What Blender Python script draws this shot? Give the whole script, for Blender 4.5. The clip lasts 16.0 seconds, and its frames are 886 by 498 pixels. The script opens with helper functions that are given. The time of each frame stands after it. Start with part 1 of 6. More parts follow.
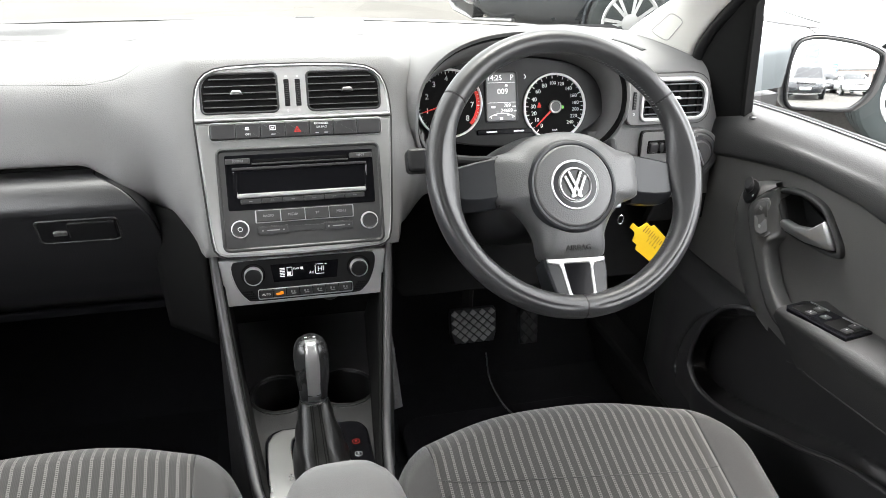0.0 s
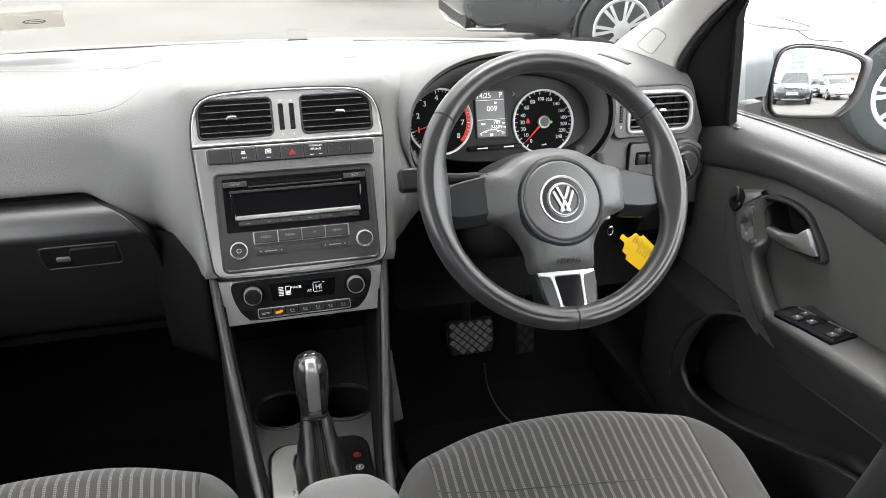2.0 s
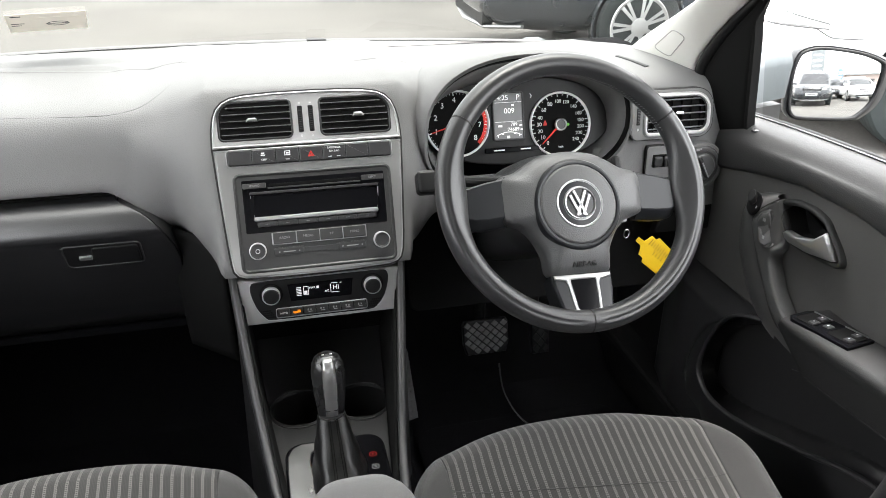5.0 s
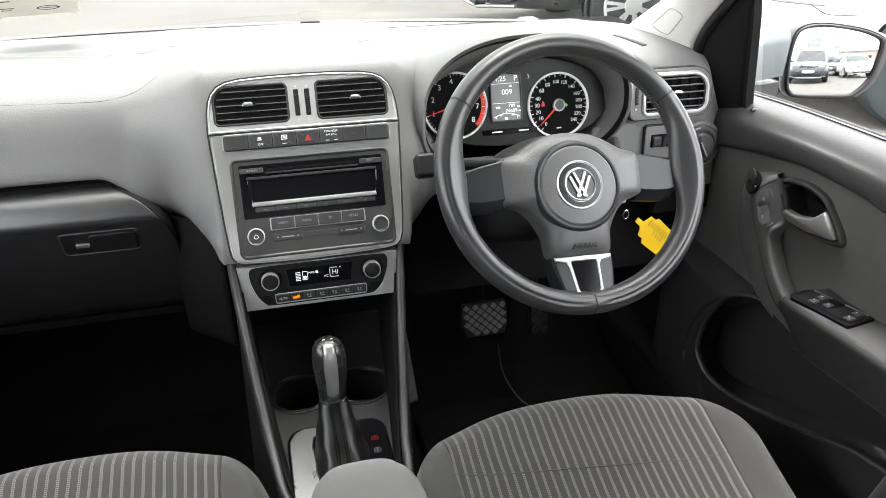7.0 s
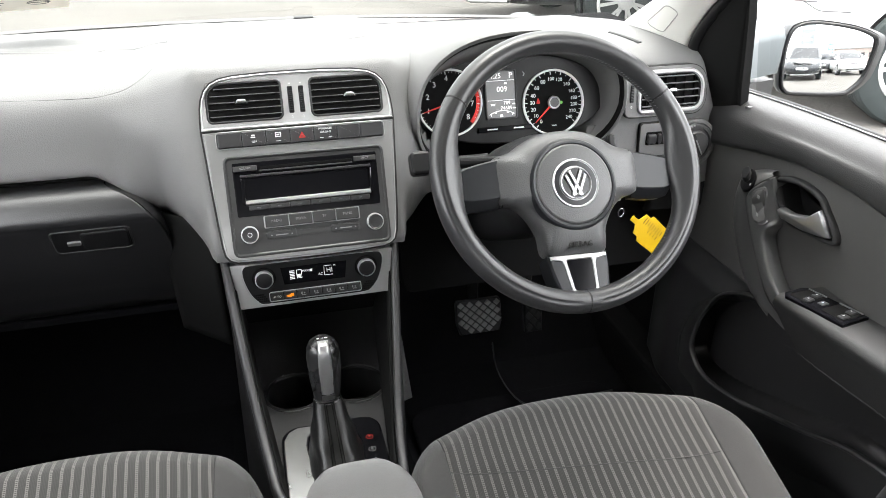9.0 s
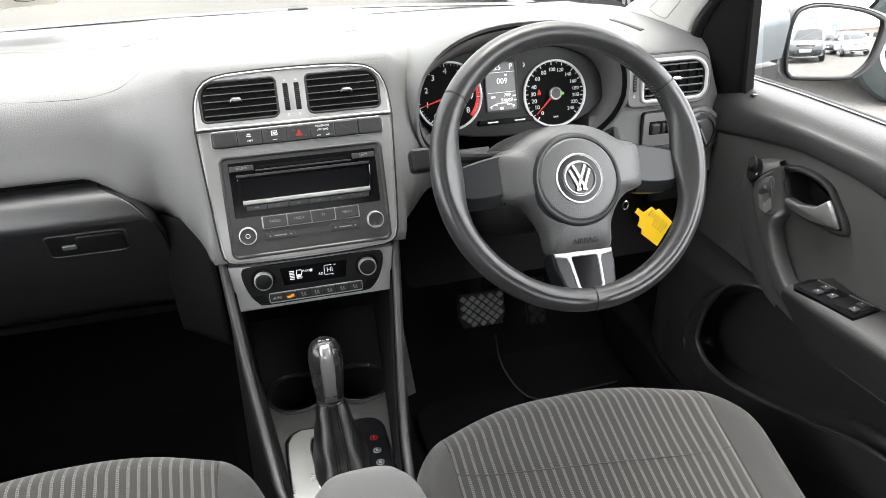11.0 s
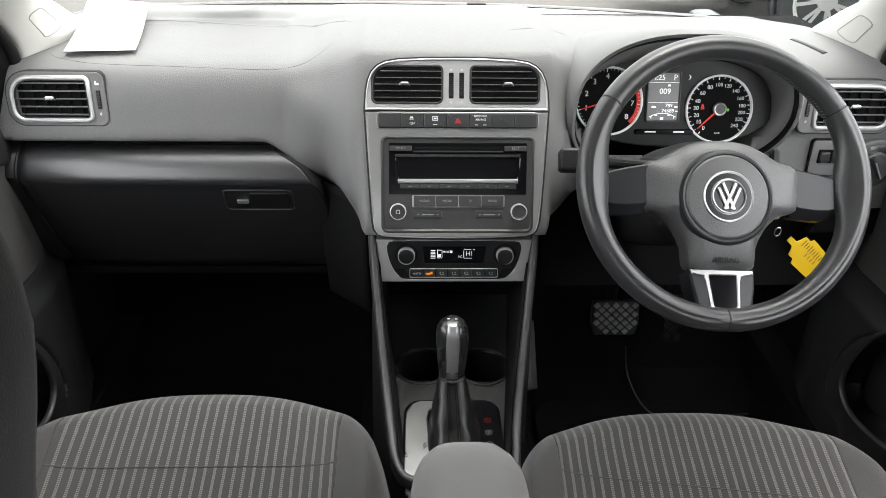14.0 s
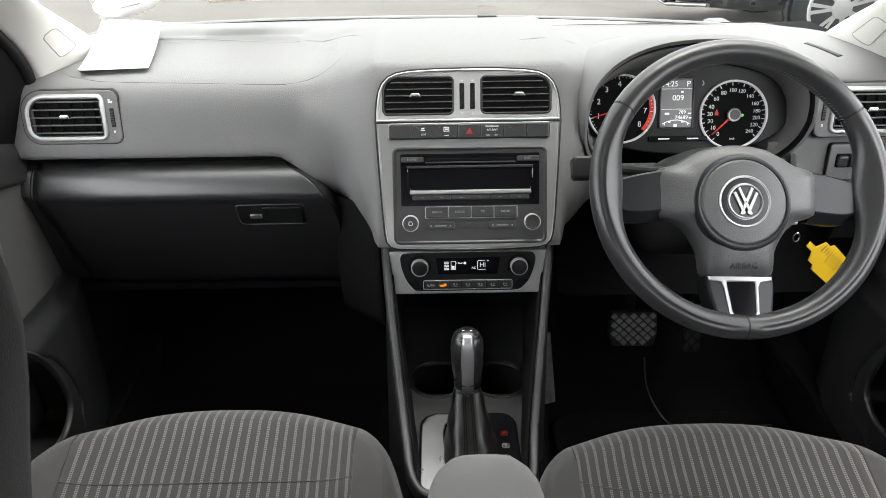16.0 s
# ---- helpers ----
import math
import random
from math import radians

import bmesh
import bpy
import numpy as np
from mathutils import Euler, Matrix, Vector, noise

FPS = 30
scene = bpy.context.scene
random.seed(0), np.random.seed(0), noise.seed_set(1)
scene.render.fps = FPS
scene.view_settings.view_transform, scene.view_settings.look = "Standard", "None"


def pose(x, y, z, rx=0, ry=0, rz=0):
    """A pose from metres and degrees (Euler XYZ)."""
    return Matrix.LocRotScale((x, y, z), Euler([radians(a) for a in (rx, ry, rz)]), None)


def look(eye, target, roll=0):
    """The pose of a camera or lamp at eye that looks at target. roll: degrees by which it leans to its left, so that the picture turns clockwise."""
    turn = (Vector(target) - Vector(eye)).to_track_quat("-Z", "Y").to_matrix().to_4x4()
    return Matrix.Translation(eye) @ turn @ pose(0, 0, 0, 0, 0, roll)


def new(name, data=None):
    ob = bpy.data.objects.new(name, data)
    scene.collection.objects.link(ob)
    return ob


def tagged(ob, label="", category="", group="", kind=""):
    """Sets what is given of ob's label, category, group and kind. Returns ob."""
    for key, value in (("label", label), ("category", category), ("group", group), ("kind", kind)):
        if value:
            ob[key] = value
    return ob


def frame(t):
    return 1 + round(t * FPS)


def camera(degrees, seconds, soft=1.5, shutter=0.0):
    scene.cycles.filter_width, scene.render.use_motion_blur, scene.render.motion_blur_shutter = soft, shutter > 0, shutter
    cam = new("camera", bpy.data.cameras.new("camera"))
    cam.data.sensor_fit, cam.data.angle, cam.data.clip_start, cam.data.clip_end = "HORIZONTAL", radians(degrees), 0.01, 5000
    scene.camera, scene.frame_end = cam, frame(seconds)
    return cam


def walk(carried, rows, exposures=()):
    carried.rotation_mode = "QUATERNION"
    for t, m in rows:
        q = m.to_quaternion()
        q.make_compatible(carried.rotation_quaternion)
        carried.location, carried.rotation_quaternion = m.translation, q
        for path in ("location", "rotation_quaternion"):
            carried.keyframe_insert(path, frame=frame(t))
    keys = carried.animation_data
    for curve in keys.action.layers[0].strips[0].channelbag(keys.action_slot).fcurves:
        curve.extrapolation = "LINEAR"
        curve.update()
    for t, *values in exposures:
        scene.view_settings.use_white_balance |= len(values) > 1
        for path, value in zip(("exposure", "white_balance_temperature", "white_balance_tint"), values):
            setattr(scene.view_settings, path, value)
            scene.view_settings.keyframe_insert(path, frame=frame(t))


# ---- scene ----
cam = camera(61.0, 16.0, soft=0.5)
PATH = [
    (0, (-0.062, -0.969, 1.236), (0.405, 0.765, 0.354), 1.9),
    (0.5, (-0.059, -0.968, 1.237), (0.385, 0.772, 0.357), 1.7),
    (1, (-0.06, -0.968, 1.238), (0.412, 0.769, 0.368), 1.3),
    (1.5, (-0.059, -0.982, 1.243), (0.399, 0.76, 0.376), 0.5),
    (2, (-0.059, -0.989, 1.257), (0.41, 0.753, 0.395), 0.4),
    (2.5, (-0.06, -1.002, 1.266), (0.392, 0.749, 0.41), 0.5),
    (3, (-0.049, -1.004, 1.267), (0.378, 0.749, 0.404), 0.3),
    (5.5, (-0.064, -0.99, 1.268), (0.367, 0.754, 0.389), 0.3),
    (6, (-0.064, -0.99, 1.267), (0.359, 0.739, 0.357), 0.1),
    (6.5, (-0.068, -0.978, 1.262), (0.353, 0.752, 0.351), -0.4),
    (7, (-0.068, -0.985, 1.268), (0.371, 0.738, 0.352), -0.2),
    (7.5, (-0.067, -0.987, 1.269), (0.404, 0.726, 0.35), 0.4),
    (8, (-0.065, -0.988, 1.268), (0.401, 0.728, 0.353), 0.3),
    (8.5, (-0.07, -0.985, 1.269), (0.39, 0.73, 0.35), 0.3),
    (11, (-0.066, -0.952, 1.278), (0.386, 0.74, 0.312), -0.9),
    (11.5, (-0.063, -0.965, 1.281), (0.38, 0.729, 0.315), 0.4),
    (12, (-0.062, -0.975, 1.281), (0.337, 0.728, 0.312), 2.5),
    (12.5, (-0.057, -0.992, 1.284), (0.09, 0.747, 0.307), 1.7),
    (13, (-0.061, -0.995, 1.285), (0.016, 0.748, 0.308), 1.6),
    (13.5, (-0.056, -0.998, 1.286), (0.009, 0.751, 0.319), 1.4),
    (14, (-0.055, -0.992, 1.285), (0.004, 0.757, 0.318), 0.9),
    (14.5, (-0.049, -0.988, 1.273), (0.004, 0.763, 0.308), 0.4),
    (15, (-0.048, -0.989, 1.274), (0.007, 0.768, 0.321), 0.0),
    (15.5, (-0.047, -0.991, 1.276), (-0.001, 0.776, 0.342), -0.2),
    (16, (-0.05, -0.989, 1.275), (-0.035, 0.782, 0.346), -0.7),
]
EXPOSURE = [(0.0, 3.95), (1.5, 3.87), (2.5, 3.59), (5.5, 3.60), (6.5, 3.71), (8.5, 3.82), (12.5, 3.84), (13.3, 3.52), (16.0, 3.38)]
walk(cam, [(t, look(eye, target, roll)) for t, eye, target, roll in PATH], EXPOSURE)

# ---- world and light: a bright overcast day ----
world = bpy.data.worlds.new("world")
scene.world = world
world.use_nodes = True
wn, wl = world.node_tree.nodes, world.node_tree.links
sky = wn.new("ShaderNodeTexSky")
sky.sky_type, sky.sun_disc = "NISHITA", False
sky.sun_elevation, sky.sun_rotation = radians(79), radians(55)
sky.air_density, sky.dust_density, sky.ozone_density = 1.0, 10.0, 1.0
pale = wn.new("ShaderNodeHueSaturation")
pale.inputs["Saturation"].default_value = 0.32
wl.new(sky.outputs["Color"], pale.inputs["Color"])
cloud = wn.new("ShaderNodeMix")                       # even cloud cover over the clear sky
cloud.data_type = "RGBA"
cloud.inputs["Factor"].default_value, cloud.inputs["B"].default_value = 0.6, (9.0, 9.0, 9.1, 1)
wl.new(pale.outputs["Color"], cloud.inputs["A"])
wl.new(cloud.outputs["Result"], wn["Background"].inputs["Color"])
wn["Background"].inputs["Strength"].default_value = 0.15

sun = new("sun", bpy.data.lights.new("sun", "SUN"))
sun.data.energy, sun.data.angle, sun.data.color = 0.55, radians(30), (1.0, 0.985, 0.96)
sun.matrix_world = look((1.56, 1.09, 9.82), (0, 0, 0))

# ---- materials ----
def material(name, base, rough=0.5, metal=0.0, vary=0.12, vary_scale=6.0, bump=0.0, bump_scale=400.0, coat=0.0,
             rough_vary=0.1, kind="noise", spec=0.5, sheen=0.0, emit=None, emit_strength=1.0):
    """Plain surface with colour drift at a large scale, gloss drift and a fine relief, all at real-world size."""
    mt = bpy.data.materials.new(name)
    mt.use_nodes = True
    nd, lk = mt.node_tree.nodes, mt.node_tree.links
    sh = nd["Principled BSDF"]
    co = nd.new("ShaderNodeTexCoord")
    big = nd.new("ShaderNodeTexNoise")
    big.inputs["Scale"].default_value, big.inputs["Detail"].default_value = vary_scale, 6.0
    lk.new(co.outputs["Object"], big.inputs["Vector"])
    mix = nd.new("ShaderNodeMix")
    mix.data_type = "RGBA"
    mix.inputs["A"].default_value = (*[c * (1 - vary) for c in base], 1)
    mix.inputs["B"].default_value = (*[min(1, c * (1 + vary)) for c in base], 1)
    lk.new(big.outputs["Fac"], mix.inputs["Factor"])
    lk.new(mix.outputs["Result"], sh.inputs["Base Color"])
    rg = nd.new("ShaderNodeMapRange")
    rg.inputs["To Min"].default_value, rg.inputs["To Max"].default_value = max(0.02, rough - rough_vary), min(1, rough + rough_vary)
    lk.new(big.outputs["Fac"], rg.inputs["Value"])
    lk.new(rg.outputs["Result"], sh.inputs["Roughness"])
    sh.inputs["Metallic"].default_value, sh.inputs["Coat Weight"].default_value = metal, coat
    sh.inputs["Specular IOR Level"].default_value, sh.inputs["Sheen Weight"].default_value = spec, sheen
    if bump:
        fine = nd.new("ShaderNodeTexVoronoi" if kind == "grain" else "ShaderNodeTexNoise")
        fine.inputs["Scale"].default_value = bump_scale
        lk.new(co.outputs["Object"], fine.inputs["Vector"])
        bp = nd.new("ShaderNodeBump")
        bp.inputs["Strength"].default_value, bp.inputs["Distance"].default_value = bump, 0.0006
        lk.new(fine.outputs["Distance" if kind == "grain" else "Fac"], bp.inputs["Height"])
        lk.new(bp.outputs["Normal"], sh.inputs["Normal"])
    if emit:
        sh.inputs["Emission Color"].default_value, sh.inputs["Emission Strength"].default_value = (*emit, 1), emit_strength
    return mt


def striped_cloth(name, base, light, period, width):
    """Ribbed seat cloth with narrow ladder-stitched ribbons that run front to back."""
    mt = material(name, base, 0.95, vary=0.14, bump=0.5, bump_scale=900, spec=0.15, sheen=0.15)
    nd, lk = mt.node_tree.nodes, mt.node_tree.links
    sh, co = nd["Principled BSDF"], nd["Texture Coordinate"]
    old = sh.inputs["Base Color"].links[0].from_socket

    def calc(op, a, b=0.0, c=None):
        n = nd.new("ShaderNodeMath")
        n.operation = op
        for i, v in enumerate((a, b) if c is None else (a, b, c)):
            if isinstance(v, (int, float)):
                n.inputs[i].default_value = v
            else:
                lk.new(v, n.inputs[i])
        return n.outputs[0]

    sep = nd.new("ShaderNodeSeparateXYZ")
    lk.new(co.outputs["Object"], sep.inputs[0])
    wob = nd.new("ShaderNodeTexNoise")
    wob.inputs["Scale"].default_value = 14
    lk.new(co.outputs["Object"], wob.inputs["Vector"])
    x = calc("ADD", sep.outputs["X"], calc("MULTIPLY", wob.outputs["Fac"], 0.0025))
    ph = calc("FRACT", calc("DIVIDE", x, period))
    rib = calc("MULTIPLY", calc("LESS_THAN", ph, width), 1.0)
    edge = calc("GREATER_THAN", calc("ABSOLUTE", calc("SUBTRACT", ph, width / 2)), width * 0.22)
    rung = calc("GREATER_THAN", calc("FRACT", calc("DIVIDE", sep.outputs["Y"], 0.0026)), 0.35)
    dash = calc("MAXIMUM", calc("MULTIPLY", rung, 1.0), calc("MULTIPLY", edge, 0.55))
    fac = calc("MULTIPLY", rib, dash)
    rows = calc("MULTIPLY", calc("GREATER_THAN", calc("FRACT", calc("DIVIDE", x, period / 7)), 0.5), 0.09)
    mix = nd.new("ShaderNodeMix")
    mix.data_type = "RGBA"
    mix.inputs["B"].default_value = (*light, 1)
    lk.new(calc("MINIMUM", calc("ADD", fac, rows), 1.0), mix.inputs["Factor"])
    lk.new(old, mix.inputs["A"])
    lk.new(mix.outputs["Result"], sh.inputs["Base Color"])
    return mt


def clear_glass(name, tint=(1, 1, 1), gloss=0.06):
    """Thin pane: straight through, with a weak mirror on top."""
    mt = bpy.data.materials.new(name)
    mt.use_nodes = True
    nd, lk = mt.node_tree.nodes, mt.node_tree.links
    nd.remove(nd["Principled BSDF"])
    tr, gl, mx = nd.new("ShaderNodeBsdfTransparent"), nd.new("ShaderNodeBsdfGlossy"), nd.new("ShaderNodeMixShader")
    tr.inputs["Color"].default_value, gl.inputs["Roughness"].default_value = (*tint, 1), 0.02
    mx.inputs["Fac"].default_value = gloss
    lk.new(tr.outputs[0], mx.inputs[1])
    lk.new(gl.outputs[0], mx.inputs[2])
    lk.new(mx.outputs[0], nd["Material Output"].inputs["Surface"])
    return mt


DASH = material("dash_plastic", (.142, .141, .140), 0.56, vary=0.10, bump=0.5, bump_scale=560, kind="grain", rough_vary=0.05, spec=0.28)
# base far below DASH, so that low parts carry shade in their colour
DASH_LOW = material("lower_dash_shade_plastic", (.023, .023, .024), 0.40, vary=0.15, bump=0.4, bump_scale=480, kind="grain", spec=0.5)
DOOR = material("door_plastic", (.025, .025, .025), 0.50, vary=0.12, bump=0.35, bump_scale=700, kind="grain", spec=0.35)
GRIP = material("satin_grip_plastic", (.095, .094, .093), 0.45, vary=0.1, bump=0.2, bump_scale=700, spec=0.4)
DOOR_CLOTH = material("door_insert_vinyl", (.080, .078, .076), 0.7, vary=0.15, bump=0.4, bump_scale=700, spec=0.3)
BLACK = material("black_plastic", (.008, .008, .0085), 0.45, vary=0.2, bump=0.25, bump_scale=700, spec=0.28)
BLACK_SATIN = material("black_satin_button", (.022, .022, .023), 0.4, vary=0.15, bump=0.1, bump_scale=900, spec=0.5)
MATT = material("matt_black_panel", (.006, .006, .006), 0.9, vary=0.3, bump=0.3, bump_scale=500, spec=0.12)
VOID = material("vent_inside", (0.004, 0.004, 0.004), 0.8, vary=0.3, spec=0.1)
GLOSS = material("piano_black", (0.005, 0.005, 0.006), 0.12, vary=0.2, rough_vary=0.05, spec=0.06)
BEZEL = material("dark_titanium_paint", (.23, .23, .227), 0.32, metal=0.45, vary=0.06, bump=0.06, bump_scale=1500, coat=0.2, rough_vary=0.05)
RADIO = material("radio_face", (.038, .038, .038), 0.42, metal=0.25, vary=0.08, bump=0.05, bump_scale=1500)
SILVER = material("satin_silver", (0.38, 0.38, 0.38), 0.38, metal=0.85, vary=0.05, bump=0.05, bump_scale=1800, rough_vary=0.06)
CHROME = material("chrome", (0.72, 0.72, 0.73), 0.20, metal=1.0, vary=0.04, rough_vary=0.05)
LEATHER = material("wheel_leather", (.026, .026, .027), 0.33, vary=0.2, bump=0.15, bump_scale=520, kind="grain", rough_vary=0.08)
HUB = material("airbag_cover", (.070, .070, .071), 0.44, vary=0.12, bump=0.4, bump_scale=560, kind="grain", rough_vary=0.05)
SPOKE = material("spoke_plastic", (.015, .016, .018), 0.34, vary=0.12, bump=0.08, bump_scale=900, spec=0.3)
KNOB = material("smooth_black_knob", (.012, .012, .0125), 0.27, vary=0.15, bump=0.06, bump_scale=900)
SIDERAIL = material("satin_grey_rail", (.028, .028, .029), 0.46, vary=0.12, bump=0.15, bump_scale=700, spec=0.5)
BOOT = material("boot_leather", (.005, .005, .005), 0.34, vary=0.2, vary_scale=30, bump=0.3, bump_scale=420, kind="grain", spec=0.35)
CLOTH = material("plain_seat_cloth", (.047, .046, .045), 0.95, vary=0.12, vary_scale=9, bump=0.6, bump_scale=1100, spec=0.12, sheen=0.2)
STRIPE = striped_cloth("striped_seat_cloth", (0.038, 0.037, 0.036), (0.118, 0.113, 0.107), 0.0127, 0.30)
BACKCLOTH = material("dark_backrest_cloth", (.016, .0165, .0165), 0.95, vary=0.12, vary_scale=9, bump=0.3, bump_scale=1100, spec=0.12, sheen=0.1)
ARMCLOTH = material("armrest_cloth", (.118, .115, .112), 0.95, vary=0.10, vary_scale=12, bump=0.6, bump_scale=1100, spec=0.12, sheen=0.2)
SEAM = material("seam_thread", (.020, .019, .019), 0.9, vary=0.2, bump=0.4, bump_scale=1500)
STITCH = material("grey_stitching", (0.26, 0.26, 0.26), 0.8, vary=0.2)
CARPET = material("black_carpet", (0.006, 0.006, 0.0068), 1.0, vary=0.35, vary_scale=40, bump=1.0, bump_scale=900, spec=0.05)
RUBBER = material("pedal_rubber", (.15, .15, .15), 0.45, vary=0.25, vary_scale=30, bump=0.3, bump_scale=600)
TRIM = material("pale_pillar_trim", (0.62, 0.61, 0.58), 0.8, vary=0.05, vary_scale=10, bump=0.25, bump_scale=700, spec=0.2)
ROOF = material("pale_headlining", (0.55, 0.54, 0.51), 0.95, vary=0.05, bump=0.4, bump_scale=700, spec=0.1)
PAPER = material("white_paper", (0.86, 0.86, 0.85), 0.7, vary=0.02, bump=0.1, bump_scale=300)
PALESEAM = material("pale_seam", (0.34, 0.335, 0.32), 0.8, vary=0.05)
CARD = material("sticker_film", (0.70, 0.65, 0.58), 0.6, vary=0.05)
INK = material("dark_print", (0.02, 0.02, 0.02), 0.6, vary=0.1)
WHITE = material("white_print", (0.75, 0.75, 0.75), 0.6, vary=0.03)
LIT = material("display_white", (0.7, 0.7, 0.7), 0.5, vary=0.02, emit=(1, 1, 1), emit_strength=0.045)
LCD = material("lcd_panel", (0.125, 0.127, 0.128), 0.25, vary=0.15, vary_scale=40)
REDP = material("red_print", (0.45, 0.012, 0.008), 0.5, vary=0.1, emit=(1, 0.05, 0.02), emit_strength=0.022)
AMBER = material("amber_lamp", (0.55, 0.15, 0.004), 0.4, vary=0.05, emit=(1.0, 0.30, 0.005), emit_strength=0.065)
GREENP = material("green_lamp", (0.12, 0.4, 0.05), 0.5, vary=0.05, emit=(0.2, 0.8, 0.1), emit_strength=0.03)
YELLOW = material("yellow_tag_plastic", (0.60, 0.38, 0.004), 0.45, vary=0.06, vary_scale=50, rough_vary=0.08)
SLAT = material("vent_slat_plastic", (.10, .10, .10), 0.3, vary=0.1)
INLAY = material("brushed_inlay", (0.24, 0.24, 0.24), 0.30, metal=0.9, vary=0.12, vary_scale=18, bump=0.05, bump_scale=1800)
BRUSHED = material("brushed_plate", (0.52, 0.52, 0.52), 0.36, metal=0.6, vary=0.10, vary_scale=25, bump=0.05, bump_scale=1800)
REDDARK = material("hazard_red", (0.40, 0.015, 0.01), 0.5, vary=0.1)
GLASS = clear_glass("window_glass", (0.70, 0.71, 0.707), 0.045)
SCREEN = clear_glass("tinted_windscreen_glass", (0.33, 0.34, 0.33), 0.05)
MIRROR = material("mirror_glass", (0.50, 0.51, 0.51), 0.015, metal=1.0, vary=0.005, rough_vary=0.01)
BODY = material("silver_blue_paint", (.060, .071, .076), 0.45, metal=0.0, vary=0.06, coat=0.1)
SHELL = material("dark_grey_mirror_shell", (.011, .012, .013), 0.5, vary=0.1, bump=0.15, bump_scale=600)
# dash plastic darkened about tenfold: the lid's shade is in its base colour
LID_SHADE = material("glove_lid_shade_plastic", (.014, .014, .015), 0.36, vary=0.12, bump=0.2, bump_scale=480, kind="grain", spec=0.65)
GAP = material("panel_gap_grey", (.07, .07, .07), 0.8, vary=0.2)
PAINT_DARK = material("dark_blue_car_paint", (0.016, 0.020, 0.024), 0.25, vary=0.2, coat=1.0)
PAINT_WHITE = material("white_car_paint", (0.80, 0.80, 0.80), 0.3, vary=0.02, coat=0.8)
CARGLASS = material("tinted_car_glass", (0.02, 0.022, 0.025), 0.06, vary=0.2, rough_vary=0.03)
TYRE = material("tyre_rubber", (0.010, 0.015, 0.015), 0.8, vary=0.25, vary_scale=20, bump=0.4, bump_scale=120)
ALLOY = material("alloy_rim", (0.70, 0.70, 0.70), 0.35, metal=0.7, vary=0.06)
LAMP = material("headlamp_lens", (0.17, 0.175, 0.18), 0.1, vary=0.3, vary_scale=25, rough_vary=0.05)
SIGNBLUE = material("blue_sign", (0.10, 0.22, 0.55), 0.5, vary=0.1)
SIGNGREY = material("grey_sign", (0.25, 0.27, 0.28), 0.5, vary=0.1)
BRICKRED = material("far_building_wall", (0.40, 0.33, 0.30), 0.85, vary=0.15, vary_scale=0.5)


def asphalt():
    mt = material("asphalt", (.125, .119, .110), 0.9, vary=0.32, vary_scale=0.9, bump=0.8, bump_scale=90, spec=0.2)
    nd, lk = mt.node_tree.nodes, mt.node_tree.links
    sh, co = nd["Principled BSDF"], nd["Texture Coordinate"]
    old = sh.inputs["Base Color"].links[0].from_socket
    sp = nd.new("ShaderNodeTexNoise")
    sp.inputs["Scale"].default_value, sp.inputs["Detail"].default_value = 60, 3
    lk.new(co.outputs["Object"], sp.inputs["Vector"])
    mr = nd.new("ShaderNodeMapRange")
    mr.inputs["From Min"].default_value, mr.inputs["From Max"].default_value = 0.35, 0.7
    mr.inputs["To Min"].default_value, mr.inputs["To Max"].default_value = 0.75, 1.15
    lk.new(sp.outputs["Fac"], mr.inputs["Value"])
    mul = nd.new("ShaderNodeVectorMath")
    mul.operation = "SCALE"
    lk.new(old, mul.inputs[0])
    lk.new(mr.outputs[0], mul.inputs["Scale"])
    lk.new(mul.outputs[0], sh.inputs["Base Color"])
    return mt


ASPHALT = asphalt()

# ---- building helpers ----
def thing(name, at, label, category, group="", kind=""):
    ob = new(name)
    ob.location = at
    ob.empty_display_size = 0.05
    return tagged(ob, label, category, group, kind)


def base_of(ob):
    """Where the mesh coordinates of ob's parts start, seen from the world."""
    m = ob.matrix_basis.copy()
    while ob.parent:
        ob = ob.parent
        m = ob.matrix_basis @ m
    return m


def mesh_from(bm, name, mat, m=None, smooth=22):
    bmesh.ops.recalc_face_normals(bm, faces=bm.faces)
    me = bpy.data.meshes.new(name)
    if m is not None:
        bm.transform(m)
        if m.to_3x3().determinant() < 0:
            bmesh.ops.reverse_faces(bm, faces=bm.faces)
    for f in bm.faces:
        f.smooth = True
    lim = radians(smooth)
    for e in bm.edges:
        if len(e.link_faces) == 2 and e.calc_face_angle(0) > lim:
            e.smooth = False
    bm.to_mesh(me)
    bm.free()
    me.materials.append(mat)
    return me


def part(name, bm, mat, parent, label="", m=None, smooth=22):
    """Links a bmesh, given in world places (or in the frame m), as one mesh under a thing or part."""
    inv = base_of(parent).inverted()
    ob = new(name, mesh_from(bm, name, mat, inv @ m if m is not None else inv, smooth))
    ob.parent = parent
    return tagged(ob, label)


def solo(name, bm, mat, label, category="", kind="", m=None, smooth=22, group=""):
    """One mesh that is a thing (or a piece of the setting) by itself."""
    return tagged(new(name, mesh_from(bm, name, mat, m, smooth)), label, category, group, kind)


def axes(origin, v, n):
    """A frame with x across the car, y up along a panel and z out of it."""
    v, n = Vector(v).normalized(), Vector(n).normalized()
    u = v.cross(n)
    return Matrix(((u.x, v.x, n.x, origin[0]), (u.y, v.y, n.y, origin[1]), (u.z, v.z, n.z, origin[2]), (0, 0, 0, 1)))


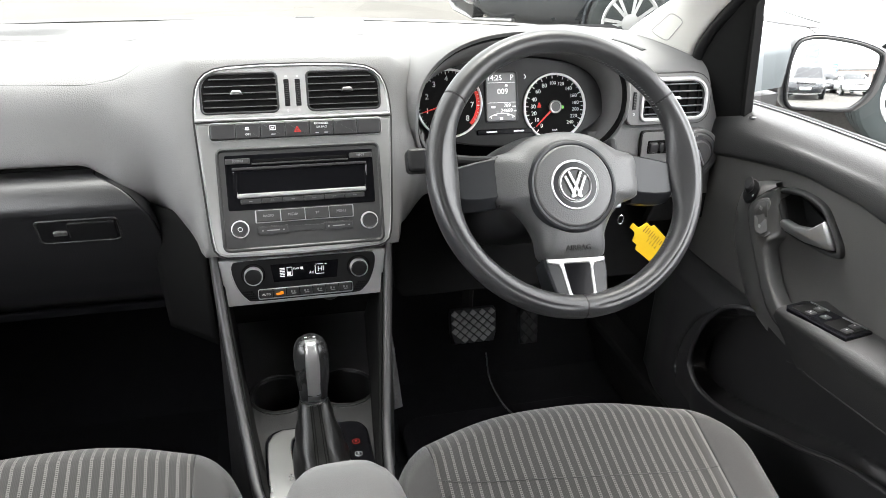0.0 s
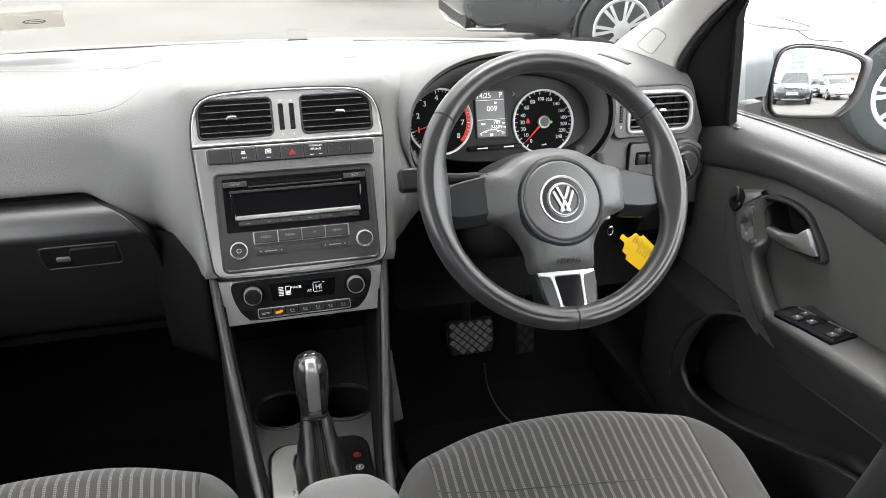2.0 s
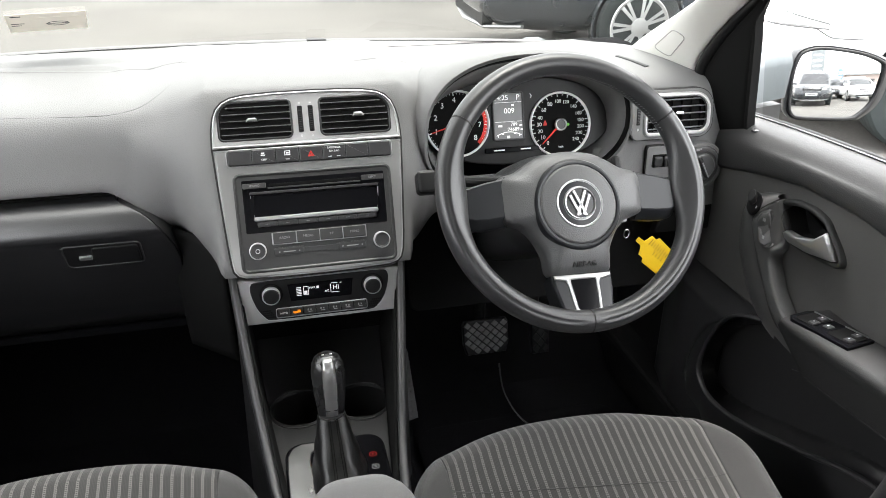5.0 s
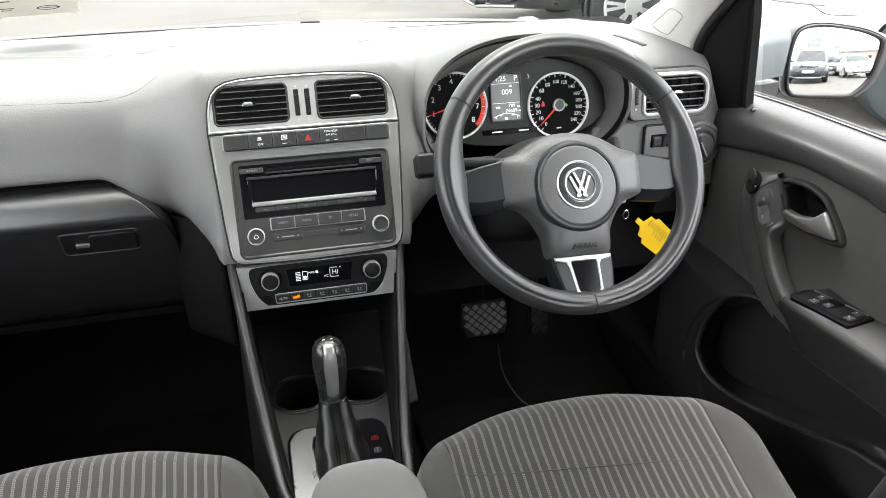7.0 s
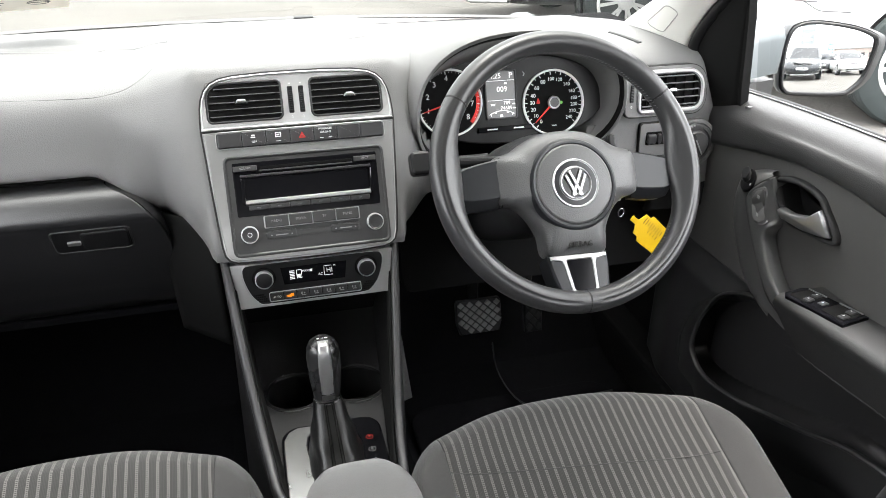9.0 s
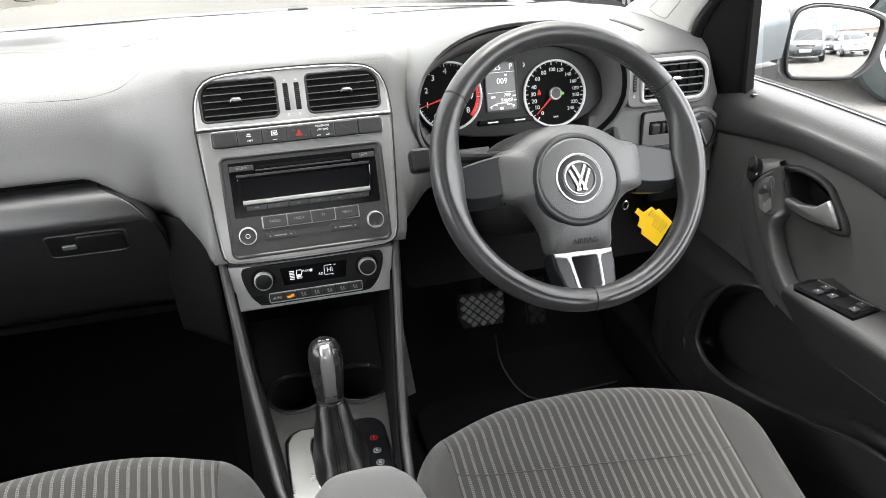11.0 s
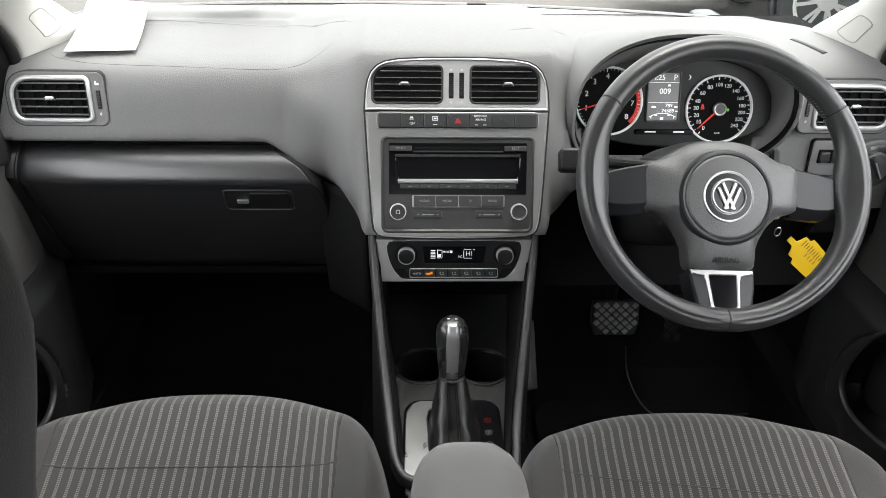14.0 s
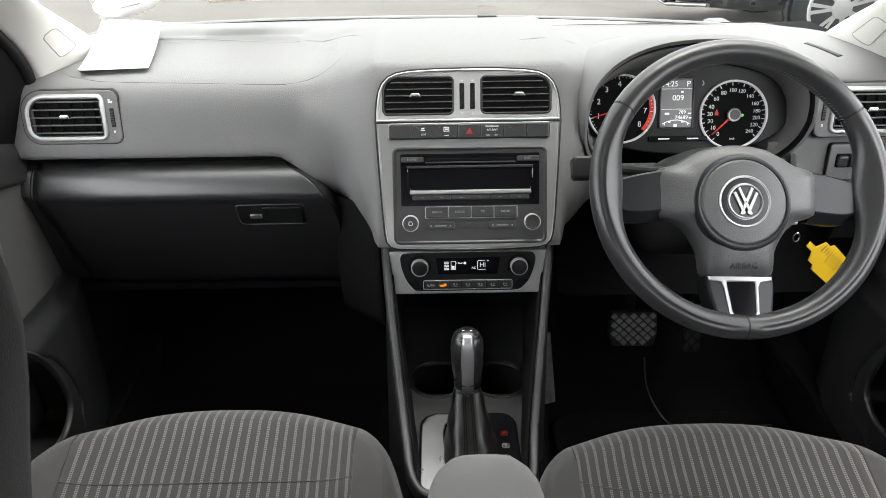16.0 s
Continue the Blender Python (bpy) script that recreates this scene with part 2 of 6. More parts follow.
def rrect(u0, u1, v0, v1, r, n=5):
    """Rounded rectangle, anticlockwise; r: one radius or four (bottom right, top right, top left, bottom left)."""
    rs = r if isinstance(r, (tuple, list)) else (r,) * 4
    out = []
    for (cu, cv, a), q in zip(((u1, v0, -90), (u1, v1, 0), (u0, v1, 90), (u0, v0, 180)), rs):
        su, sv = (-1 if cu == u1 else 1), (-1 if cv == v1 else 1)
        for k in range(n + 1):
            t = radians(a + 90 * k / n)
            out.append((cu + su * q + q * math.cos(t), cv + sv * q + q * math.sin(t)))
    return out


def oval(cu, cv, a, b, n=40, power=2.0):
    out = []
    for k in range(n):
        t = 2 * math.pi * k / n
        c, s = math.cos(t), math.sin(t)
        out.append((cu + a * math.copysign(abs(c) ** (2 / power), c), cv + b * math.copysign(abs(s) ** (2 / power), s)))
    return out


def ccw(pts):
    """The outline, turned to run anticlockwise."""
    area = sum(a[0] * b[1] - b[0] * a[1] for a, b in zip(pts, list(pts[1:]) + [pts[0]]))
    return list(pts) if area > 0 else list(pts)[::-1]


def inset(pts, d):
    """The outline (anticlockwise) moved inwards by d."""
    out, n = [], len(pts)
    for i in range(n):
        p, a, b = Vector(pts[i]), Vector(pts[i - 1]), Vector(pts[(i + 1) % n])
        e1, e2 = p - a, b - p
        if e1.length < 1e-9:
            e1 = p - Vector(pts[i - 2])
        if e2.length < 1e-9:
            e2 = Vector(pts[(i + 2) % n]) - p
        e1.normalize(), e2.normalize()
        n1, n2 = Vector((-e1.y, e1.x)), Vector((-e2.y, e2.x))
        m = n1 + n2
        m = m / max(0.5, m.length_squared / 2) if m.length > 1e-6 else n1
        q = p + m * d
        out.append((q.x, q.y))
    for _ in range(6 if d > 0 else 0):               # corners that would cross are drawn together
        for i in range(n):
            j = (i + 1) % n
            e, g = Vector(pts[j]) - Vector(pts[i]), Vector(out[j]) - Vector(out[i])
            if e.dot(g) < 0:
                mid = (Vector(out[i]) + Vector(out[j])) / 2
                out[i] = out[j] = (mid.x, mid.y)
    return out


def stack_rings(rings, bm=None, cap=(True, True), closed=True):
    """Skin over rings of 3D points with the same count."""
    bm = bm or bmesh.new()
    vs = [[bm.verts.new(p) for p in ring] for ring in rings]
    n = len(rings[0])
    for a, b in zip(vs, vs[1:]):
        for i in range(n if closed else n - 1):
            j = (i + 1) % n
            bm.faces.new((a[i], a[j], b[j], b[i]))
    if cap[0]:
        bm.faces.new(vs[0][::-1])
    if cap[1]:
        bm.faces.new(vs[-1])
    return bm


def slab(pts, w0, w1, c=0.001, bm=None, dome=0.0):
    """Plate with the given outline between heights w0 and w1 and a chamfered front edge."""
    pts = ccw(pts)
    lift = lambda ps, w: [(p[0], p[1], w) for p in ps]  # noqa: E731
    rings = [lift(pts, w0), lift(pts, w1 - c), lift(inset(pts, c * 0.35), w1 - c * 0.3), lift(inset(pts, c), w1)]
    if dome:
        rings.append(lift(inset(pts, c * 3), w1 + dome))
    return stack_rings(rings, bm)


def frame_ring(outer, inner, w0, w1, c=0.001, bm=None):
    """Frame between two outlines of the same count, with rounded edges."""
    bm = bm or bmesh.new()
    grow = inset(inner, -c)
    lift = lambda ps, w: [(p[0], p[1], w) for p in ps]  # noqa: E731
    rings = [lift(outer, w0), lift(outer, w1 - c), lift(inset(outer, c), w1), lift(grow, w1), lift(inner, w1 - c), lift(inner, w0)]
    return stack_rings(rings + [rings[0]], bm, cap=(False, False))


def box(x0, x1, y0, y1, z0, z1, c=0.0, bm=None):
    own = bmesh.new()
    bmesh.ops.create_cube(own, size=1)
    for v in own.verts:
        v.co = Vector((x0 + (v.co.x + 0.5) * (x1 - x0), y0 + (v.co.y + 0.5) * (y1 - y0), z0 + (v.co.z + 0.5) * (z1 - z0)))
    if c:
        bmesh.ops.bevel(own, geom=own.edges[:], offset=c, segments=2, affect="EDGES", profile=0.5)
    return join(bm, own)


def join(bm, own):
    if bm is None:
        return own
    me = bpy.data.meshes.new("tmp")
    own.to_mesh(me)
    own.free()
    bm.from_mesh(me)
    bpy.data.meshes.remove(me)
    return bm


def smooth_path(pts, n=8, closed=False):
    """Catmull-Rom line through the points."""
    ps = [Vector(p) for p in pts]
    out, k = [], len(ps)
    for i in range(k if closed else k - 1):
        a, b, c, d = (ps[(i + o) % k] if closed else ps[min(max(i + o, 0), k - 1)] for o in (-1, 0, 1, 2))
        for s in range(n):
            t = s / n
            out.append(0.5 * (2 * b + (c - a) * t + (2 * a - 5 * b + 4 * c - d) * t * t + (3 * b - a - 3 * c + d) * t ** 3))
    return out if closed else out + [ps[-1]]


def sweep(path, section, up=(0, 0, 1), closed=False, bm=None, scale=None):
    """Sweeps a section (points across, up) along a path."""
    ps, up = [Vector(p) for p in path], Vector(up)
    rings, n = [], len(ps)
    for i, p in enumerate(ps):
        a, b = (ps[i - 1], ps[(i + 1) % n]) if closed else (ps[max(i - 1, 0)], ps[min(i + 1, n - 1)])
        t = (b - a).normalized()
        side = t.cross(up).normalized()
        top = side.cross(t)
        k = scale(i / max(1, n - 1)) if scale else 1.0
        rings.append([p + side * (s[0] * k) + top * (s[1] * k) for s in section])
    return stack_rings(rings + [rings[0]] if closed else rings, bm, cap=(not closed, not closed))


def round_section(a, b, n=8):
    return [(a * math.cos(2 * math.pi * k / n), b * math.sin(2 * math.pi * k / n)) for k in range(n)]


def lathe(profile, n=40, bm=None, cu=0.0, cv=0.0):
    """Turns (radius, height) pairs round the frame's z axis."""
    rings = [[(cu + r * math.cos(2 * math.pi * k / n), cv + r * math.sin(2 * math.pi * k / n), w) for k in range(n)] for r, w in profile]
    return stack_rings(rings, bm, cap=(False, profile[-1][0] < .001))


def surface(fn, us, vs, bm=None):
    """Open sheet of fn(u, v) points."""
    bm = bm or bmesh.new()
    g = [[bm.verts.new(fn(u, v)) for v in vs] for u in us]
    for a, b in zip(g, g[1:]):
        for i in range(len(vs) - 1):
            bm.faces.new((a[i], a[i + 1], b[i + 1], b[i]))
    return bm


def thicken(ob, d, offset=-1.0):
    md = ob.modifiers.new("thickness", "SOLIDIFY")
    md.thickness, md.offset = d, offset
    return ob


def steps(a, b, n):
    return [a + (b - a) * i / n for i in range(n + 1)]


def ease(a, b, x):
    t = min(1.0, max(0.0, (x - a) / (b - a)))
    return t * t * (3 - 2 * t)


def pchip(xs, ys, x):
    """Smooth line through points with no overshoot."""
    xs, ys = list(xs), list(ys)
    if x <= xs[0]:
        return ys[0]
    if x >= xs[-1]:
        return ys[-1]
    h = [b - a for a, b in zip(xs, xs[1:])]
    d = [(b - a) / k for a, b, k in zip(ys, ys[1:], h)]
    m = [d[0]] + [0 if p * q <= 0 else 2 * p * q / (p + q) for p, q in zip(d, d[1:])] + [d[-1]]
    i = max(k for k in range(len(h)) if xs[k] <= x)
    t = (x - xs[i]) / h[i]
    return ((2 * t ** 3 - 3 * t ** 2 + 1) * ys[i] + (t ** 3 - 2 * t ** 2 + t) * h[i] * m[i]
            + (-2 * t ** 3 + 3 * t ** 2) * ys[i + 1] + (t ** 3 - t ** 2) * h[i] * m[i + 1])


def words(text, size, u, v, w, align="CENTER", wide=1.0, depth=0.0003):
    """Raised lettering in a panel's frame, as a bmesh."""
    cu = bpy.data.curves.new("text", "FONT")
    cu.body, cu.size, cu.align_x, cu.align_y, cu.extrude, cu.resolution_u = text, size, align, "CENTER", depth, 3
    ob = new("text", cu)
    me = bpy.data.meshes.new_from_object(ob.evaluated_get(bpy.context.evaluated_depsgraph_get()))
    bm = bmesh.new()
    bm.from_mesh(me)
    bpy.data.objects.remove(ob)
    bpy.data.curves.remove(cu)
    bpy.data.meshes.remove(me)
    bm.transform(Matrix.Translation((u, v, w)) @ Matrix.Diagonal((wide, 1, 1, 1)))
    return bm


def bars(rows, w, bm=None):
    """Small flat bars for marks too fine to read: rows of (u, v, width, height)."""
    bm = bm or bmesh.new()
    for u, v, a, b in rows:
        box(u - a / 2, u + a / 2, v - b / 2, v + b / 2, w, w + 0.0003, bm=bm)
    return bm


def flip_x(bm):
    """Mirrors a bmesh to the other side of the car."""
    for v in bm.verts:
        v.co.x = -v.co.x
    bmesh.ops.reverse_faces(bm, faces=bm.faces)
    return bm

# ---- the setting: ground, cabin floor, roof, pillars ----
solo("ground", surface(lambda x, y: (x, y, 0.0), [-400, -60, -12, -4, 0, 4, 12, 60, 400], [-400, -60, -12, -4, 0, 4, 12, 60, 400]),
     ASPHALT, "pale worn asphalt of the car park", "ground", "structure")

# cabin floor: tunnel in the middle, foot wells, toe board rising ahead
def floor_z(x, y):
    z = 0.245 + 0.30 * ease(0.30, 0.62, y)
    tunnel = 0.20 * (1 - ease(0.085, 0.16, abs(x)))
    return z + tunnel * (1 - ease(0.2, 0.5, y))


thicken(solo("floor", surface(lambda x, y: (x, y, floor_z(x, y)), steps(-0.74, 0.74, 60), steps(-1.7, 0.66, 50)), CARPET,
             "black carpeted cabin floor with a centre tunnel", "floor", "structure"), 0.01, 0)

# ---- dashboard ----
# profiles from the windscreen to the lower lip, at stations across the car: (y, z)
PASS = [(.60, .975), (.50, .986), (.44, .991), (.405, .986), (.368, .993), (.33, .987), (.20, .985), (.155, .981), (.132, .972),
        (.120, .955), (.114, .930), (.110, .900), (.106, .874), (.112, .866), (.14, .860), (.20, .857)]
NEAR = [(.61, .975), (.50, .990), (.42, .998), (.375, 1.0), (.34, .999), (.28, .999), (.20, .996), (.155, .990), (.130, .980),
        (.115, .962), (.096, .925), (.093, .872), (.108, .815), (.155, .775), (.21, .750), (.28, .73)]
SIDE = [(.61, .975), (.50, .993), (.42, 1.003), (.375, 1.008), (.33, 1.011), (.26, 1.013), (.18, 1.013), (.130, 1.010), (.104, 1.004),
        (.088, .992), (.066, .945), (.044, .880), (.030, .815), (.052, .772), (.10, .745), (.19, .72)]
MID = [(.62, .972), (.50, .994), (.42, 1.005), (.375, 1.010), (.33, 1.014), (.26, 1.017), (.18, 1.017), (.130, 1.015), (.100, 1.011),
       (.086, 1.004), (.070, .972), (.050, .918), (.026, .850), (-.004, .772), (.02, .764), (.15, .762)]
DRIV = [(.58, .962), (.50, .972), (.42, .984), (.375, .990), (.33, .994), (.26, .998), (.20, .998), (.155, .992), (.128, .982),
        (.112, .965), (.104, .930), (.100, .895), (.096, .850), (.092, .806), (.10, .796), (.20, .79)]
EDGE = [(.40, .945), (.38, .955), (.36, .962), (.33, .966), (.30, .970), (.25, .974), (.20, .976), (.155, .974), (.130, .968),
        (.118, .955), (.112, .930), (.108, .895), (.102, .840), (.096, .775), (.102, .765), (.20, .76)]
DEND = DRIV[:12] + [(.095, .840), (.088, .772), (.096, .762), (.20, .76)]
PEDGE = [(.42, .965), (.40, .972), (.37, .976), (.345, .978), (.32, .978), (.26, .978), (.20, .977), (.160, .973), (.140, .963),
         (.128, .950), (.122, .930), (.118, .900), (.114, .876), (.118, .868), (.14, .862), (.20, .857)]
PAS2 = PASS[:3] + [(.385, .994), (.345, .992), (.29, .989)] + PASS[6:11] + [(.110, .892), (.106, .856), (.112, .848), (.14, .842), (.20, .840)]
PAS3 = PAS2[:10] + [(.109, .930), (.103, .878), (.101, .838), (.113, .822), (.155, .80), (.22, .78)]
STATIONS = [(-.745, PEDGE), (-.66, PASS), (-.30, PASS), (-.266, PAS2), (-.242, PAS3), (-.206, NEAR), (-.152, SIDE), (-.136, MID), (.130, MID), (.146, SIDE),
            (.195, DRIV), (.52, DRIV), (.565, DRIV), (.610, DEND), (.735, EDGE)]


def dash_point(x, k):
    """Place on the dashboard skin: x across, k along the profile."""
    xs = [s[0] for s in STATIONS]
    j, f = min(int(k), 14), k - min(int(k), 14)

    def at(i):
        return Vector((pchip(xs, [s[1][i][0] for s in STATIONS], x), pchip(xs, [s[1][i][1] for s in STATIONS], x)))

    a, b, c, d = at(max(j - 1, 0)), at(j), at(j + 1), at(min(j + 2, 15))
    t = f
    p = 0.5 * (2 * b + (c - a) * t + (2 * a - 5 * b + 4 * c - d) * t * t + (3 * b - a - 3 * c + d) * t ** 3)
    return Vector((x, p.x, p.y))


def dash_top(x, y):
    """Height of the dashboard top at (x, y)."""
    lo, hi = 0.0, 9.0
    for _ in range(22):
        m = (lo + hi) / 2
        if dash_point(x, m).y > y:
            lo = m
        else:
            hi = m
    return dash_point(x, lo).z


dash = thing("dashboard", (0, 0.3, 0.86), "charcoal grained plastic dashboard with a domed instrument hood", "dashboard", kind="structure")
bm = surface(dash_point, steps(-.745, -.30, 34) + steps(-.29, -.13, 26) + steps(-.10, .12, 6) + steps(.13, .22, 14) + steps(.23, .735, 42),
             [k / 3 for k in range(46)])
# the opening for the instruments
CLX, CLZ, CLA, CLB = 0.332, 0.934, 0.165, 0.088
for f in [f for f in bm.faces if (lambda c: c.y < 0.16 and ((c.x - CLX) / (CLA + .002)) ** 2 + ((c.z - CLZ) / (CLB + .008)) ** 2 < 1
                                  or (abs(c.x - CLX) < .15 and .03 < c.y < .13 and c.z > .9))(f.calc_center_median())]:
    bm.faces.remove(f)
# the openings for the side vents
for cx in (-.606, .601):
    for f in [f for f in bm.faces if abs(f.calc_center_median().x - cx) < .052 and .902 < f.calc_center_median().z < .962 and f.calc_center_median().y < .2]:
        bm.faces.remove(f)
bmesh.ops.delete(bm, geom=[v for v in bm.verts if not v.link_faces], context="VERTS")
skin = part("dash_panel", bm, DASH, dash, smooth=60)
thicken(skin, 0.003, 0)

# airbag cover: raised panel on the passenger side of the top
def cover_front(x):
    return pchip([-.64, -.625, -.60, -.54, -.42, -.28, -.235, -.20, -.180, -.171], [.22, .175, .152, .138, .134, .130, .138, .160, .22, .284], x)


def cover_back(x):
    return pchip([-.64, -.61, -.52, -.30, -.20, -.171], [.25, .325, .355, .332, .316, .288], x)


def cover_point(x, t):
    y = cover_front(x) + (cover_back(x) - cover_front(x)) * t
    return Vector((x, y, dash_top(x, y) - 0.0010))


edge = [cover_point(x, 0) for x in steps(-.64, -.171, 40)] + [cover_point(x, 1) for x in reversed(steps(-.64, -.171, 40))]
bm = surface(cover_point, steps(-.64, -.171, 40), steps(0, 1, 10))
thicken(part("airbag_cover", bm, DASH, dash, smooth=60), 0.004, 0)
part("cover_seam", sweep([p + Vector((0, 0, .0016)) for p in edge], round_section(.0011, .0011, 6), closed=True), BLACK, dash)
lip = [Vector((x, cover_back(x) + .006, dash_top(x, cover_back(x) + .006) + .0006)) for x in steps(-.615, -.182, 30)]
part("cover_lip", sweep(lip, round_section(.004, .0016, 8)), DASH, dash)
part("cowl_strip", sweep([Vector((x, pchip([-.72, -.5, 0, .5, .69], [.43, .565, .615, .56, .43], x), pchip([-.72, -.5, 0, .5, .69], [.968, .982, .977, .968, .952], x))) for x in steps(-.72, .69, 40)],
                         round_section(.010, .003, 8)), DASH, dash)
for cx in (-.472, .06):
    part("demist_nozzle", box(cx - .020, cx + .020, .600 - .05 * abs(cx), .622 - .05 * abs(cx), .974, .981, .003), BLACK, dash, "small black washer nozzle")
# soft bead where the raised middle of the top begins
bead = [(-.139, .104), (-.131, .122), (-.116, .144), (-.080, .158), (-.036, .168), (.06, .190), (.13, .212), (.185, .240)]
bead = [dash_point(-.149, 11), dash_point(-.1475, 10), dash_point(-.146, 9)] + [Vector((x, y, dash_top(x, y))) for x, y in bead]
part("top_bead", sweep(smooth_path(bead, 5), round_section(.0022, .0012, 8)), DASH, dash, smooth=80)
# side demister slot
part("demister_slot", sweep([Vector((x, y, dash_top(x, y) + .001)) for x, y in ((.548, .225), (.556, .200), (.563, .180), (.572, .160))], round_section(.006, .0025, 8)), BLACK, dash)

# ---- instrument hood and cluster ----
CLUST = axes((0.318, 0.106, 0.926), (0, .287, .958), (0, -.958, .287))


def hood_ring(a, b, y, drop=0.0, power=2.4):
    out = []
    for k in range(49):
        t = math.pi * (-0.26 + 1.52 * k / 48)
        c, s = math.cos(t), math.sin(t)
        out.append(Vector((CLX + a * math.copysign(abs(c) ** (2 / power), c), y + 0.05 * max(0, -s), CLZ - .004 + b * math.copysign(abs(s) ** (2 / power), s) - drop)))
    return out


rings = [hood_ring(.150, .070, .118, power=2.2), hood_ring(.156, .090, .085), hood_ring(.160, .108, .060), hood_ring(.1625, .1135, .051), hood_ring(.166, .1175, .050),
         hood_ring(.171, .120, .058), hood_ring(.182, .118, .11, .006), hood_ring(.195, .106, .20, .014), hood_ring(.21, .085, .33, .022)]
hood = part("instrument_hood", stack_rings(rings[3:], cap=(False, False), closed=False), DASH, dash, smooth=60)
thicken(hood, 0.003, 0)
thicken(part("hood_liner", stack_rings(rings[:3], cap=(False, False), closed=False), DASH, dash, "charcoal liner inside the hood", smooth=60), 0.002, 0)

# matt black band paints the shade inside the hood's front edge
thicken(part("hood_shade", stack_rings(rings[2:4], cap=(False, False), closed=False), MATT, dash, "black band for the shade under the hood edge", smooth=60), 0.002, 0)

clus = thing("instrument_cluster", (0.318, 0.106, 0.926), "black instrument cluster with two white-ringed dials and a small screen", "instrument")
face = [(u, v) for u, v in oval(0.014, 0.006, .158, .068, 48, 2.3)]
part("face", slab(face, -.02, -.004, .002), BLACK, clus, m=CLUST)
DIALS = {"tachometer": (-.087, .007, .0495), "speedometer": (.083, -.004, .0495)}
for nm, (cu, cv, r) in DIALS.items():
    d = part(nm, lathe([(r - .001, -.004), (r - .001, -.0025), (.0005, -.0025)], 56, cu=cu, cv=cv), VOID, clus, "round black dial", m=CLUST)
    part("bezel", lathe([(r + .0022, -.004), (r + .0022, .0006), (r + .0012, .0012), (r - .0004, .0006), (r - .0010, -.0024)], 64, cu=cu, cv=cv), WHITE, d, "bright ring", m=CLUST)


def dial_tick(cu, cv, r0, r1, deg, wd, bm):
    a = radians(deg)
    c, s = math.cos(a), math.sin(a)
    q = [(cu + r0 * c - wd * s, cv + r0 * s + wd * c), (cu + r0 * c + wd * s, cv + r0 * s - wd * c), (cu + r1 * c + wd * s, cv + r1 * s - wd * c), (cu + r1 * c - wd * s, cv + r1 * s + wd * c)]
    slab(q, -.0026, -.0019, .0001, bm)


def needle(parent, cu, cv, r, deg):
    a = radians(deg)
    c, s = math.cos(a), math.sin(a)
    q = [(cu - s * .0016, cv + c * .0016), (cu + s * .0016, cv - c * .0016), (cu + r * c + s * .0006, cv + r * s - c * .0006), (cu + r * c - s * .0006, cv + r * s + c * .0006)]
    part("needle", slab(q, -.001, .0006, .0002), REDP, parent, "red needle", m=CLUST)
    hub = part("hub", lathe([(.0085, -.002), (.0085, .002), (.0075, .003), (.0005, .003)], 28, cu=cu, cv=cv), BLACK_SATIN, parent, m=CLUST)
    return hub


cu, cv, r = DIALS["speedometer"]
spd = [o for o in clus.children if o.name == "speedometer"][0]
bm = bmesh.new()
SPEED = [0, 10, 20, 30, 40, 60, 80, 100, 120, 140, 160, 180, 200, 220, 240]
ANG = [232, 212, 195, 178, 161, 139, 117, 94, 72, 48, 26, 8, -8, -25, -43]
for a in ANG:
    dial_tick(cu, cv, r - .006, r - .0015, a, .0006, bm)
for a, b in zip(ANG, ANG[1:]):
    dial_tick(cu, cv, r - .004, r - .0015, (a + b) / 2, .0004, bm)
part("scale_marks", bm, WHITE, spd, m=CLUST)
bm = None
for n, a in zip(SPEED, ANG):
    bm = join(bm, words(str(n), .0086 if n < 100 else .0078, cu + (r - .0140) * math.cos(radians(a)), cv + (r - .0130) * math.sin(radians(a)), -.0022))
part("numerals", join(bm, words("km/h", .004, cu, cv - .036, -.0022)), WHITE, spd, m=CLUST)
needle(spd, cu, cv, r - .006, 223)
part("hub_ring", lathe([(.0100, -.001), (.0100, .0032), (.0090, .0038), (.0076, .0034), (.0074, -.001)], 28, cu=cu, cv=cv), SILVER, spd, m=CLUST)
part("warning_lamp", slab([(cu - .0285, cv - .0005), (cu - .0225, cv - .0005), (cu - .0232, cv + .004), (cu - .0255, cv + .0085), (cu - .0278, cv + .004)], -.0024, -.0018, .0002), REDP, spd, "red seat belt lamp", m=CLUST)
part("ready_lamp", lathe([(.0024, -.0024), (.0024, -.0018), (.0004, -.0018)], 16, cu=cu + .0135, cv=cv - .001), GREENP, spd, "green brake lamp", m=CLUST)

cu, cv, r = DIALS["tachometer"]
tac = [o for o in clus.children if o.name == "tachometer"][0]
bm = bmesh.new()
TA = [230 - 33.6 * i for i in range(9)]
for i, a in enumerate(TA[:-1]):
    dial_tick(cu, cv, r - .006, r - .0015, a, .0006, bm)
    for j in range(1, 5):
        dial_tick(cu, cv, r - .004, r - .0015, a - 33.6 * j / 5, .0003, bm)
part("scale_marks", bm, WHITE, tac, m=CLUST)
bm = None
for n, a in enumerate(TA):
    bm = join(bm, words(str(n), .0118, cu + (r - .0135) * math.cos(radians(a)), cv + (r - .0125) * math.sin(radians(a)), -.0022))
part("numerals", bm, WHITE, tac, m=CLUST)
arc = [radians(a) for a in steps(22, -44, 20)]
red = [(cu + (r - .0015) * math.cos(a), cv + (r - .0015) * math.sin(a)) for a in arc[::-1]] + [(cu + (r - .0068) * math.cos(a), cv + (r - .0068) * math.sin(a)) for a in arc]
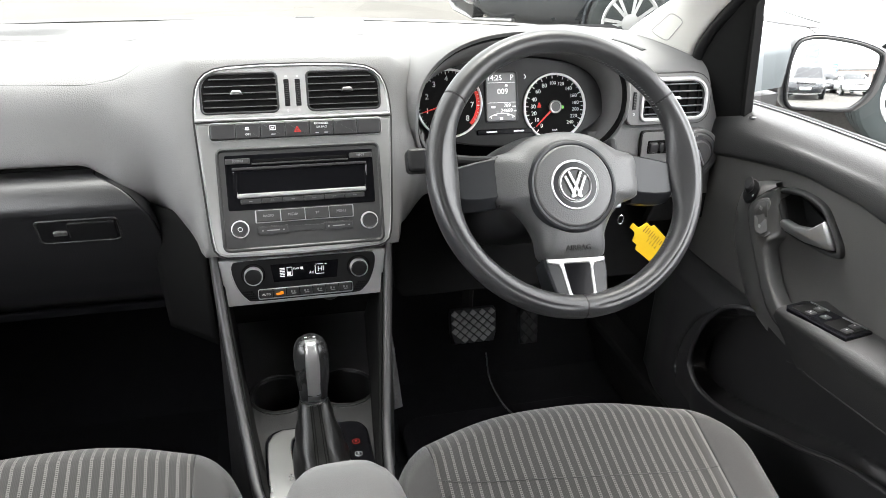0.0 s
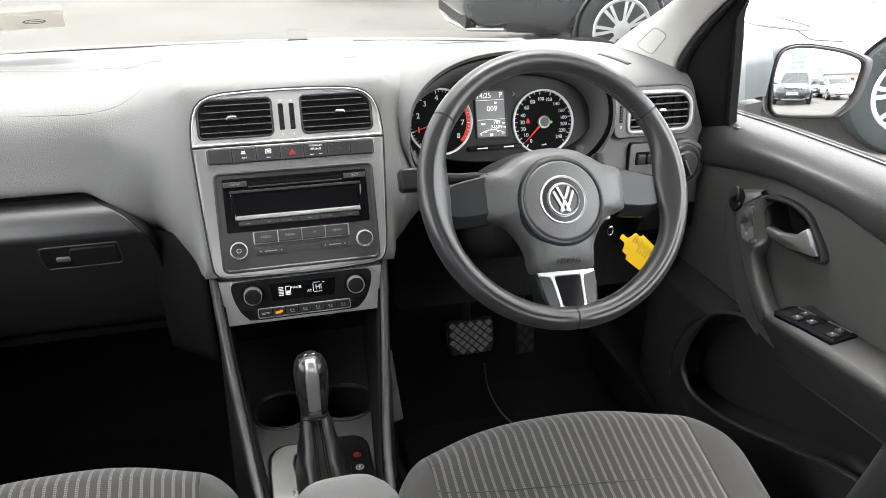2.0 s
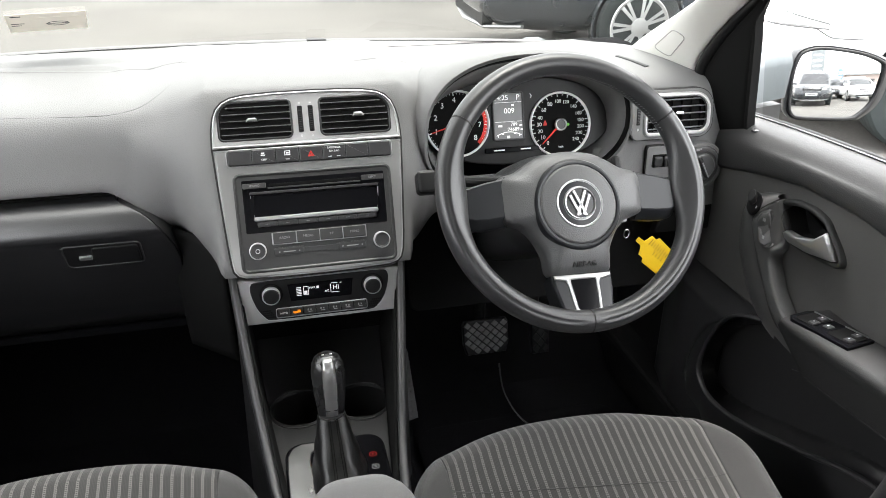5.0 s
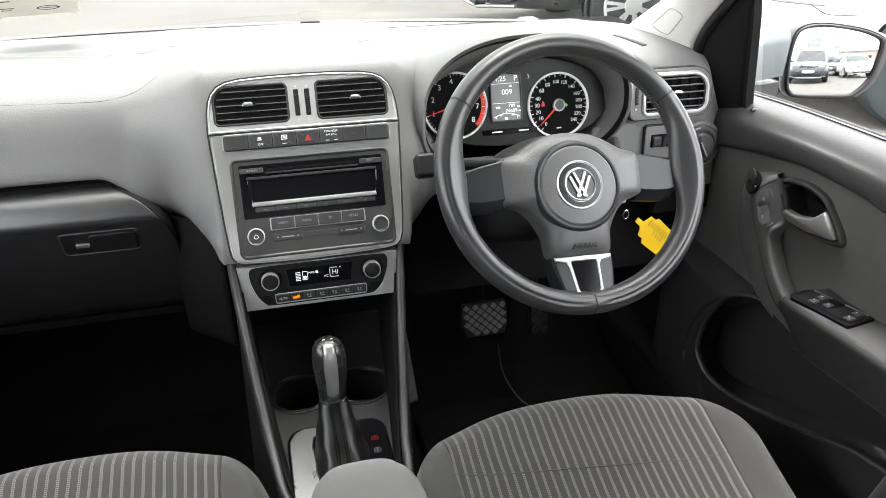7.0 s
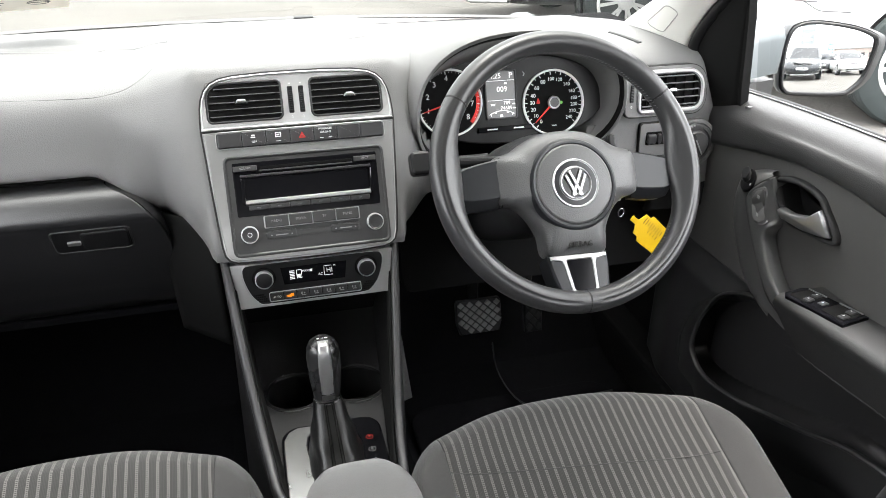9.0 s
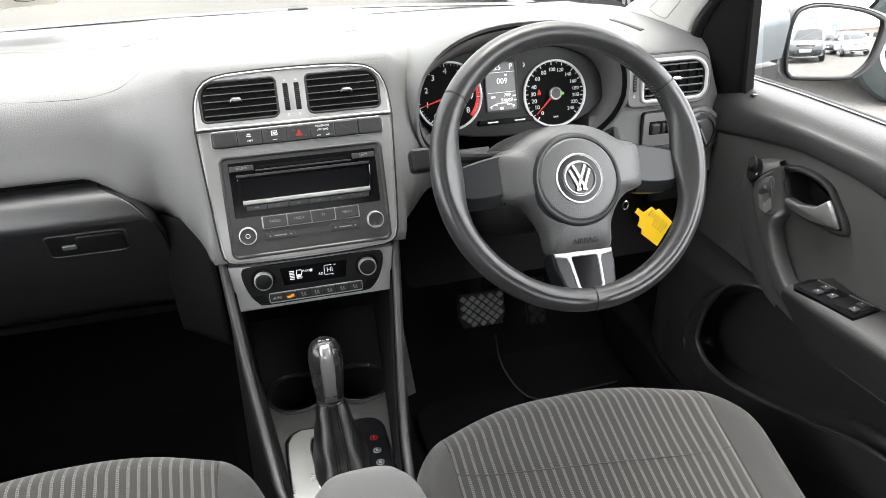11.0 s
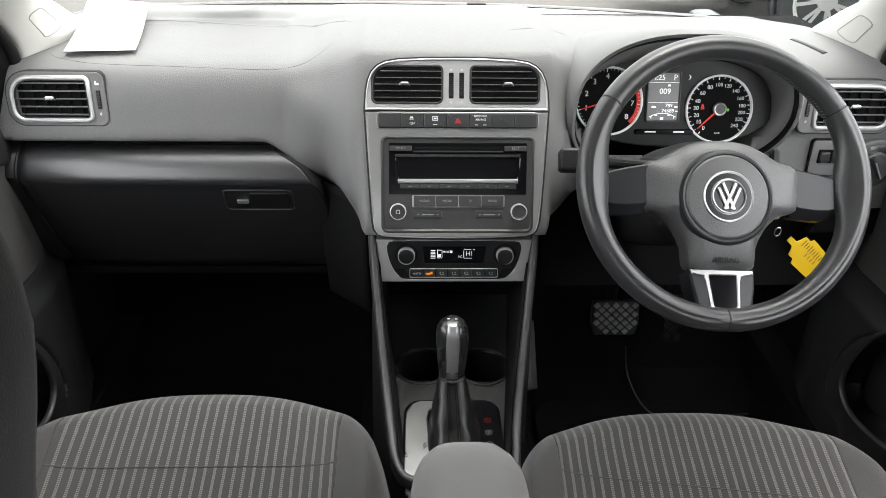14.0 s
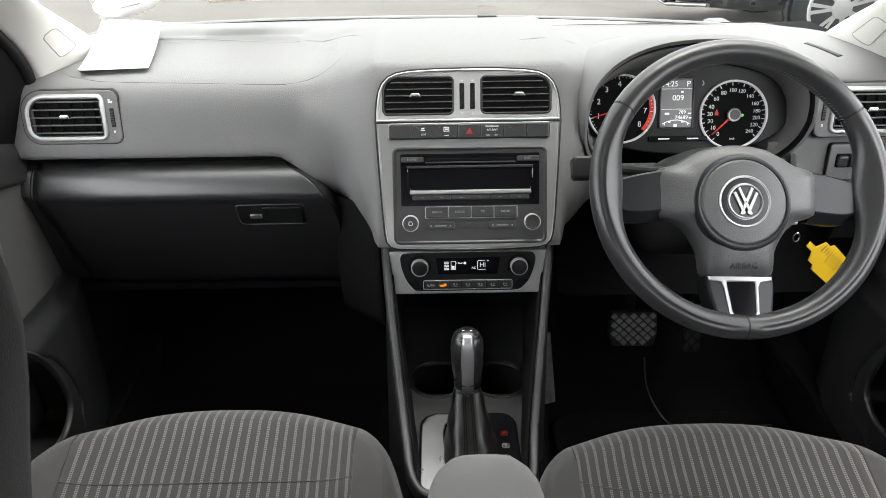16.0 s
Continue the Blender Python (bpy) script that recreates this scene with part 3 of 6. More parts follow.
part("red_band", slab(red, -.0026, -.0020, .0002), REDP, tac, "red rev limit band", m=CLUST)
needle(tac, cu, cv, r - .006, 196)

scr = part("display", slab(rrect(-.028, .020, -.022, .050, .003), -.006, -.0015, .001), LCD, clus, "small grey liquid crystal screen", m=CLUST)
part("rim", frame_ring(rrect(-.030, .022, -.024, .052, .004), rrect(-.0275, .0195, -.0215, .0495, .003), -.006, .0005, .0008), BLACK_SATIN, scr, m=CLUST)
bm = words("14:25", .0112, -.015, .0425, -.0012)
for tx, sz, u, v in (("P", .0120, .013, .0425), ("009", .0118, -.002, .022), ("789", .0075, .005, .0008), ("74689", .0078, .004, -.0070)):
    bm = join(bm, words(tx, sz, u, v, -.0012))
bars([(-.004, .0355, .045, .0006), (-.004, .0055, .045, .0006), (-.018, -.001, .007, .003), (.016, -.001, .005, .002), (.0175, -.0075, .004, .002), (.004, .031, .004, .003), (-.005, -.0185, .005, .004)], -.0012, bm)
for k in range(16):
    a0, a1 = radians(121 - 62 * k / 16), radians(121 - 62 * (k + 1) / 16)
    slab([(-.004 + q * math.cos(a), -.0505 + q * math.sin(a)) for q, a in ((.0405, a0), (.0405, a1), (.0393, a1), (.0393, a0))], -.0013, -.0009, .0001, bm)
bars([(-.0215, -.0165, .0012, .004), (.0135, -.0165, .0012, .004), (-.014, -.0135, .004, .0018), (.006, -.0135, .004, .0018)], -.0012, bm)
part("readout", bm, LIT, scr, "glowing white figures", m=CLUST)
part("reset_strip", slab(rrect(-.045, .045, -.0425, -.0345, .002), -.006, .001, .001), GLOSS, clus, m=CLUST)
for uu in (-.022, .022):
    part("strip_mark", bars([(uu, -.0385, .017, .002)], .0011), WHITE, clus, m=CLUST)
part("chevron_mark", slab([(.034, .040), (.0352, .040), (.0375, .0435), (.0352, .047), (.034, .047), (.0362, .0435)], -.004, -.0035, .0001), WHITE, clus, m=CLUST)

# ---- centre stack: bezel, vents, buttons, radio ----
STACK = axes((0, 0, 0.8), (0, .348, .9375), (0, -.9375, .348))


def zv(z):
    return (z - 0.8) / 0.9375


stack = thing("centre_stack", (0, 0.02, 0.77), "dark titanium centre stack with bright edging and buttons", "control stack")
outer = [(-.108, .7650), (-.06, .7632), (0, .7625), (.05, .7632), (.098, .7655), (.109, .7685), (.1150, .7740), (.1185, .785), (.1212, .81), (.125, .87), (.1285, .934),
         (-.1345, .934), (-.131, .87), (-.1272, .81), (-.1250, .786), (-.1230, .775), (-.1175, .7682)]
outer = ccw([(u, zv(z)) for u, z in outer])
part("bezel_gap", frame_ring(inset(outer, -.0026), inset(outer, .0004), -.010, .0014, .0003), SEAM, stack, "dark gap round the bezel", m=STACK)
part("bezel_edge", sweep([STACK @ Vector((u, v, .0042)) for u, v in inset(outer, .0012)], round_section(.0008, .0008, 6), closed=True), SILVER, stack, "thin bright bezel edge")
part("lower_bezel", slab(outer, -.010, .0045, .003), BEZEL, stack, m=STACK)
tr = [(.1285, .9365), (.1278, .950), (.1262, .964), (.1232, .976), (.1180, .9865), (.1095, .9945), (.098, .9995), (.078, 1.0025), (.040, 1.0042), (0, 1.0046),
      (-.046, 1.0042), (-.086, 1.0025), (-.105, .9995), (-.1165, .9945), (-.1248, .9865), (-.1297, .976), (-.1323, .964), (-.1338, .950), (-.1345, .9365)]
tr = ccw([(u, zv(z)) for u, z in tr])
part("surround_gap", frame_ring(inset(tr, -.0026), inset(tr, .0004), -.012, .0012, .0003), SEAM, stack, "dark gap round the vents", m=STACK)
part("surround_edge", frame_ring(tr, inset(tr, .0030), .0020, .0056, .0013), SILVER, stack, "bright raised edge of the vent surround", m=STACK)
part("vent_surround", slab(tr, -.012, .0035, .0025), BRUSHED, stack, "satin silver vent surround", m=STACK)


def centre_vent(u0, u1, side):
    v0, v1 = zv(.9445), zv(.996)
    rad = (.008, .023, .008, .009) if side > 0 else (.009, .008, .023, .008)
    o = rrect(u0, u1, v0, v1, rad, 8)
    vent = thing("centre_air_vent", STACK @ Vector(((u0 + u1) / 2, v0, 0)), "black louvred centre air vent with a chromed tab", "air vent", "dashboard air vents")
    part("rim", frame_ring(o, inset(o, .0032), -.004, .0052, .0012), BLACK_SATIN, vent, m=STACK)
    part("cavity", slab(inset(o, .0025), -.004, .00375, .0002), VOID, vent, m=STACK)
    for i in range(5):
        v = v0 + (v1 - v0) * (i + 1) / 6
        cut = .002 if i < 3 else .004 if i == 3 else .010
        lo, hi = (u0 + .003 + (cut if side < 0 else 0)), (u1 - .003 - (cut if side > 0 else 0))
        sl = box(lo, hi, v - .0004, v + .0006, .0030, .0064, .0003)
        part("slat", sl, SLAT, vent, m=STACK)
    for i in range(5):
        u = u0 + (u1 - u0) * (i + 1) / 6
        part("vane", box(u - .0006, u + .0006, v0 + .006, v1 - .006, .0034, .0044), VOID, vent, m=STACK)
    cu = (u0 + u1) / 2 + side * .004
    tab = [(-.0085, 0), (.0085, 0), (.0075, .0045), (.0045, .0066), (-.0045, .0066), (-.0075, .0045)]
    vm = v0 + (v1 - v0) * .5
    part("tab", slab([(cu + a, vm - .003 + b) for a, b in tab], .0045, .0125, .002), CHROME, vent, "chromed vent tab", m=STACK)
    return vent


centre_vent(-.1255, -.0225, -1)
centre_vent(.0145, .1165, 1)
for cu in (-.0115, .0035):
    w = part("thumbwheel", slab(rrect(cu - .0035, cu + .0035, zv(.952), zv(.986), .001), .002, .0045, .0008), BLACK, stack, m=STACK)
    for i in range(11):
        v = zv(.956) + (zv(.980) - zv(.956)) * i / 10
        part("rib", box(cu - .003, cu + .003, v - .0004, v + .0004, .004, .0062 - abs(i - 5) * .0002), BLACK_SATIN, w, m=STACK)
    part("wheel_mark", words("0", .0055, cu, zv(.9465), .0037), WHITE, stack, m=STACK)
    part("wheel_mark", bars([(cu, zv(.9895), .003, .002)], .0036), WHITE, stack, m=STACK)

# button strip
strip = rrect(-.1165, .1130, zv(.9128), zv(.9325), .0035)
part("button_tray", slab(strip, .002, .0055, .0006), BLACK, stack, m=STACK)
part("button_edging", frame_ring(inset(strip, -.0016), strip, .003, .0062, .0006), SILVER, stack, "thin bright edging", m=STACK)
US = steps(-.1160, .1125, 7)
for i, (a, b) in enumerate(zip(US, US[1:])):
    part("button", slab(rrect(a + .0004, b - .0004, zv(.9135), zv(.9322), .0022 if i in (0, 6) else .0006), .004, .0085, .0012), BLACK_SATIN, stack, m=STACK)
    cu = (a + b) / 2
    if i == 1:
        bm = words("OFF", .0042, cu, zv(.9185), .0086)
        bars([(cu - .001, zv(.9268), .0045, .002), (cu - .001, zv(.9245), .006, .0012)], .0086, bm)
        part("marking", bm, WHITE, stack, m=STACK)
    if i == 2:
        part("marking", bars([(cu, zv(.928), .008, .001), (cu, zv(.923), .008, .001), (cu - .0035, zv(.9255), .001, .005), (cu + .0035, zv(.9255), .001, .005), (cu, zv(.9255), .004, .002), (cu, zv(.9175), .006, .0008)], .0086), WHITE, stack, m=STACK)
    if i == 3:
        tri = [(cu - .0050, zv(.9188)), (cu + .0050, zv(.9188)), (cu, zv(.9270))]
        part("hazard_triangle", frame_ring(tri, inset(tri, .0016), .0083, .0091, .0002), REDDARK, stack, "red hazard triangle", m=STACK)
        t2 = inset(tri, .0021)
        part("hazard_triangle", slab(t2, .0083, .0090, .0002), REDDARK, stack, "red hazard triangle", m=STACK)
    if i == 4:
        part("marking", join(join(words("PASSENGER", .0040, cu, zv(.9285), .0086, wide=.9), words("AIR BAG", .0040, cu, zv(.9240), .0086)),
                             bars([(cu - .006, zv(.917), .005, .001), (cu + .006, zv(.917), .005, .001)], .0086)), WHITE, stack, m=STACK)

# radio
radio = thing("car_radio", STACK @ Vector((0, zv(.772), 0)), "dark grey single-disc car radio with a black screen", "radio")
ro = rrect(-.1105, .1075, zv(.7725), zv(.9005), .008)
part("surround", frame_ring(inset(ro, -.002), inset(ro, .0030), .002, .0075, .0015), RADIO, radio, "raised bright-edged surround", m=STACK)
part("outline", sweep([STACK @ Vector((u, v, .0074)) for u, v in inset(ro, .0004)], round_section(.0006, .0006, 6), closed=True), BLACK_SATIN, radio, "thin dark outline")
part("face", slab(inset(ro, .0025), .002, .0060, .0008), RADIO, radio, m=STACK)
scrn = rrect(-.1010, .0985, zv(.8235), zv(.8930), .002)
part("gloss_panel", slab(scrn, .005, .0072, .0006), GLOSS, radio, "glossy black front panel", m=STACK)
hood_pts = rrect(-.0875, .0860, zv(.8445), zv(.8715), .003)
part("screen", slab(hood_pts, .006, .0077, .0004), GLOSS, radio, m=STACK)
part("disc_slot", box(-.064, .063, zv(.8835), zv(.8868), .0068, .0076, .0003), VOID, radio, m=STACK)
part("slot_lip", box(-.066, .064, zv(.8805), zv(.8825), .0070, .0090, .0006), RADIO, radio, m=STACK)
part("screen_brow", box(-.092, .089, zv(.8742), zv(.8775), .0070, .0092, .0008), BLACK_SATIN, radio, m=STACK)
for s, cu in ((-1, -.0905), (1, .088)):
    part("screen_cheek", slab([(cu - .0025, zv(.841)), (cu + .0025, zv(.841)), (cu + .0012 - s * .003, zv(.872)), (cu - .0012 - s * .001, zv(.872))][::1], .0070, .0105, .0006), GLOSS, radio, m=STACK)
part("screen_sill", slab([(-.0875, zv(.8385)), (.0858, zv(.8385)), (.0885, zv(.8432)), (.0840, zv(.8446)), (-.0857, zv(.8446)), (-.0902, zv(.8432))], .0070, .0104, .0016), SILVER, radio, "bright chromed strip under the screen", m=STACK)
for s in (-1, 1):
    part("screen_upright", slab([(s * .0880 - .001, zv(.8440)), (s * .0862 - .001, zv(.8440)), (s * .0892 - .001, zv(.8725)), (s * .0903 - .001, zv(.8725))], .0070, .0098, .0004), SILVER, radio, "thin bright edge beside the screen", m=STACK)
KS = steps(-.0850, .0840, 6)
for a, b in zip(KS, KS[1:]):
    k = part("preset_key", slab(rrect(a + .0004, b - .0004, zv(.8312), zv(.8378), .0008), .006, .0094, .0010), BLACK_SATIN, radio, m=STACK)
    part("key_mark", bars([((a + b) / 2, zv(.8345), .005, .0005)], .0095), STITCH, k, m=STACK)
for u0, u1, tx in ((-.1000, -.0680, "SOUND"), (.0660, .0975, "EJECT")):
    k = part("key", slab(rrect(u0, u1, zv(.8822), zv(.8890), .001), .006, .0092, .0008), RADIO, radio, m=STACK)
    part("key_word", words(tx, .0042, (u0 + u1) / 2, zv(.8857), .0093), STITCH, k, m=STACK)
part("key_tray", slab(rrect(-.0672, .0672, zv(.8058), zv(.8222), .0015), .005, .0068, .0005), SILVER, radio, "thin bright key edging", m=STACK)
KS = steps(-.0660, .0660, 4)
for a, b, tx in zip(KS, KS[1:], ("RADIO", "MEDIA", "TP", "MENU")):
    k = part("key", slab(rrect(a + .0006, b - .0006, zv(.8070), zv(.8218), .001), .006, .0098, .0010), RADIO, radio, m=STACK)
    part("key_word", words(tx, .0048, (a + b) / 2, zv(.8148), .0099), STITCH, k, m=STACK)
for u0, u1 in ((-.0645, -.0245), (.0255, .0645)):
    part("rocker_edge", frame_ring(rrect(u0 - .0012, u1 + .0012, zv(.7904), zv(.8016), .003), rrect(u0 + .0004, u1 - .0004, zv(.7919), zv(.8001), .0020), .005, .0074, .0004), RADIO, radio, m=STACK)
    k = part("rocker_key", slab(rrect(u0, u1, zv(.7915), zv(.8005), .0022), .005, .0082, .0010), BLACK_SATIN, radio, m=STACK)
    cu = (u0 + u1) / 2
    part("key_mark", bars([(cu, zv(.796), .017, .0014), (cu - .014, zv(.796), .002, .0016), (cu + .014, zv(.796), .002, .0016)], .0083), STITCH, k, m=STACK)
part("logo_plate", box(-.0235, .0245, zv(.7925), zv(.7995), .0055, .0066, .0004), RADIO, radio, m=STACK)
for cu in (-.088, .088):
    k = part("knob", lathe([(.0112, .005), (.0112, .012), (.0104, .0135), (.0095, .0140), (.0088, .0132), (.0006, .0128)], 36, cu=cu, cv=zv(.8)), BLACK_SATIN, radio, m=STACK)
    part("knob_ring", lathe([(.0120, .004), (.0120, .0120), (.0116, .0138), (.0107, .0142), (.0103, .0130), (.0103, .004)], 36, cu=cu, cv=zv(.8)), BRUSHED, k, "chromed knob ring", m=STACK)
part("power_mark", frame_ring(oval(-.088, zv(.8), .0032, .0032, 20), oval(-.088, zv(.8), .0025, .0025, 20), .0125, .0132, .0002), WHITE, radio, m=STACK)

# climate controls
CLIM = axes((-.003, -.005, .7325), (0, .148, .989), (0, -.989, .148))
clim = thing("climate_control_panel", (-.003, 0.0, .688), "black climate control panel set in a brushed silver plate", "control panel")
po = [(-.112, -.0455), (.106, -.0455), (.1145, .0225), (-.1185, .0225)]
part("plate", slab(po, -.015, .0035, .0015), BRUSHED, clim, "brushed silver plate", m=CLIM)
bo = [(q.x, q.y) for q in smooth_path([(a, b, 0) for a, b in [(-.072, -.0405), (0, -.0405), (.066, -.0405), (.079, -.036), (.0895, -.024), (.0962, -.006), (.0985, .008), (.0968, .0165), (.088, .0206), (.04, .0210), (-.045, .0210), (-.092, .0206), (-.1010, .0165), (-.1025, .008), (-.1002, -.006), (-.0935, -.024), (-.084, -.036)]], 3, closed=True)]
bo = ccw(bo)
part("panel", slab(bo, .002, .0058, .0015), BLACK, clim, m=CLIM)
part("panel_edge", frame_ring(inset(bo, -.0014), inset(bo, .0002), .002, .0055, .0006), BRUSHED, clim, "thin chromed edge", m=CLIM)
sc = part("screen", slab([(-.046, -.0135), (.042, -.0135), (.0455, .0125), (-.0495, .0125)], .005, .0066, .0004), GLOSS, clim, "black display with white figures", m=CLIM)
bm = words("HI", .0105, .0238, .0004, .0068)
bm = join(join(bm, words("MAX", .0046, -.0135, .0038, .0068)), words("AC", .0052, .0095, -.0045, .0068))
bars([(-.031 - .0035, .006 - i * .0026, .0075, .0012) for i in range(6)] + [(-.0235, .0068, .008, .0008), (-.0235, -.0068, .008, .0008), (-.0198, 0, .0008, .013), (-.0272, 0, .0008, .013), (-.024, -.003, .005, .005),
     (.0155, 0, .0009, .013), (.0215, .0082, .011, .0008), (.0225, -.0072, .013, .0008), (.032, .0078, .003, .0012), (-.005, .004, .004, .004)], .0067, bm)
bm.transform(Matrix.Translation((-.002, .0008, 0)) @ Matrix.Diagonal((.92, .92, 1, 1)))
part("figures", bm, LIT, sc, "glowing white climate figures", m=CLIM)
for cu in (-.0735, .0735):
    part("dial_well", lathe([(.0165, .005), (.0165, .0066), (.0150, .0068), (.0145, .0056), (.0006, .0056)], 40, cu=cu, cv=.0), VOID, clim, m=CLIM)
    k = part("dial", lathe([(.0118, .005), (.0112, .016), (.0100, .0178), (.0085, .0182), (.0006, .0176)], 40, cu=cu, cv=.0), BLACK, clim, m=CLIM)
    part("dial_ring", lathe([(.0128, .008), (.0128, .0162), (.0125, .0172), (.0118, .0174), (.0115, .0162), (.0115, .008)], 40, cu=cu, cv=.0), BRUSHED, k, "chromed dial ring", m=CLIM)
tray = rrect(-.0680, .0635, -.0365, -.0235, .002)
part("key_edging", frame_ring(inset(tray, -.0012), tray, .005, .0072, .0005), BRUSHED, clim, "thin chromed edging", m=CLIM)
KS = steps(-.0672, .0627, 7)
for i, (a, b) in enumerate(zip(KS, KS[1:])):
    k = part("key", slab(rrect(a + .0008, b - .0008, -.0358, -.0242, .0012), .005, .0085, .0010), BLACK_SATIN, clim, m=CLIM)
    cu = (a + b) / 2
    if i == 0:
        part("key_word", words("AUTO", .0042, cu, -.030, .0086), WHITE, k, m=CLIM)
    elif i == 1:
        part("key_lamp", bars([(cu, -.030, .0105, .0022), (cu + .003, -.0285, .004, .003), (cu - .001, -.0315, .006, .0012)], .0086), AMBER, k, "lit amber defrost symbol", m=CLIM)
    else:
        part("key_mark", bars([(cu - .002, -.0285, .002, .003), (cu + .001, -.0315, .006, .0012), (cu + .002, -.0285, .002, .002)], .0086), STITCH, k, m=CLIM)
for cu, s in ((-.0770, -1), (.0722, 1)):
    bm = bmesh.new()
    for i in range(5):
        for j in range(4):
            u, v = cu + (i - 2) * .0030 + s * j * .0022, -.0350 + j * .0034
            box(u - .0012, u + .0012, v - .0013, v + .0013, .0058, .0061, bm=bm)
    part("sensor_grille", bm, VOID, clim, m=CLIM)

# ---- side vents, light switch, glove box ----
def side_vent(sx, cx, y):
    """Outboard air vent; sx: 1 on the driver's side, -1 on the passenger's."""
    m = axes((cx, y, .932), (0, .12, .993), (0, -.993, .12)) @ Matrix.Diagonal((sx, 1, 1, 1))
    vent = thing("side_air_vent", (cx, y, .895), "black louvred side air vent in a satin silver frame", "air vent", "dashboard air vents")
    o = rrect(-.062, .058, -.036, .034, (.020, .032, .010, .012), 9)
    pl = rrect(-.082, .064, -.041, .039, (.024, .034, .012, .012), 9)
    part("plate", frame_ring(pl, inset(o, .004), -.012, .0015, .001), DASH, vent, m=m)
    part("plate_gap", frame_ring(rrect(-.0832, .0652, -.0422, .0402, (.025, .035, .013, .013), 9), rrect(-.0815, .0635, -.0405, .0385, (.024, .034, .012, .012), 9), -.012, .0005, .0002), SEAM, vent, m=m)
    part("frame", frame_ring(o, inset(o, .0062), 0, .0055, .002), BRUSHED, vent, "satin silver frame", m=m)
    i1 = inset(o, .0060)
    part("rim", frame_ring(i1, inset(i1, .002), 0, .0040, .0008), BLACK_SATIN, vent, m=m)
    part("cavity", slab(inset(i1, .0005), -.010, -.003, .0002), VOID, vent, m=m)
    for i in range(5):
        v = -.036 + .070 * (i + 1) / 6
        hi = .0500 - (.012 if i == 4 else 0) - (.003 if i == 3 else .004 if i == 0 else 0)
        part("slat", box(-.0555, hi, v - .0007, v + .0009, -.001, .0040, .0004), SLAT, vent, m=m)
    for i in range(6):
        u = -.062 + .120 * (i + 1) / 7
        part("vane", box(u - .0006, u + .0006, -.029, .027 - (.006 if i == 5 else 0), -.002, .0016), VOID, vent, m=m)
    tab = [(-.0085, 0), (.0085, 0), (.0075, .0045), (.0045, .0066), (-.0045, .0066), (-.0075, .0045)]
    part("tab", slab([(a - .002, b - .002) for a, b in tab], .004, .011, .002), CHROME, vent, "chromed vent tab", m=m)
    w = part("thumbwheel", slab(rrect(-.0745, -.0685, -.016, .012, .001), .001, .0030, .0008), BLACK, vent, m=m)
    for i in range(9):
        v = -.012 + .020 * i / 8
        part("rib", box(-.0738, -.0692, v - .0004, v + .0004, .0026, .0042), BLACK_SATIN, w, m=m)
    part("wheel_mark", join(words("0", .0062, -.0715, -.0235, .0017), bars([(-.0715, .0215, .006, .003), (-.070, .0245, .003, .002)], .0017)), WHITE, vent, m=m)
    return vent


side_vent(-1, -.606, .112)
side_vent(1, .601, .092)

SW = axes((.600, .089, .852), (0, .05, .998), (0, -.998, .05))
roller = thing("dimmer_roller", SW @ Vector((-.012, -.02, 0)), "black dimmer thumb rollers in a grey plate", "switch")
part("plate", slab(rrect(-.048, .016, -.030, .026, .005), -.01, .003, .001), DASH, roller, m=SW)
part("plate_gap", frame_ring(rrect(-.0492, .0172, -.0312, .0272, .006), rrect(-.0478, .0158, -.0298, .0258, .005), -.01, .0018, .0002), SEAM, roller, m=SW)
part("slot", slab(rrect(-.038, .010, -.010, .012, .002), .002, .0034, .0002), VOID, roller, m=SW)
for u0, u1 in ((-.036, -.020), (-.018, -.010), (-.008, .009)):
    part("roller", box(u0, u1, -.008, .009, .001, .009, .003), BLACK_SATIN, roller, m=SW)
LS = axes((.653, .087, .838), (0, .05, .998), (0, -.998, .05))
lsw = thing("light_switch", LS @ Vector((0, -.04, 0)), "round black headlamp switch with a grey surround", "switch")
part("collar", lathe([(.042, -.012), (.042, .003), (.040, .0045), (.036, .0045), (.035, .002), (.0006, .002)], 48), DASH, lsw, m=LS)
part("ring", lathe([(.0345, .001), (.0345, .005), (.033, .006), (.0285, .006), (.028, .003), (.0006, .003)], 48), HUB, lsw, m=LS)
part("knob", lathe([(.0235, .003), (.0230, .010), (.021, .0115), (.0006, .0110)], 40), HUB, lsw, m=LS)
part("grip", box(-.0035, .0035, -.020, .020, .009, .018, .0025), BLACK_SATIN, lsw, m=LS @ pose(0, 0, 0, 0, 0, 28))
part("pointer", box(-.0012, .0012, -.018, .012, .0178, .0184), STITCH, lsw, m=LS @ pose(0, 0, 0, 0, 0, 28))
part("symbol", bars([(-.010, .030, .006, .004), (-.0045, .031, .003, .003)], .0061), STITCH, lsw, m=LS)

# lower dash on the driver's side, knee panel and column
low = thing("lower_dash_panel", (.40, .1, .60), "dark grained lower dash panel below the column", "dash panel")
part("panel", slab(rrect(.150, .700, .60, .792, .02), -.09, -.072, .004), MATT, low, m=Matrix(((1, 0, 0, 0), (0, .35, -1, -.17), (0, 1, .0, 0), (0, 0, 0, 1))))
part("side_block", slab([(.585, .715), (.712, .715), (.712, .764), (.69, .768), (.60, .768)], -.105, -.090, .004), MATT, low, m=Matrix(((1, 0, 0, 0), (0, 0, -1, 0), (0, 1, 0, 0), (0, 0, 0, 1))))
col = thing("steering_column", (.326, .0, .80), "black steering column shroud", "steering column")

# glove box
glove = thing("glove_box", (-.46, .12, .64), "closed charcoal glove box lid with a black latch", "glove box")


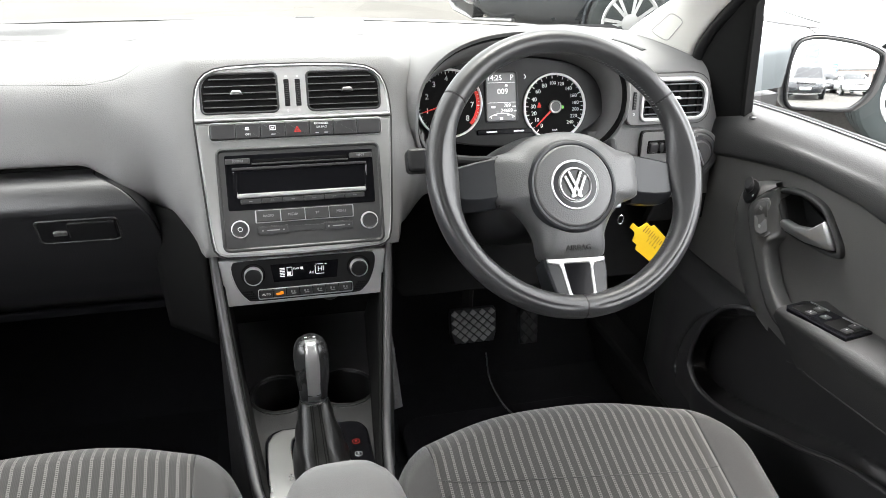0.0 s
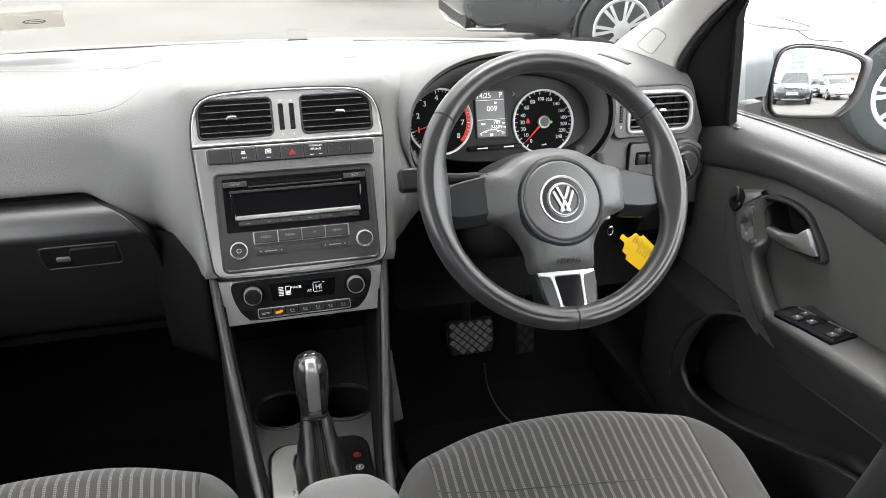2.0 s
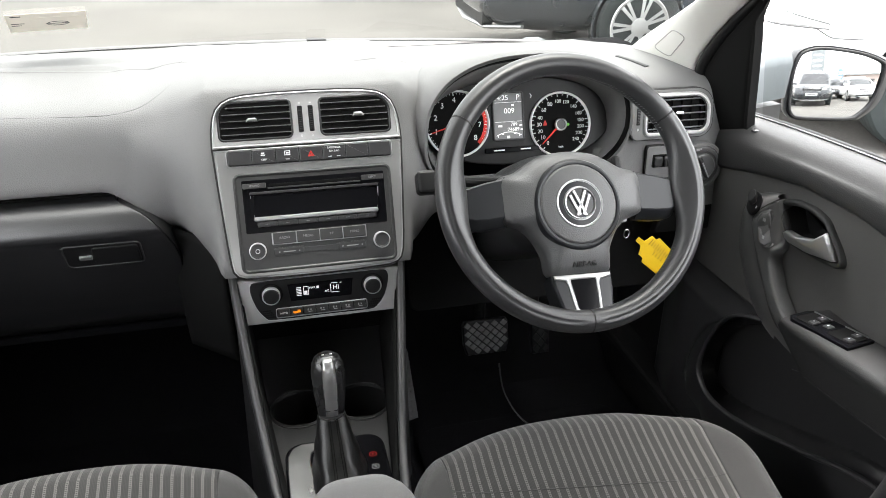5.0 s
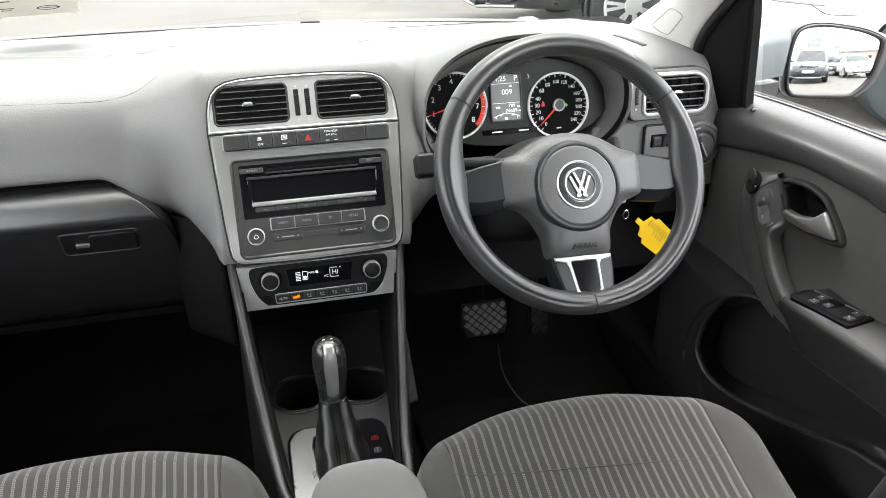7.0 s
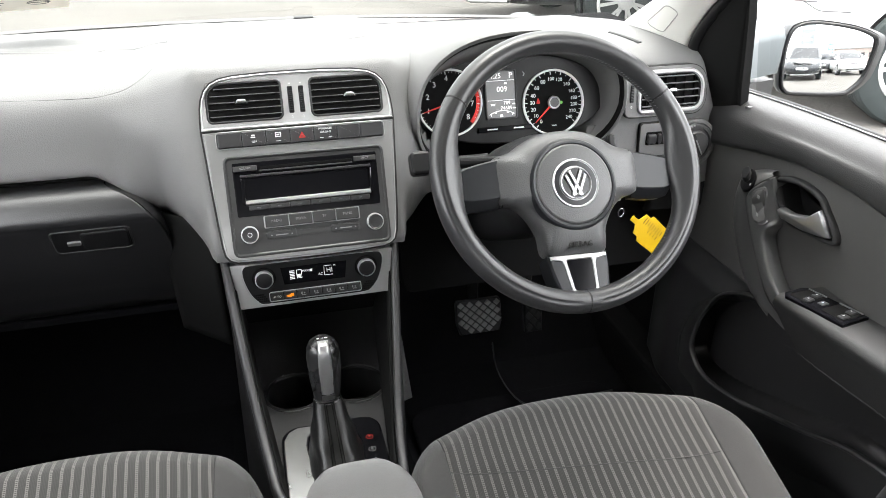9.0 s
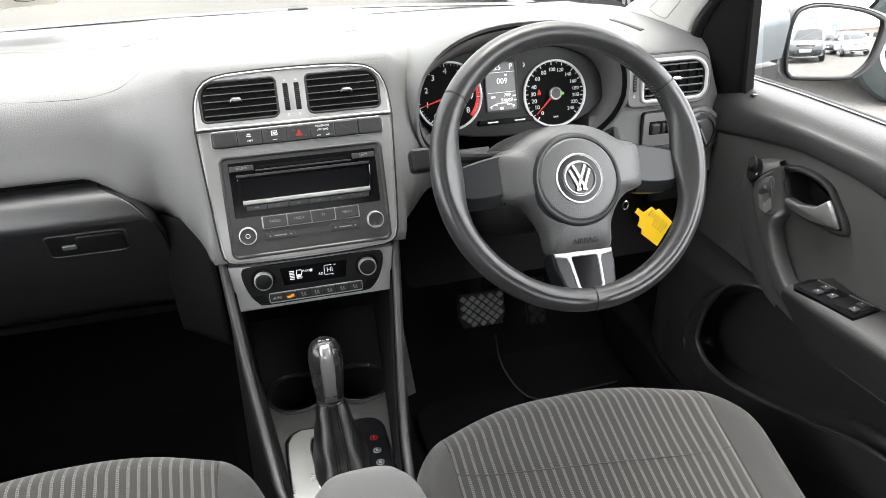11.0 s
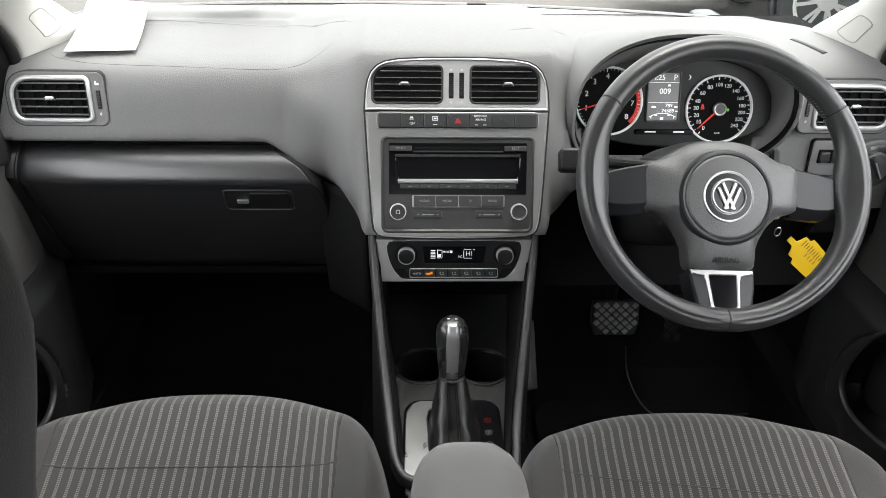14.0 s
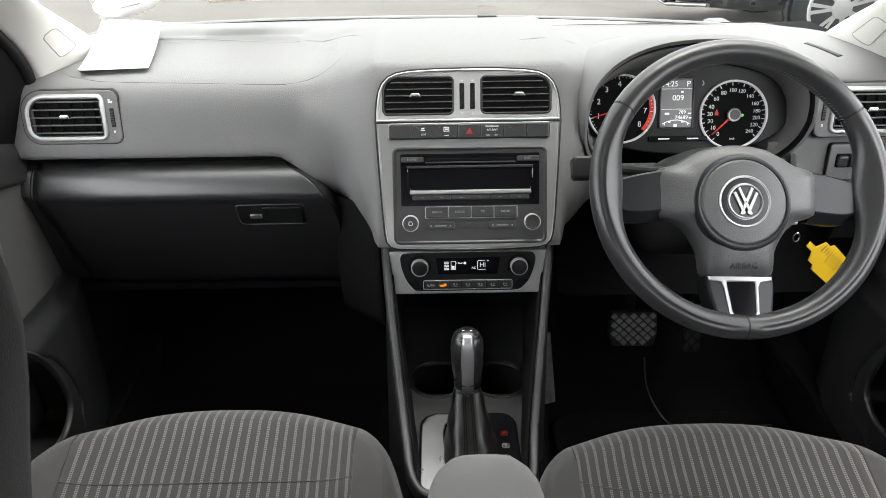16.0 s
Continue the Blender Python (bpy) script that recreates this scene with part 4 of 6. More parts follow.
def lid_edge(t):
    """Right-hand edge of the lid as its height falls."""
    return pchip([.57, .64, .70, .75, .783, .8075, .8275, .8405, .8505], [-.208, -.206, -.205, -.206, -.211, -.220, -.236, -.256, -.285], t)


LID = smooth_path([(.128, .8505, 0), (.109, .8490, 0), (.093, .8425, 0), (.081, .829, 0), (.0745, .813, 0), (.083, .797, 0), (.099, .764, 0), (.126, .712, 0), (.155, .66, 0), (.19, .605, 0), (.25, .575, 0)], 8)


def lid_point(a, b):
    i = min(int(b * 8), len(LID) - 2)
    q = LID[i].lerp(LID[i + 1], b * 8 - i)
    x1 = lid_edge(q.y)
    x = -.672 + (x1 + .672) * a
    return Vector((x, q.x + .012 * ease(-.55, -.70, x), q.y))


thicken(part("lid", surface(lid_point, steps(0, .9, 24) + steps(.905, 1, 16), steps(0, 10, 80)), LID_SHADE, glove, smooth=50), 0.004, 0)
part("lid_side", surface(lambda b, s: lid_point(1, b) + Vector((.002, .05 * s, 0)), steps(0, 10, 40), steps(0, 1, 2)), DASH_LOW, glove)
HD = axes((-.306, .0925, .7765), (0, -.42, .908), (0, -.908, -.42))
hw = part("latch_well", slab(rrect(-.057, .049, -.0235, .0225, .007), -.002, .0022, .0008), BLACK, glove, "black latch recess", m=HD)
part("well_edge", frame_ring(rrect(-.0585, .0505, -.025, .024, .008), rrect(-.056, .048, -.0225, .0215, .007), -.004, .0036, .0008), RADIO, hw, m=HD)
part("latch", slab(rrect(-.018, .046, -.019, .018, .006), .001, .0055, .002), BLACK, glove, "black latch handle", m=HD)
part("lock_tongue", box(-.038, -.020, -.006, .001, .001, .006, .001), SILVER, glove, m=HD)
part("lid_gap", sweep([lid_point(0, b) + Vector((-.0015, -.001, 0)) for b in steps(.5, 9, 30)], round_section(.0028, .0024, 6), up=(1, 0, 0)), BLACK, glove)
part("gap_shadow_strip", sweep([lid_point(a, 0) + Vector((0, .006, .004)) for a in steps(0, 1, 30)], round_section(.004, .004, 6)), MATT, glove)
end = thing("dash_end_cap", (-.70, .12, .64), "charcoal dashboard end panel beside the glove box", "dash panel")
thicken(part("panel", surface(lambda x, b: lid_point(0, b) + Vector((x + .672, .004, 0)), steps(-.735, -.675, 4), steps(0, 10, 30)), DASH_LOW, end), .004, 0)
# added dark sheet in place of the shade on the lower dash flank
thicken(solo("trim_flank_shade", surface(lambda x, t: (x, .122 - .95 * (x + .218) + .05 * t * t, .797 - .24 * t), steps(-.218, -.140, 8), steps(0, 1, 14)), MATT, "matt black filler for the shade between glove box and console", "trim", "structure", smooth=60), .004, 0)
solo("trim_under_dash", box(-.70, -.16, .20, .50, .575, .59, .004), CARPET, "black underside panel below the dashboard", "trim", "structure")
solo("bulkhead", box(-.76, .76, .50, .66, .30, .95, .004), CARPET, "black bulkhead behind the pedals", "bulkhead", "structure")

# ---- centre console ----
cons = thing("centre_console", (0, -.1, .30), "grey plastic centre console with two cup holders", "console")
CT = lambda x, y: .524 + .03 * ease(.02, .2, y)  # noqa: E731
# side rails that run down from the climate panel and meet behind the gear plate
RAIL = [(-.0018, .0078), (.0018, .0078), (.0041, .0066), (.0056, .0038), (.0063, -.001), (.0063, -.010), (-.0063, -.010), (-.0063, -.001), (-.0056, .0038), (-.0041, .0066)]
lrail = smooth_path([(-.1275, .006, .758), (-.1240, -.020, .712), (-.1150, -.075, .640), (-.1050, -.135, .585), (-.0970, -.190, .555), (-.0905, -.235, .541), (-.078, -.262, .535), (-.058, -.272, .533)], 8)
part("rail", sweep(lrail, RAIL), SIDERAIL, cons, "satin grey side rail", smooth=40)
rrail = smooth_path([(.1170, .006, .758), (.1120, -.020, .712), (.1010, -.075, .640), (.0890, -.135, .585), (.0800, -.190, .555), (.0745, -.240, .541), (.068, -.29, .535)], 8)
part("rail", sweep(rrail, RAIL), SIDERAIL, cons, "satin grey side rail", smooth=40)
for s, path in ((-1, lrail), (1, rrail)):
    thicken(part("side_wall", surface(lambda i, t: path[int(i)] + Vector((s * .012 * t, 0, -.008 - t * (path[int(i)].z - .26))), range(len(path)), steps(0, 1, 4)), BLACK, cons), .004, 0)
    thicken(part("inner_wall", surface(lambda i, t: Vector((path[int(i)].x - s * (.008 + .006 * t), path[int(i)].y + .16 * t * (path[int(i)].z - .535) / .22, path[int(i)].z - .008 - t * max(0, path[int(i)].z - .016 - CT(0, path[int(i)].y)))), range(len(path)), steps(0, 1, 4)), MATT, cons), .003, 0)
# deck with the cup holders cut into it
CUPS = [(-.0515, -.010, .0450), (.0455, -.012, .0450)]
bm = surface(lambda x, y: (x, y, CT(x, y)), steps(-.124, .118, 60), steps(-.30, .18, 110))
kill = [f for f in bm.faces if any((f.calc_center_median().x - a) ** 2 + ((f.calc_center_median().y - b)) ** 2 < (r + .0025) ** 2 for a, b, r in CUPS)
        or abs(f.calc_center_median().x + .004) > .112 - max(0, (.02 - f.calc_center_median().y)) * .14]
bmesh.ops.delete(bm, geom=kill, context="FACES")
thicken(part("deck", bm, DASH_LOW, cons, smooth=50), .003, -1)
for a, b, r in CUPS:
    c = part("cup_holder", stack_rings([[(a + q * math.cos(2 * math.pi * k / 40), b + q * math.sin(2 * math.pi * k / 40), z) for k in range(40)]
                                        for q, z in ((r + .0040, CT(0, b) - .001), (r + .0036, CT(0, b) + .0010), (r - .001, CT(0, b) + .0022), (r - .003, CT(0, b) - .002), (r - .006, CT(0, b) - .06), (.001, CT(0, b) - .06))], cap=(False, True)), BLACK, cons, "black cup holder")
    part("lip", sweep([(a + (r + .0005) * math.cos(2 * math.pi * k / 48), b + (r + .0005) * math.sin(2 * math.pi * k / 48), CT(0, b) + .003) for k in range(48)], round_section(.0008, .0008, 6), closed=True), DASH_LOW, c)
part("tray_back", box(-.128, .122, .165, .175, .50, .70, .003), MATT, cons)
part("tray_top", box(-.118, .110, .012, .170, .676, .686, .002), BLACK, cons)
sock = thing("power_socket", (.045, .16, .60), "black power socket cap", "socket")
part("cap", lathe([(.016, 0), (.016, .006), (.014, .008), (.0006, .008)], 28), BLACK_SATIN, sock, m=axes((.045, .164, .600), (0, 0, 1), (0, -1, 0)))
part("cap_tab", box(-.004, .004, .012, .018, .002, .006, .001), SILVER, sock, m=axes((.045, .164, .600), (0, 0, 1), (0, -1, 0)))

# gear selector
GP = axes((-.010, -.190, .532), (0, 1, .06), (0, -.06, 1))
gear = thing("gear_selector", (-.010, -.19, .532), "automatic gear selector with a leather boot and silver plate", "gear lever")
po = rrect(-.070, .072, -.085, .078, (.016, .026, .026, .016), 7)
part("plate", slab(po, -.01, .004, .003), GLOSS, gear, "glossy black gear plate", m=GP)
sil = [(-.030, -.080), (-.036, .034), (-.033, .052), (-.022, .064), (-.014, .072), (-.045, .0735), (-.058, .067), (-.066, .052), (-.0675, .030), (-.0675, -.060), (-.058, -.080)]
part("silver_inlay", slab(sil, .002, .0062, .0015), INLAY, gear, "satin silver inlay", m=GP)
part("inlay_edge", sweep([(-.0302 - .006 * t, -.078 + .112 * t, .0063) for t in steps(0, 1, 8)], round_section(.0014, .0014, 6)), CHROME, gear, m=GP)
for v, tx, mt in ((.034, "P", REDP), (.010, "R", WHITE), (-.012, "N", WHITE), (-.034, "D", WHITE), (-.054, "S", WHITE)):
    part("mark", words(tx, .0054, .052, v, .0042), mt, gear, m=GP)
    part("mark_arc", frame_ring(oval(.052, v, .0052, .0046, 20), oval(.052, v, .0048, .0042, 20), .0038, .0044, .0002), mt, gear, m=GP)
rings = []
for k in range(33):
    t = k / 32
    z = .534 + .078 * t
    ax, ay = .0195 * (1 - t) ** 1.05 + .0182, .056 * (1 - t) ** 1.2 + .0165
    cy = -.190 + .052 * t
    fold_at = lambda a: 1 + .034 * math.sin(t * 17 + 1.9 * math.sin(a) + 1.2 * math.sin(2 * a + .5)) * (.25 + t) * (1.15 - t) * 1.7 + .035 * math.sin(6 * a + 5 * t) * (1 - t)  # noqa: E731
    rings.append([Vector((-.008 - .003 * t + ax * fold_at(a) * math.copysign(abs(math.cos(a)) ** .8, math.cos(a)) * (1 + .03 * math.sin(5 * a + 3 * t) * (1 - t)), cy + ay * fold_at(a) * math.copysign(abs(math.sin(a)) ** .8, math.sin(a)), z)) for a in [2 * math.pi * j / 48 for j in range(48)]])
part("boot", stack_rings(rings), BOOT, gear, "creased black leather boot", smooth=60)
for dx in (-.009, .009):
    for off in (-.0013, .0013):
        pts = []
        for k in range(17):
            t = k / 16
            ay = .056 * (1 - t) ** 1.2 + .0165
            fold = 1 + .034 * math.sin(t * 17 - 1.9 - .57) * (.25 + t) * (1.15 - t) * 1.7 + .035 * math.sin(5 * t - 9.42) * (1 - t)
            pts.append(Vector((-.008 - .003 * t + (dx * .55 + off) * (1.5 - .5 * t), -.190 + .052 * t - ay * fold * .995, .534 + .078 * t + .001)))
        part("boot_seam", sweep(pts, round_section(.0006, .0006, 6)), VOID, gear)
KN = axes((-.0110, -.1415, .6085), (0, .93, -.10), (0, .10, .99)) @ Matrix.Diagonal((.90, .87, .93, 1))
kn = part("collar", lathe([(.0205, -.004), (.0205, .004), (.0195, .007), (.0006, .007)], 32), BLACK_SATIN, gear, m=KN)
part("collar_ring", lathe([(.0208, -.002), (.0212, 0), (.0208, .002)], 32), CHROME, kn, m=KN)


def knob_ring(a, b, h, dv=0.0):
    return [(a * math.copysign(abs(math.cos(t)) ** .85, math.cos(t)), dv + b * math.copysign(abs(math.sin(t)) ** .85, math.sin(t)), h) for t in [2 * math.pi * j / 36 for j in range(36)]]


kr = [knob_ring(.0200, .0180, .004), knob_ring(.0215, .0195, .016), knob_ring(.0238, .0218, .034, .001), knob_ring(.0250, .0240, .054, .003), knob_ring(.0256, .0250, .068, .005), knob_ring(.0240, .0240, .080, .006), knob_ring(.0195, .0200, .089, .007),
      knob_ring(.0120, .0130, .0945, .008), knob_ring(.004, .005, .0965, .008)]
part("knob", stack_rings(kr), KNOB, gear, "smooth black knob", m=KN, smooth=60)
# silver band down the face of the knob
band = []
for a, b, h, dv in ((.0165, .0186, .005, 0), (.0182, .0200, .016, 0), (.0222, .0223, .034, .001), (.0250, .0244, .054, .003), (.0256, .0254, .068, .005), (.024, .0244, .080, .006), (.0195, .0203, .0895, .007), (.012, .0125, .0955, .008)):
    wd = .0088 + .0012 * ease(.02, .06, h) - .0022 * ease(.07, .095, h)
    band.append([(wd * s, dv - b * (1 - .25 * abs(s) ** 3 * .4) - .0006, h + .0004) for s in (-1, -.6, -.2, .2, .6, 1)])
thicken(part("silver_band", stack_rings(band, cap=(False, False), closed=False), SILVER, gear, "satin silver band on the knob", m=KN, smooth=60), .0015, 0)
for s in (-1, 1):
    part("band_groove", sweep([Vector((s * (.0095 + .0012 * ease(.02, .06, h) - .0022 * ease(.07, .095, h)), dv - b * .94, h)) for _, b, h, dv in ((0, .0196, .012, 0), (0, .0223, .034, .001), (0, .0244, .054, .003), (0, .0254, .068, .005), (0, .0244, .080, .006), (0, .0203, .0895, .007))], round_section(.0009, .0009, 6)), SEAM, gear, m=KN)
part("band_joint", box(-.0092, .0092, -.0212, -.0186, .0150, .0162), SEAM, gear, m=KN)
part("top_marks", bars([(-.006, .004, .004, .002), (0, .004, .004, .002), (.006, .004, .004, .002)], .0962), WHITE, gear, m=KN)

# armrest
rings = []
for k in range(26):
    t = k / 25
    y = -.352 - .45 * t
    q = math.sqrt(max(0, 1 - (1 - min(1, t / .17)) ** 2))
    hw_, hz = .012 + .049 * q, .010 + .034 * q
    hw_ += .004 * t
    cz = .668 - .008 * (1 - q) + .02 * t
    rings.append([Vector((-.004 + hw_ * math.copysign(abs(math.cos(a)) ** .62, math.cos(a)), y, cz + hz * math.copysign(abs(math.sin(a)) ** .72, math.sin(a)))) for a in [2 * math.pi * j / 36 for j in range(36)]])
arm = part("armrest", stack_rings(rings), ARMCLOTH, cons, "grey cloth armrest with a rounded nose", smooth=80)
part("post", box(-.035, .03, -.78, -.50, .45, .66, .012), BLACK, arm)

# ---- steering wheel ----
TILT = radians(33.3)
WHEEL = pose(.3237, -.1396, .9092, 0, 0, 1.76) @ axes((0, 0, 0), (0, math.sin(TILT), math.cos(TILT)), (0, -math.cos(TILT), math.sin(TILT))) @ pose(0, 0, 0, 0, 0, -2.57)
HUBM = WHEEL @ pose(0, -.0017, -.0185)               # the hub lies behind the plane of the rim
wheel = thing("steering_wheel", (.3237, -.1396, .9092), "black leather three-spoke steering wheel with grey airbag cover", "steering wheel")
RR, RA, RB = .1716, .0150, .0172


def rim_arc(a0, a1, n, grow=0.0):
    """Stretch of the rim: round above, creased along the grips, with a flare where each side spoke joins."""
    rings = []
    for a in steps(a0, a1, n):
        t = radians(a)
        flare = math.exp(-((a - 180) / 17) ** 2) + math.exp(-(a / 17) ** 2)
        grip = ease(147, 152, a) * ease(268, 262, a) + ease(33, 28, a) * ease(-88, -82, a)
        ring = []
        for k in range(48):
            p = 2 * math.pi * k / 48
            c, s = math.cos(p), math.sin(p)
            inw = max(0.0, -c)
            rr = RR + (RA + grow) * c - .0125 * flare * inw ** 1.6
            w = (RB + grow) * s - .0075 * flare * inw
            if s > 0:
                w -= .0017 * grip * math.exp(-((p - 1.42) / .12) ** 2)
            ring.append((rr * math.cos(t), rr * math.sin(t), w))
        rings.append(ring)
    return stack_rings(rings, cap=(True, True))


for a0, a1 in ((-90, 33), (33.6, 146.4), (147, 269.6)):
    part("rim", rim_arc(a0 + .15, a1 - .15, 64), LEATHER, wheel, m=WHEEL, smooth=60)
for a in (33.3, 146.7, 269.8):
    part("rim_seam", rim_arc(a - .5, a + .5, 2, -.0005), SEAM, wheel, m=WHEEL, smooth=60)
# stitching round the inside of the rim
bm = bmesh.new()
for a in steps(-80, 262, 220):
    if abs(a) < 24 or abs(a - 180) < 24:
        continue
    t = radians(a)
    r = RR - RA - .0002
    p = Vector((r * math.cos(t), r * math.sin(t), .004))
    q = Vector((r * math.cos(t + .008), r * math.sin(t + .008), -.001))
    sweep([p, q], round_section(.0004, .0004, 4), bm=bm, up=(math.cos(t), math.sin(t), .3))
tagged(part("stitching", bm, STITCH, wheel, "grey hand stitching inside the rim", m=WHEEL), kind="stuff")


# airbag cover
def blob(outline_fn, levels):
    return stack_rings([[(u, v, w) for u, v in outline_fn(s)] for s, w in levels])


def cover_outline(s):
    pts = [(-.100, .0225), (-.075, .032), (-.055, .044), (-.033, .0535), (0, .0575), (.033, .0535), (.055, .044), (.075, .032), (.100, .0225), (.102, -.004), (.099, -.030),
           (.074, -.040), (.058, -.055), (.045, -.080), (.0385, -.110), (.0, -.111), (-.0385, -.110), (-.045, -.080), (-.058, -.055), (-.074, -.040), (-.099, -.033), (-.102, -.006)]
    sm = [(p.x, p.y) for p in smooth_path([(a, b, 0) for a, b in pts], 4, closed=True)][::-1]
    return [(u * s, -.018 + (v + .018) * s) for u, v in sm]


part("airbag_cover", blob(cover_outline, ((.97, -.022), (1.0, -.006), (.997, .002), (.98, .008), (.93, .0145), (.82, .0200), (.64, .0240), (.40, .026), (.15, .0265))), HUB, wheel, "grey grained airbag cover", m=HUBM, smooth=60)
HC = -.0185
part("hub_ring", lathe([(.0610, .016), (.0600, .0240), (.0585, .0268), (.0560, .0280), (.0535, .0276), (.0525, .0262), (.0525, .018)], 64, cv=HC), SPOKE, wheel, "smooth raised ring on the cover", m=HUBM)
part("hub_pad", lathe([(.0525, .018), (.0525, .0268), (.050, .0286), (.040, .0300), (.030, .0306), (.0006, .0306)], 56, cv=HC), HUB, wheel, m=HUBM)
badge = part("badge", lathe([(.0320, .026), (.0320, .0314), (.0314, .0322), (.0304, .0320), (.0298, .0310), (.0006, .0306)], 56, cv=HC), SILVER, wheel, "round chromed badge", m=HUBM)
part("badge_disc", lathe([(.0299, .0300), (.0297, .0308), (.0285, .0312), (.0205, .0308), (.0006, .0308)], 48, cv=HC), SPOKE, badge, m=HUBM)
part("badge_field", lathe([(.0192, .0300), (.0192, .0315), (.0006, .0315)], 40, cv=HC), KNOB, badge, m=HUBM)
part("badge_ring", lathe([(.0214, .0304), (.0214, .0330), (.0208, .0338), (.0196, .0334), (.0190, .0312)], 48, cv=HC), SILVER, badge, m=HUBM)
for u, v, a, ln in ((-.0044, .0078, 24, .0190), (.0044, .0078, -24, .0190), (-.0078, -.0025, 24, .0290), (.0078, -.0025, -24, .0290), (-.0030, -.0090, -24, .0165), (.0030, -.0090, 24, .0165)):
    part("badge_bar", box(-.0020, .0020, -ln / 2, ln / 2, .031, .0340, .0007), SILVER, badge, m=HUBM @ pose(u, HC + v, 0, 0, 0, a))
part("lettering", words("AIRBAG", .0098, .001, -.0965, .0203, depth=.0008), SEAM, wheel, "moulded airbag lettering", m=HUBM)
for s in (-1, 1):
    part("horn_mark", bars([(s * .083, -.002, .006, .0008), (s * .080, 0, .0008, .005)], .0175), SEAM, wheel, m=HUBM)
# side spokes: flat face above a dark lower facet
for s in (-1, 1):
    rings = []
    for u, vt, vb in ((.0925, .0215, -.0290), (.104, .0195, -.0310), (.120, .0165, -.0325), (.136, .0125, -.0325), (.147, .0095, -.0300)):
        sec = [(vt - .0025, -.0062), (vb + .002, -.0062), (vb, -.0075), (vb - .006, -.0155), (vb - .0105, -.024), (vb - .0105, -.036), (vt, -.036), (vt, -.0095), (vt - .0008, -.0074)]
        rings.append([(s * u, v, w) for v, w in sec])
    part("spoke", stack_rings(rings), SPOKE, wheel, "smooth dark grey spoke", m=WHEEL, smooth=18)
    part("spoke_gap", sweep([(s * .0915, .0225, -.0080), (s * .0925, .010, -.0060), (s * .0925, -.016, -.0060), (s * .0920, -.031, -.0075), (s * .0915, -.040, -.020)], round_section(.0012, .0014, 6), up=(0, 0, 1)), SEAM, wheel, m=WHEEL)
# lower spoke, rising from the hub to the rim
LOWM = WHEEL @ pose(0, -.108, -.0075, -14, 0, 0) @ pose(0, .108, -.014)
o = [(.0425, -.108), (.036, -.108), (-.036, -.108), (-.0425, -.108), (-.041, -.128), (-.0355, -.156), (-.030, -.168), (-.022, -.1725), (.022, -.1725), (.030, -.168), (.0355, -.156), (.041, -.128)]
part("lower_spoke", slab(o, -.020, .0118, .004), SPOKE, wheel, "dark grey lower spoke", m=LOWM, smooth=20)
U = [(-.0395, -.1095), (.0395, -.1095), (.0388, -.1150), (.0240, -.1178), (.0215, -.1235), (.0182, -.1585), (.0140, -.1635), (-.0140, -.1635), (-.0182, -.1585), (-.0215, -.1235), (-.0240, -.1178), (-.0388, -.1150)]
UI = [(-.0160, -.1165), (.0160, -.1165), (.0172, -.1172), (.0176, -.1190), (.0172, -.1235), (.0146, -.1550), (.0120, -.1590), (-.0120, -.1590), (-.0146, -.1550), (-.0172, -.1235), (-.0176, -.1190), (-.0172, -.1172)]
U, UI = U[::-1], UI[::-1]
part("spoke_insert", frame_ring(U, UI, .008, .0140, .0012), SILVER, wheel, "satin silver spoke insert", m=LOWM)
part("insert_window", slab(inset(UI, -.001), .009, .0124, .0003), GLOSS, wheel, "glossy black window in the insert", m=LOWM)
part("insert_seam", sweep([(-.0405, -.1085, .0120), (0, -.1085, .0128), (.0405, -.1085, .0120)], round_section(.0012, .0012, 6)), SEAM, wheel, m=LOWM)
part("hub_back", lathe([(.055, -.06), (.062, -.03), (.060, -.012), (.0006, -.012)], 40, cv=-.01), BLACK, wheel, m=HUBM)

# column, stalks, ignition key
COL = axes((.3256, -.1346, .9063), (0, .530, .848), (0, -.848, .530))
part("shroud", stack_rings([[(a * math.copysign(abs(math.cos(t)) ** .6, math.cos(t)), dv + b * math.copysign(abs(math.sin(t)) ** .6, math.sin(t)), w) for t in [2 * math.pi * k / 32 for k in range(32)]]
                            for a, b, w, dv in ((.050, .045, -.050, -.012), (.062, .052, -.058, -.014), (.068, .056, -.10, -.016), (.066, .055, -.20, -.014), (.06, .05, -.30, -.01))]), BLACK, col, m=COL, smooth=50)
part("upper_shroud", stack_rings([[(a * math.cos(t), dv + b * math.sin(t), w) for t in [math.pi * k / 20 for k in range(21)]] for a, b, w, dv in ((.060, .020, -.052, .034), (.072, .030, -.07, .036), (.078, .034, -.12, .036), (.08, .03, -.22, .036))], cap=(True, True), closed=False), DASH_LOW, col, m=COL, smooth=50)
for s, nm in ((-1, "wiper stalk"), (1, "indicator stalk")):
    st = thing("column_stalk", COL @ Vector((s * .06, .02, -.06)), "black " + nm + " behind the wheel", "stalk", "column stalks")
    x1 = -.197 if s < 0 else .098
    part("arm", sweep([(s * .045, .030, -.070), (x1 * .55, .034, -.066), (x1 * .72, .037, -.060), (x1 * .86, .039, -.054)], round_section(.008, .0065, 12), up=(0, 0, 1)), BLACK, st, m=COL)
    tip = rrect(min(x1, x1 * .86), max(x1, x1 * .86), .022, .053, .006)
    part("tip", slab(tip, -.068, -.048, .004), BLACK, st, "squared stalk end", m=COL)
key = thing("ignition_key", (.448, -.035, .80), "steel ignition key with a yellow plastic tag hanging from it", "key")
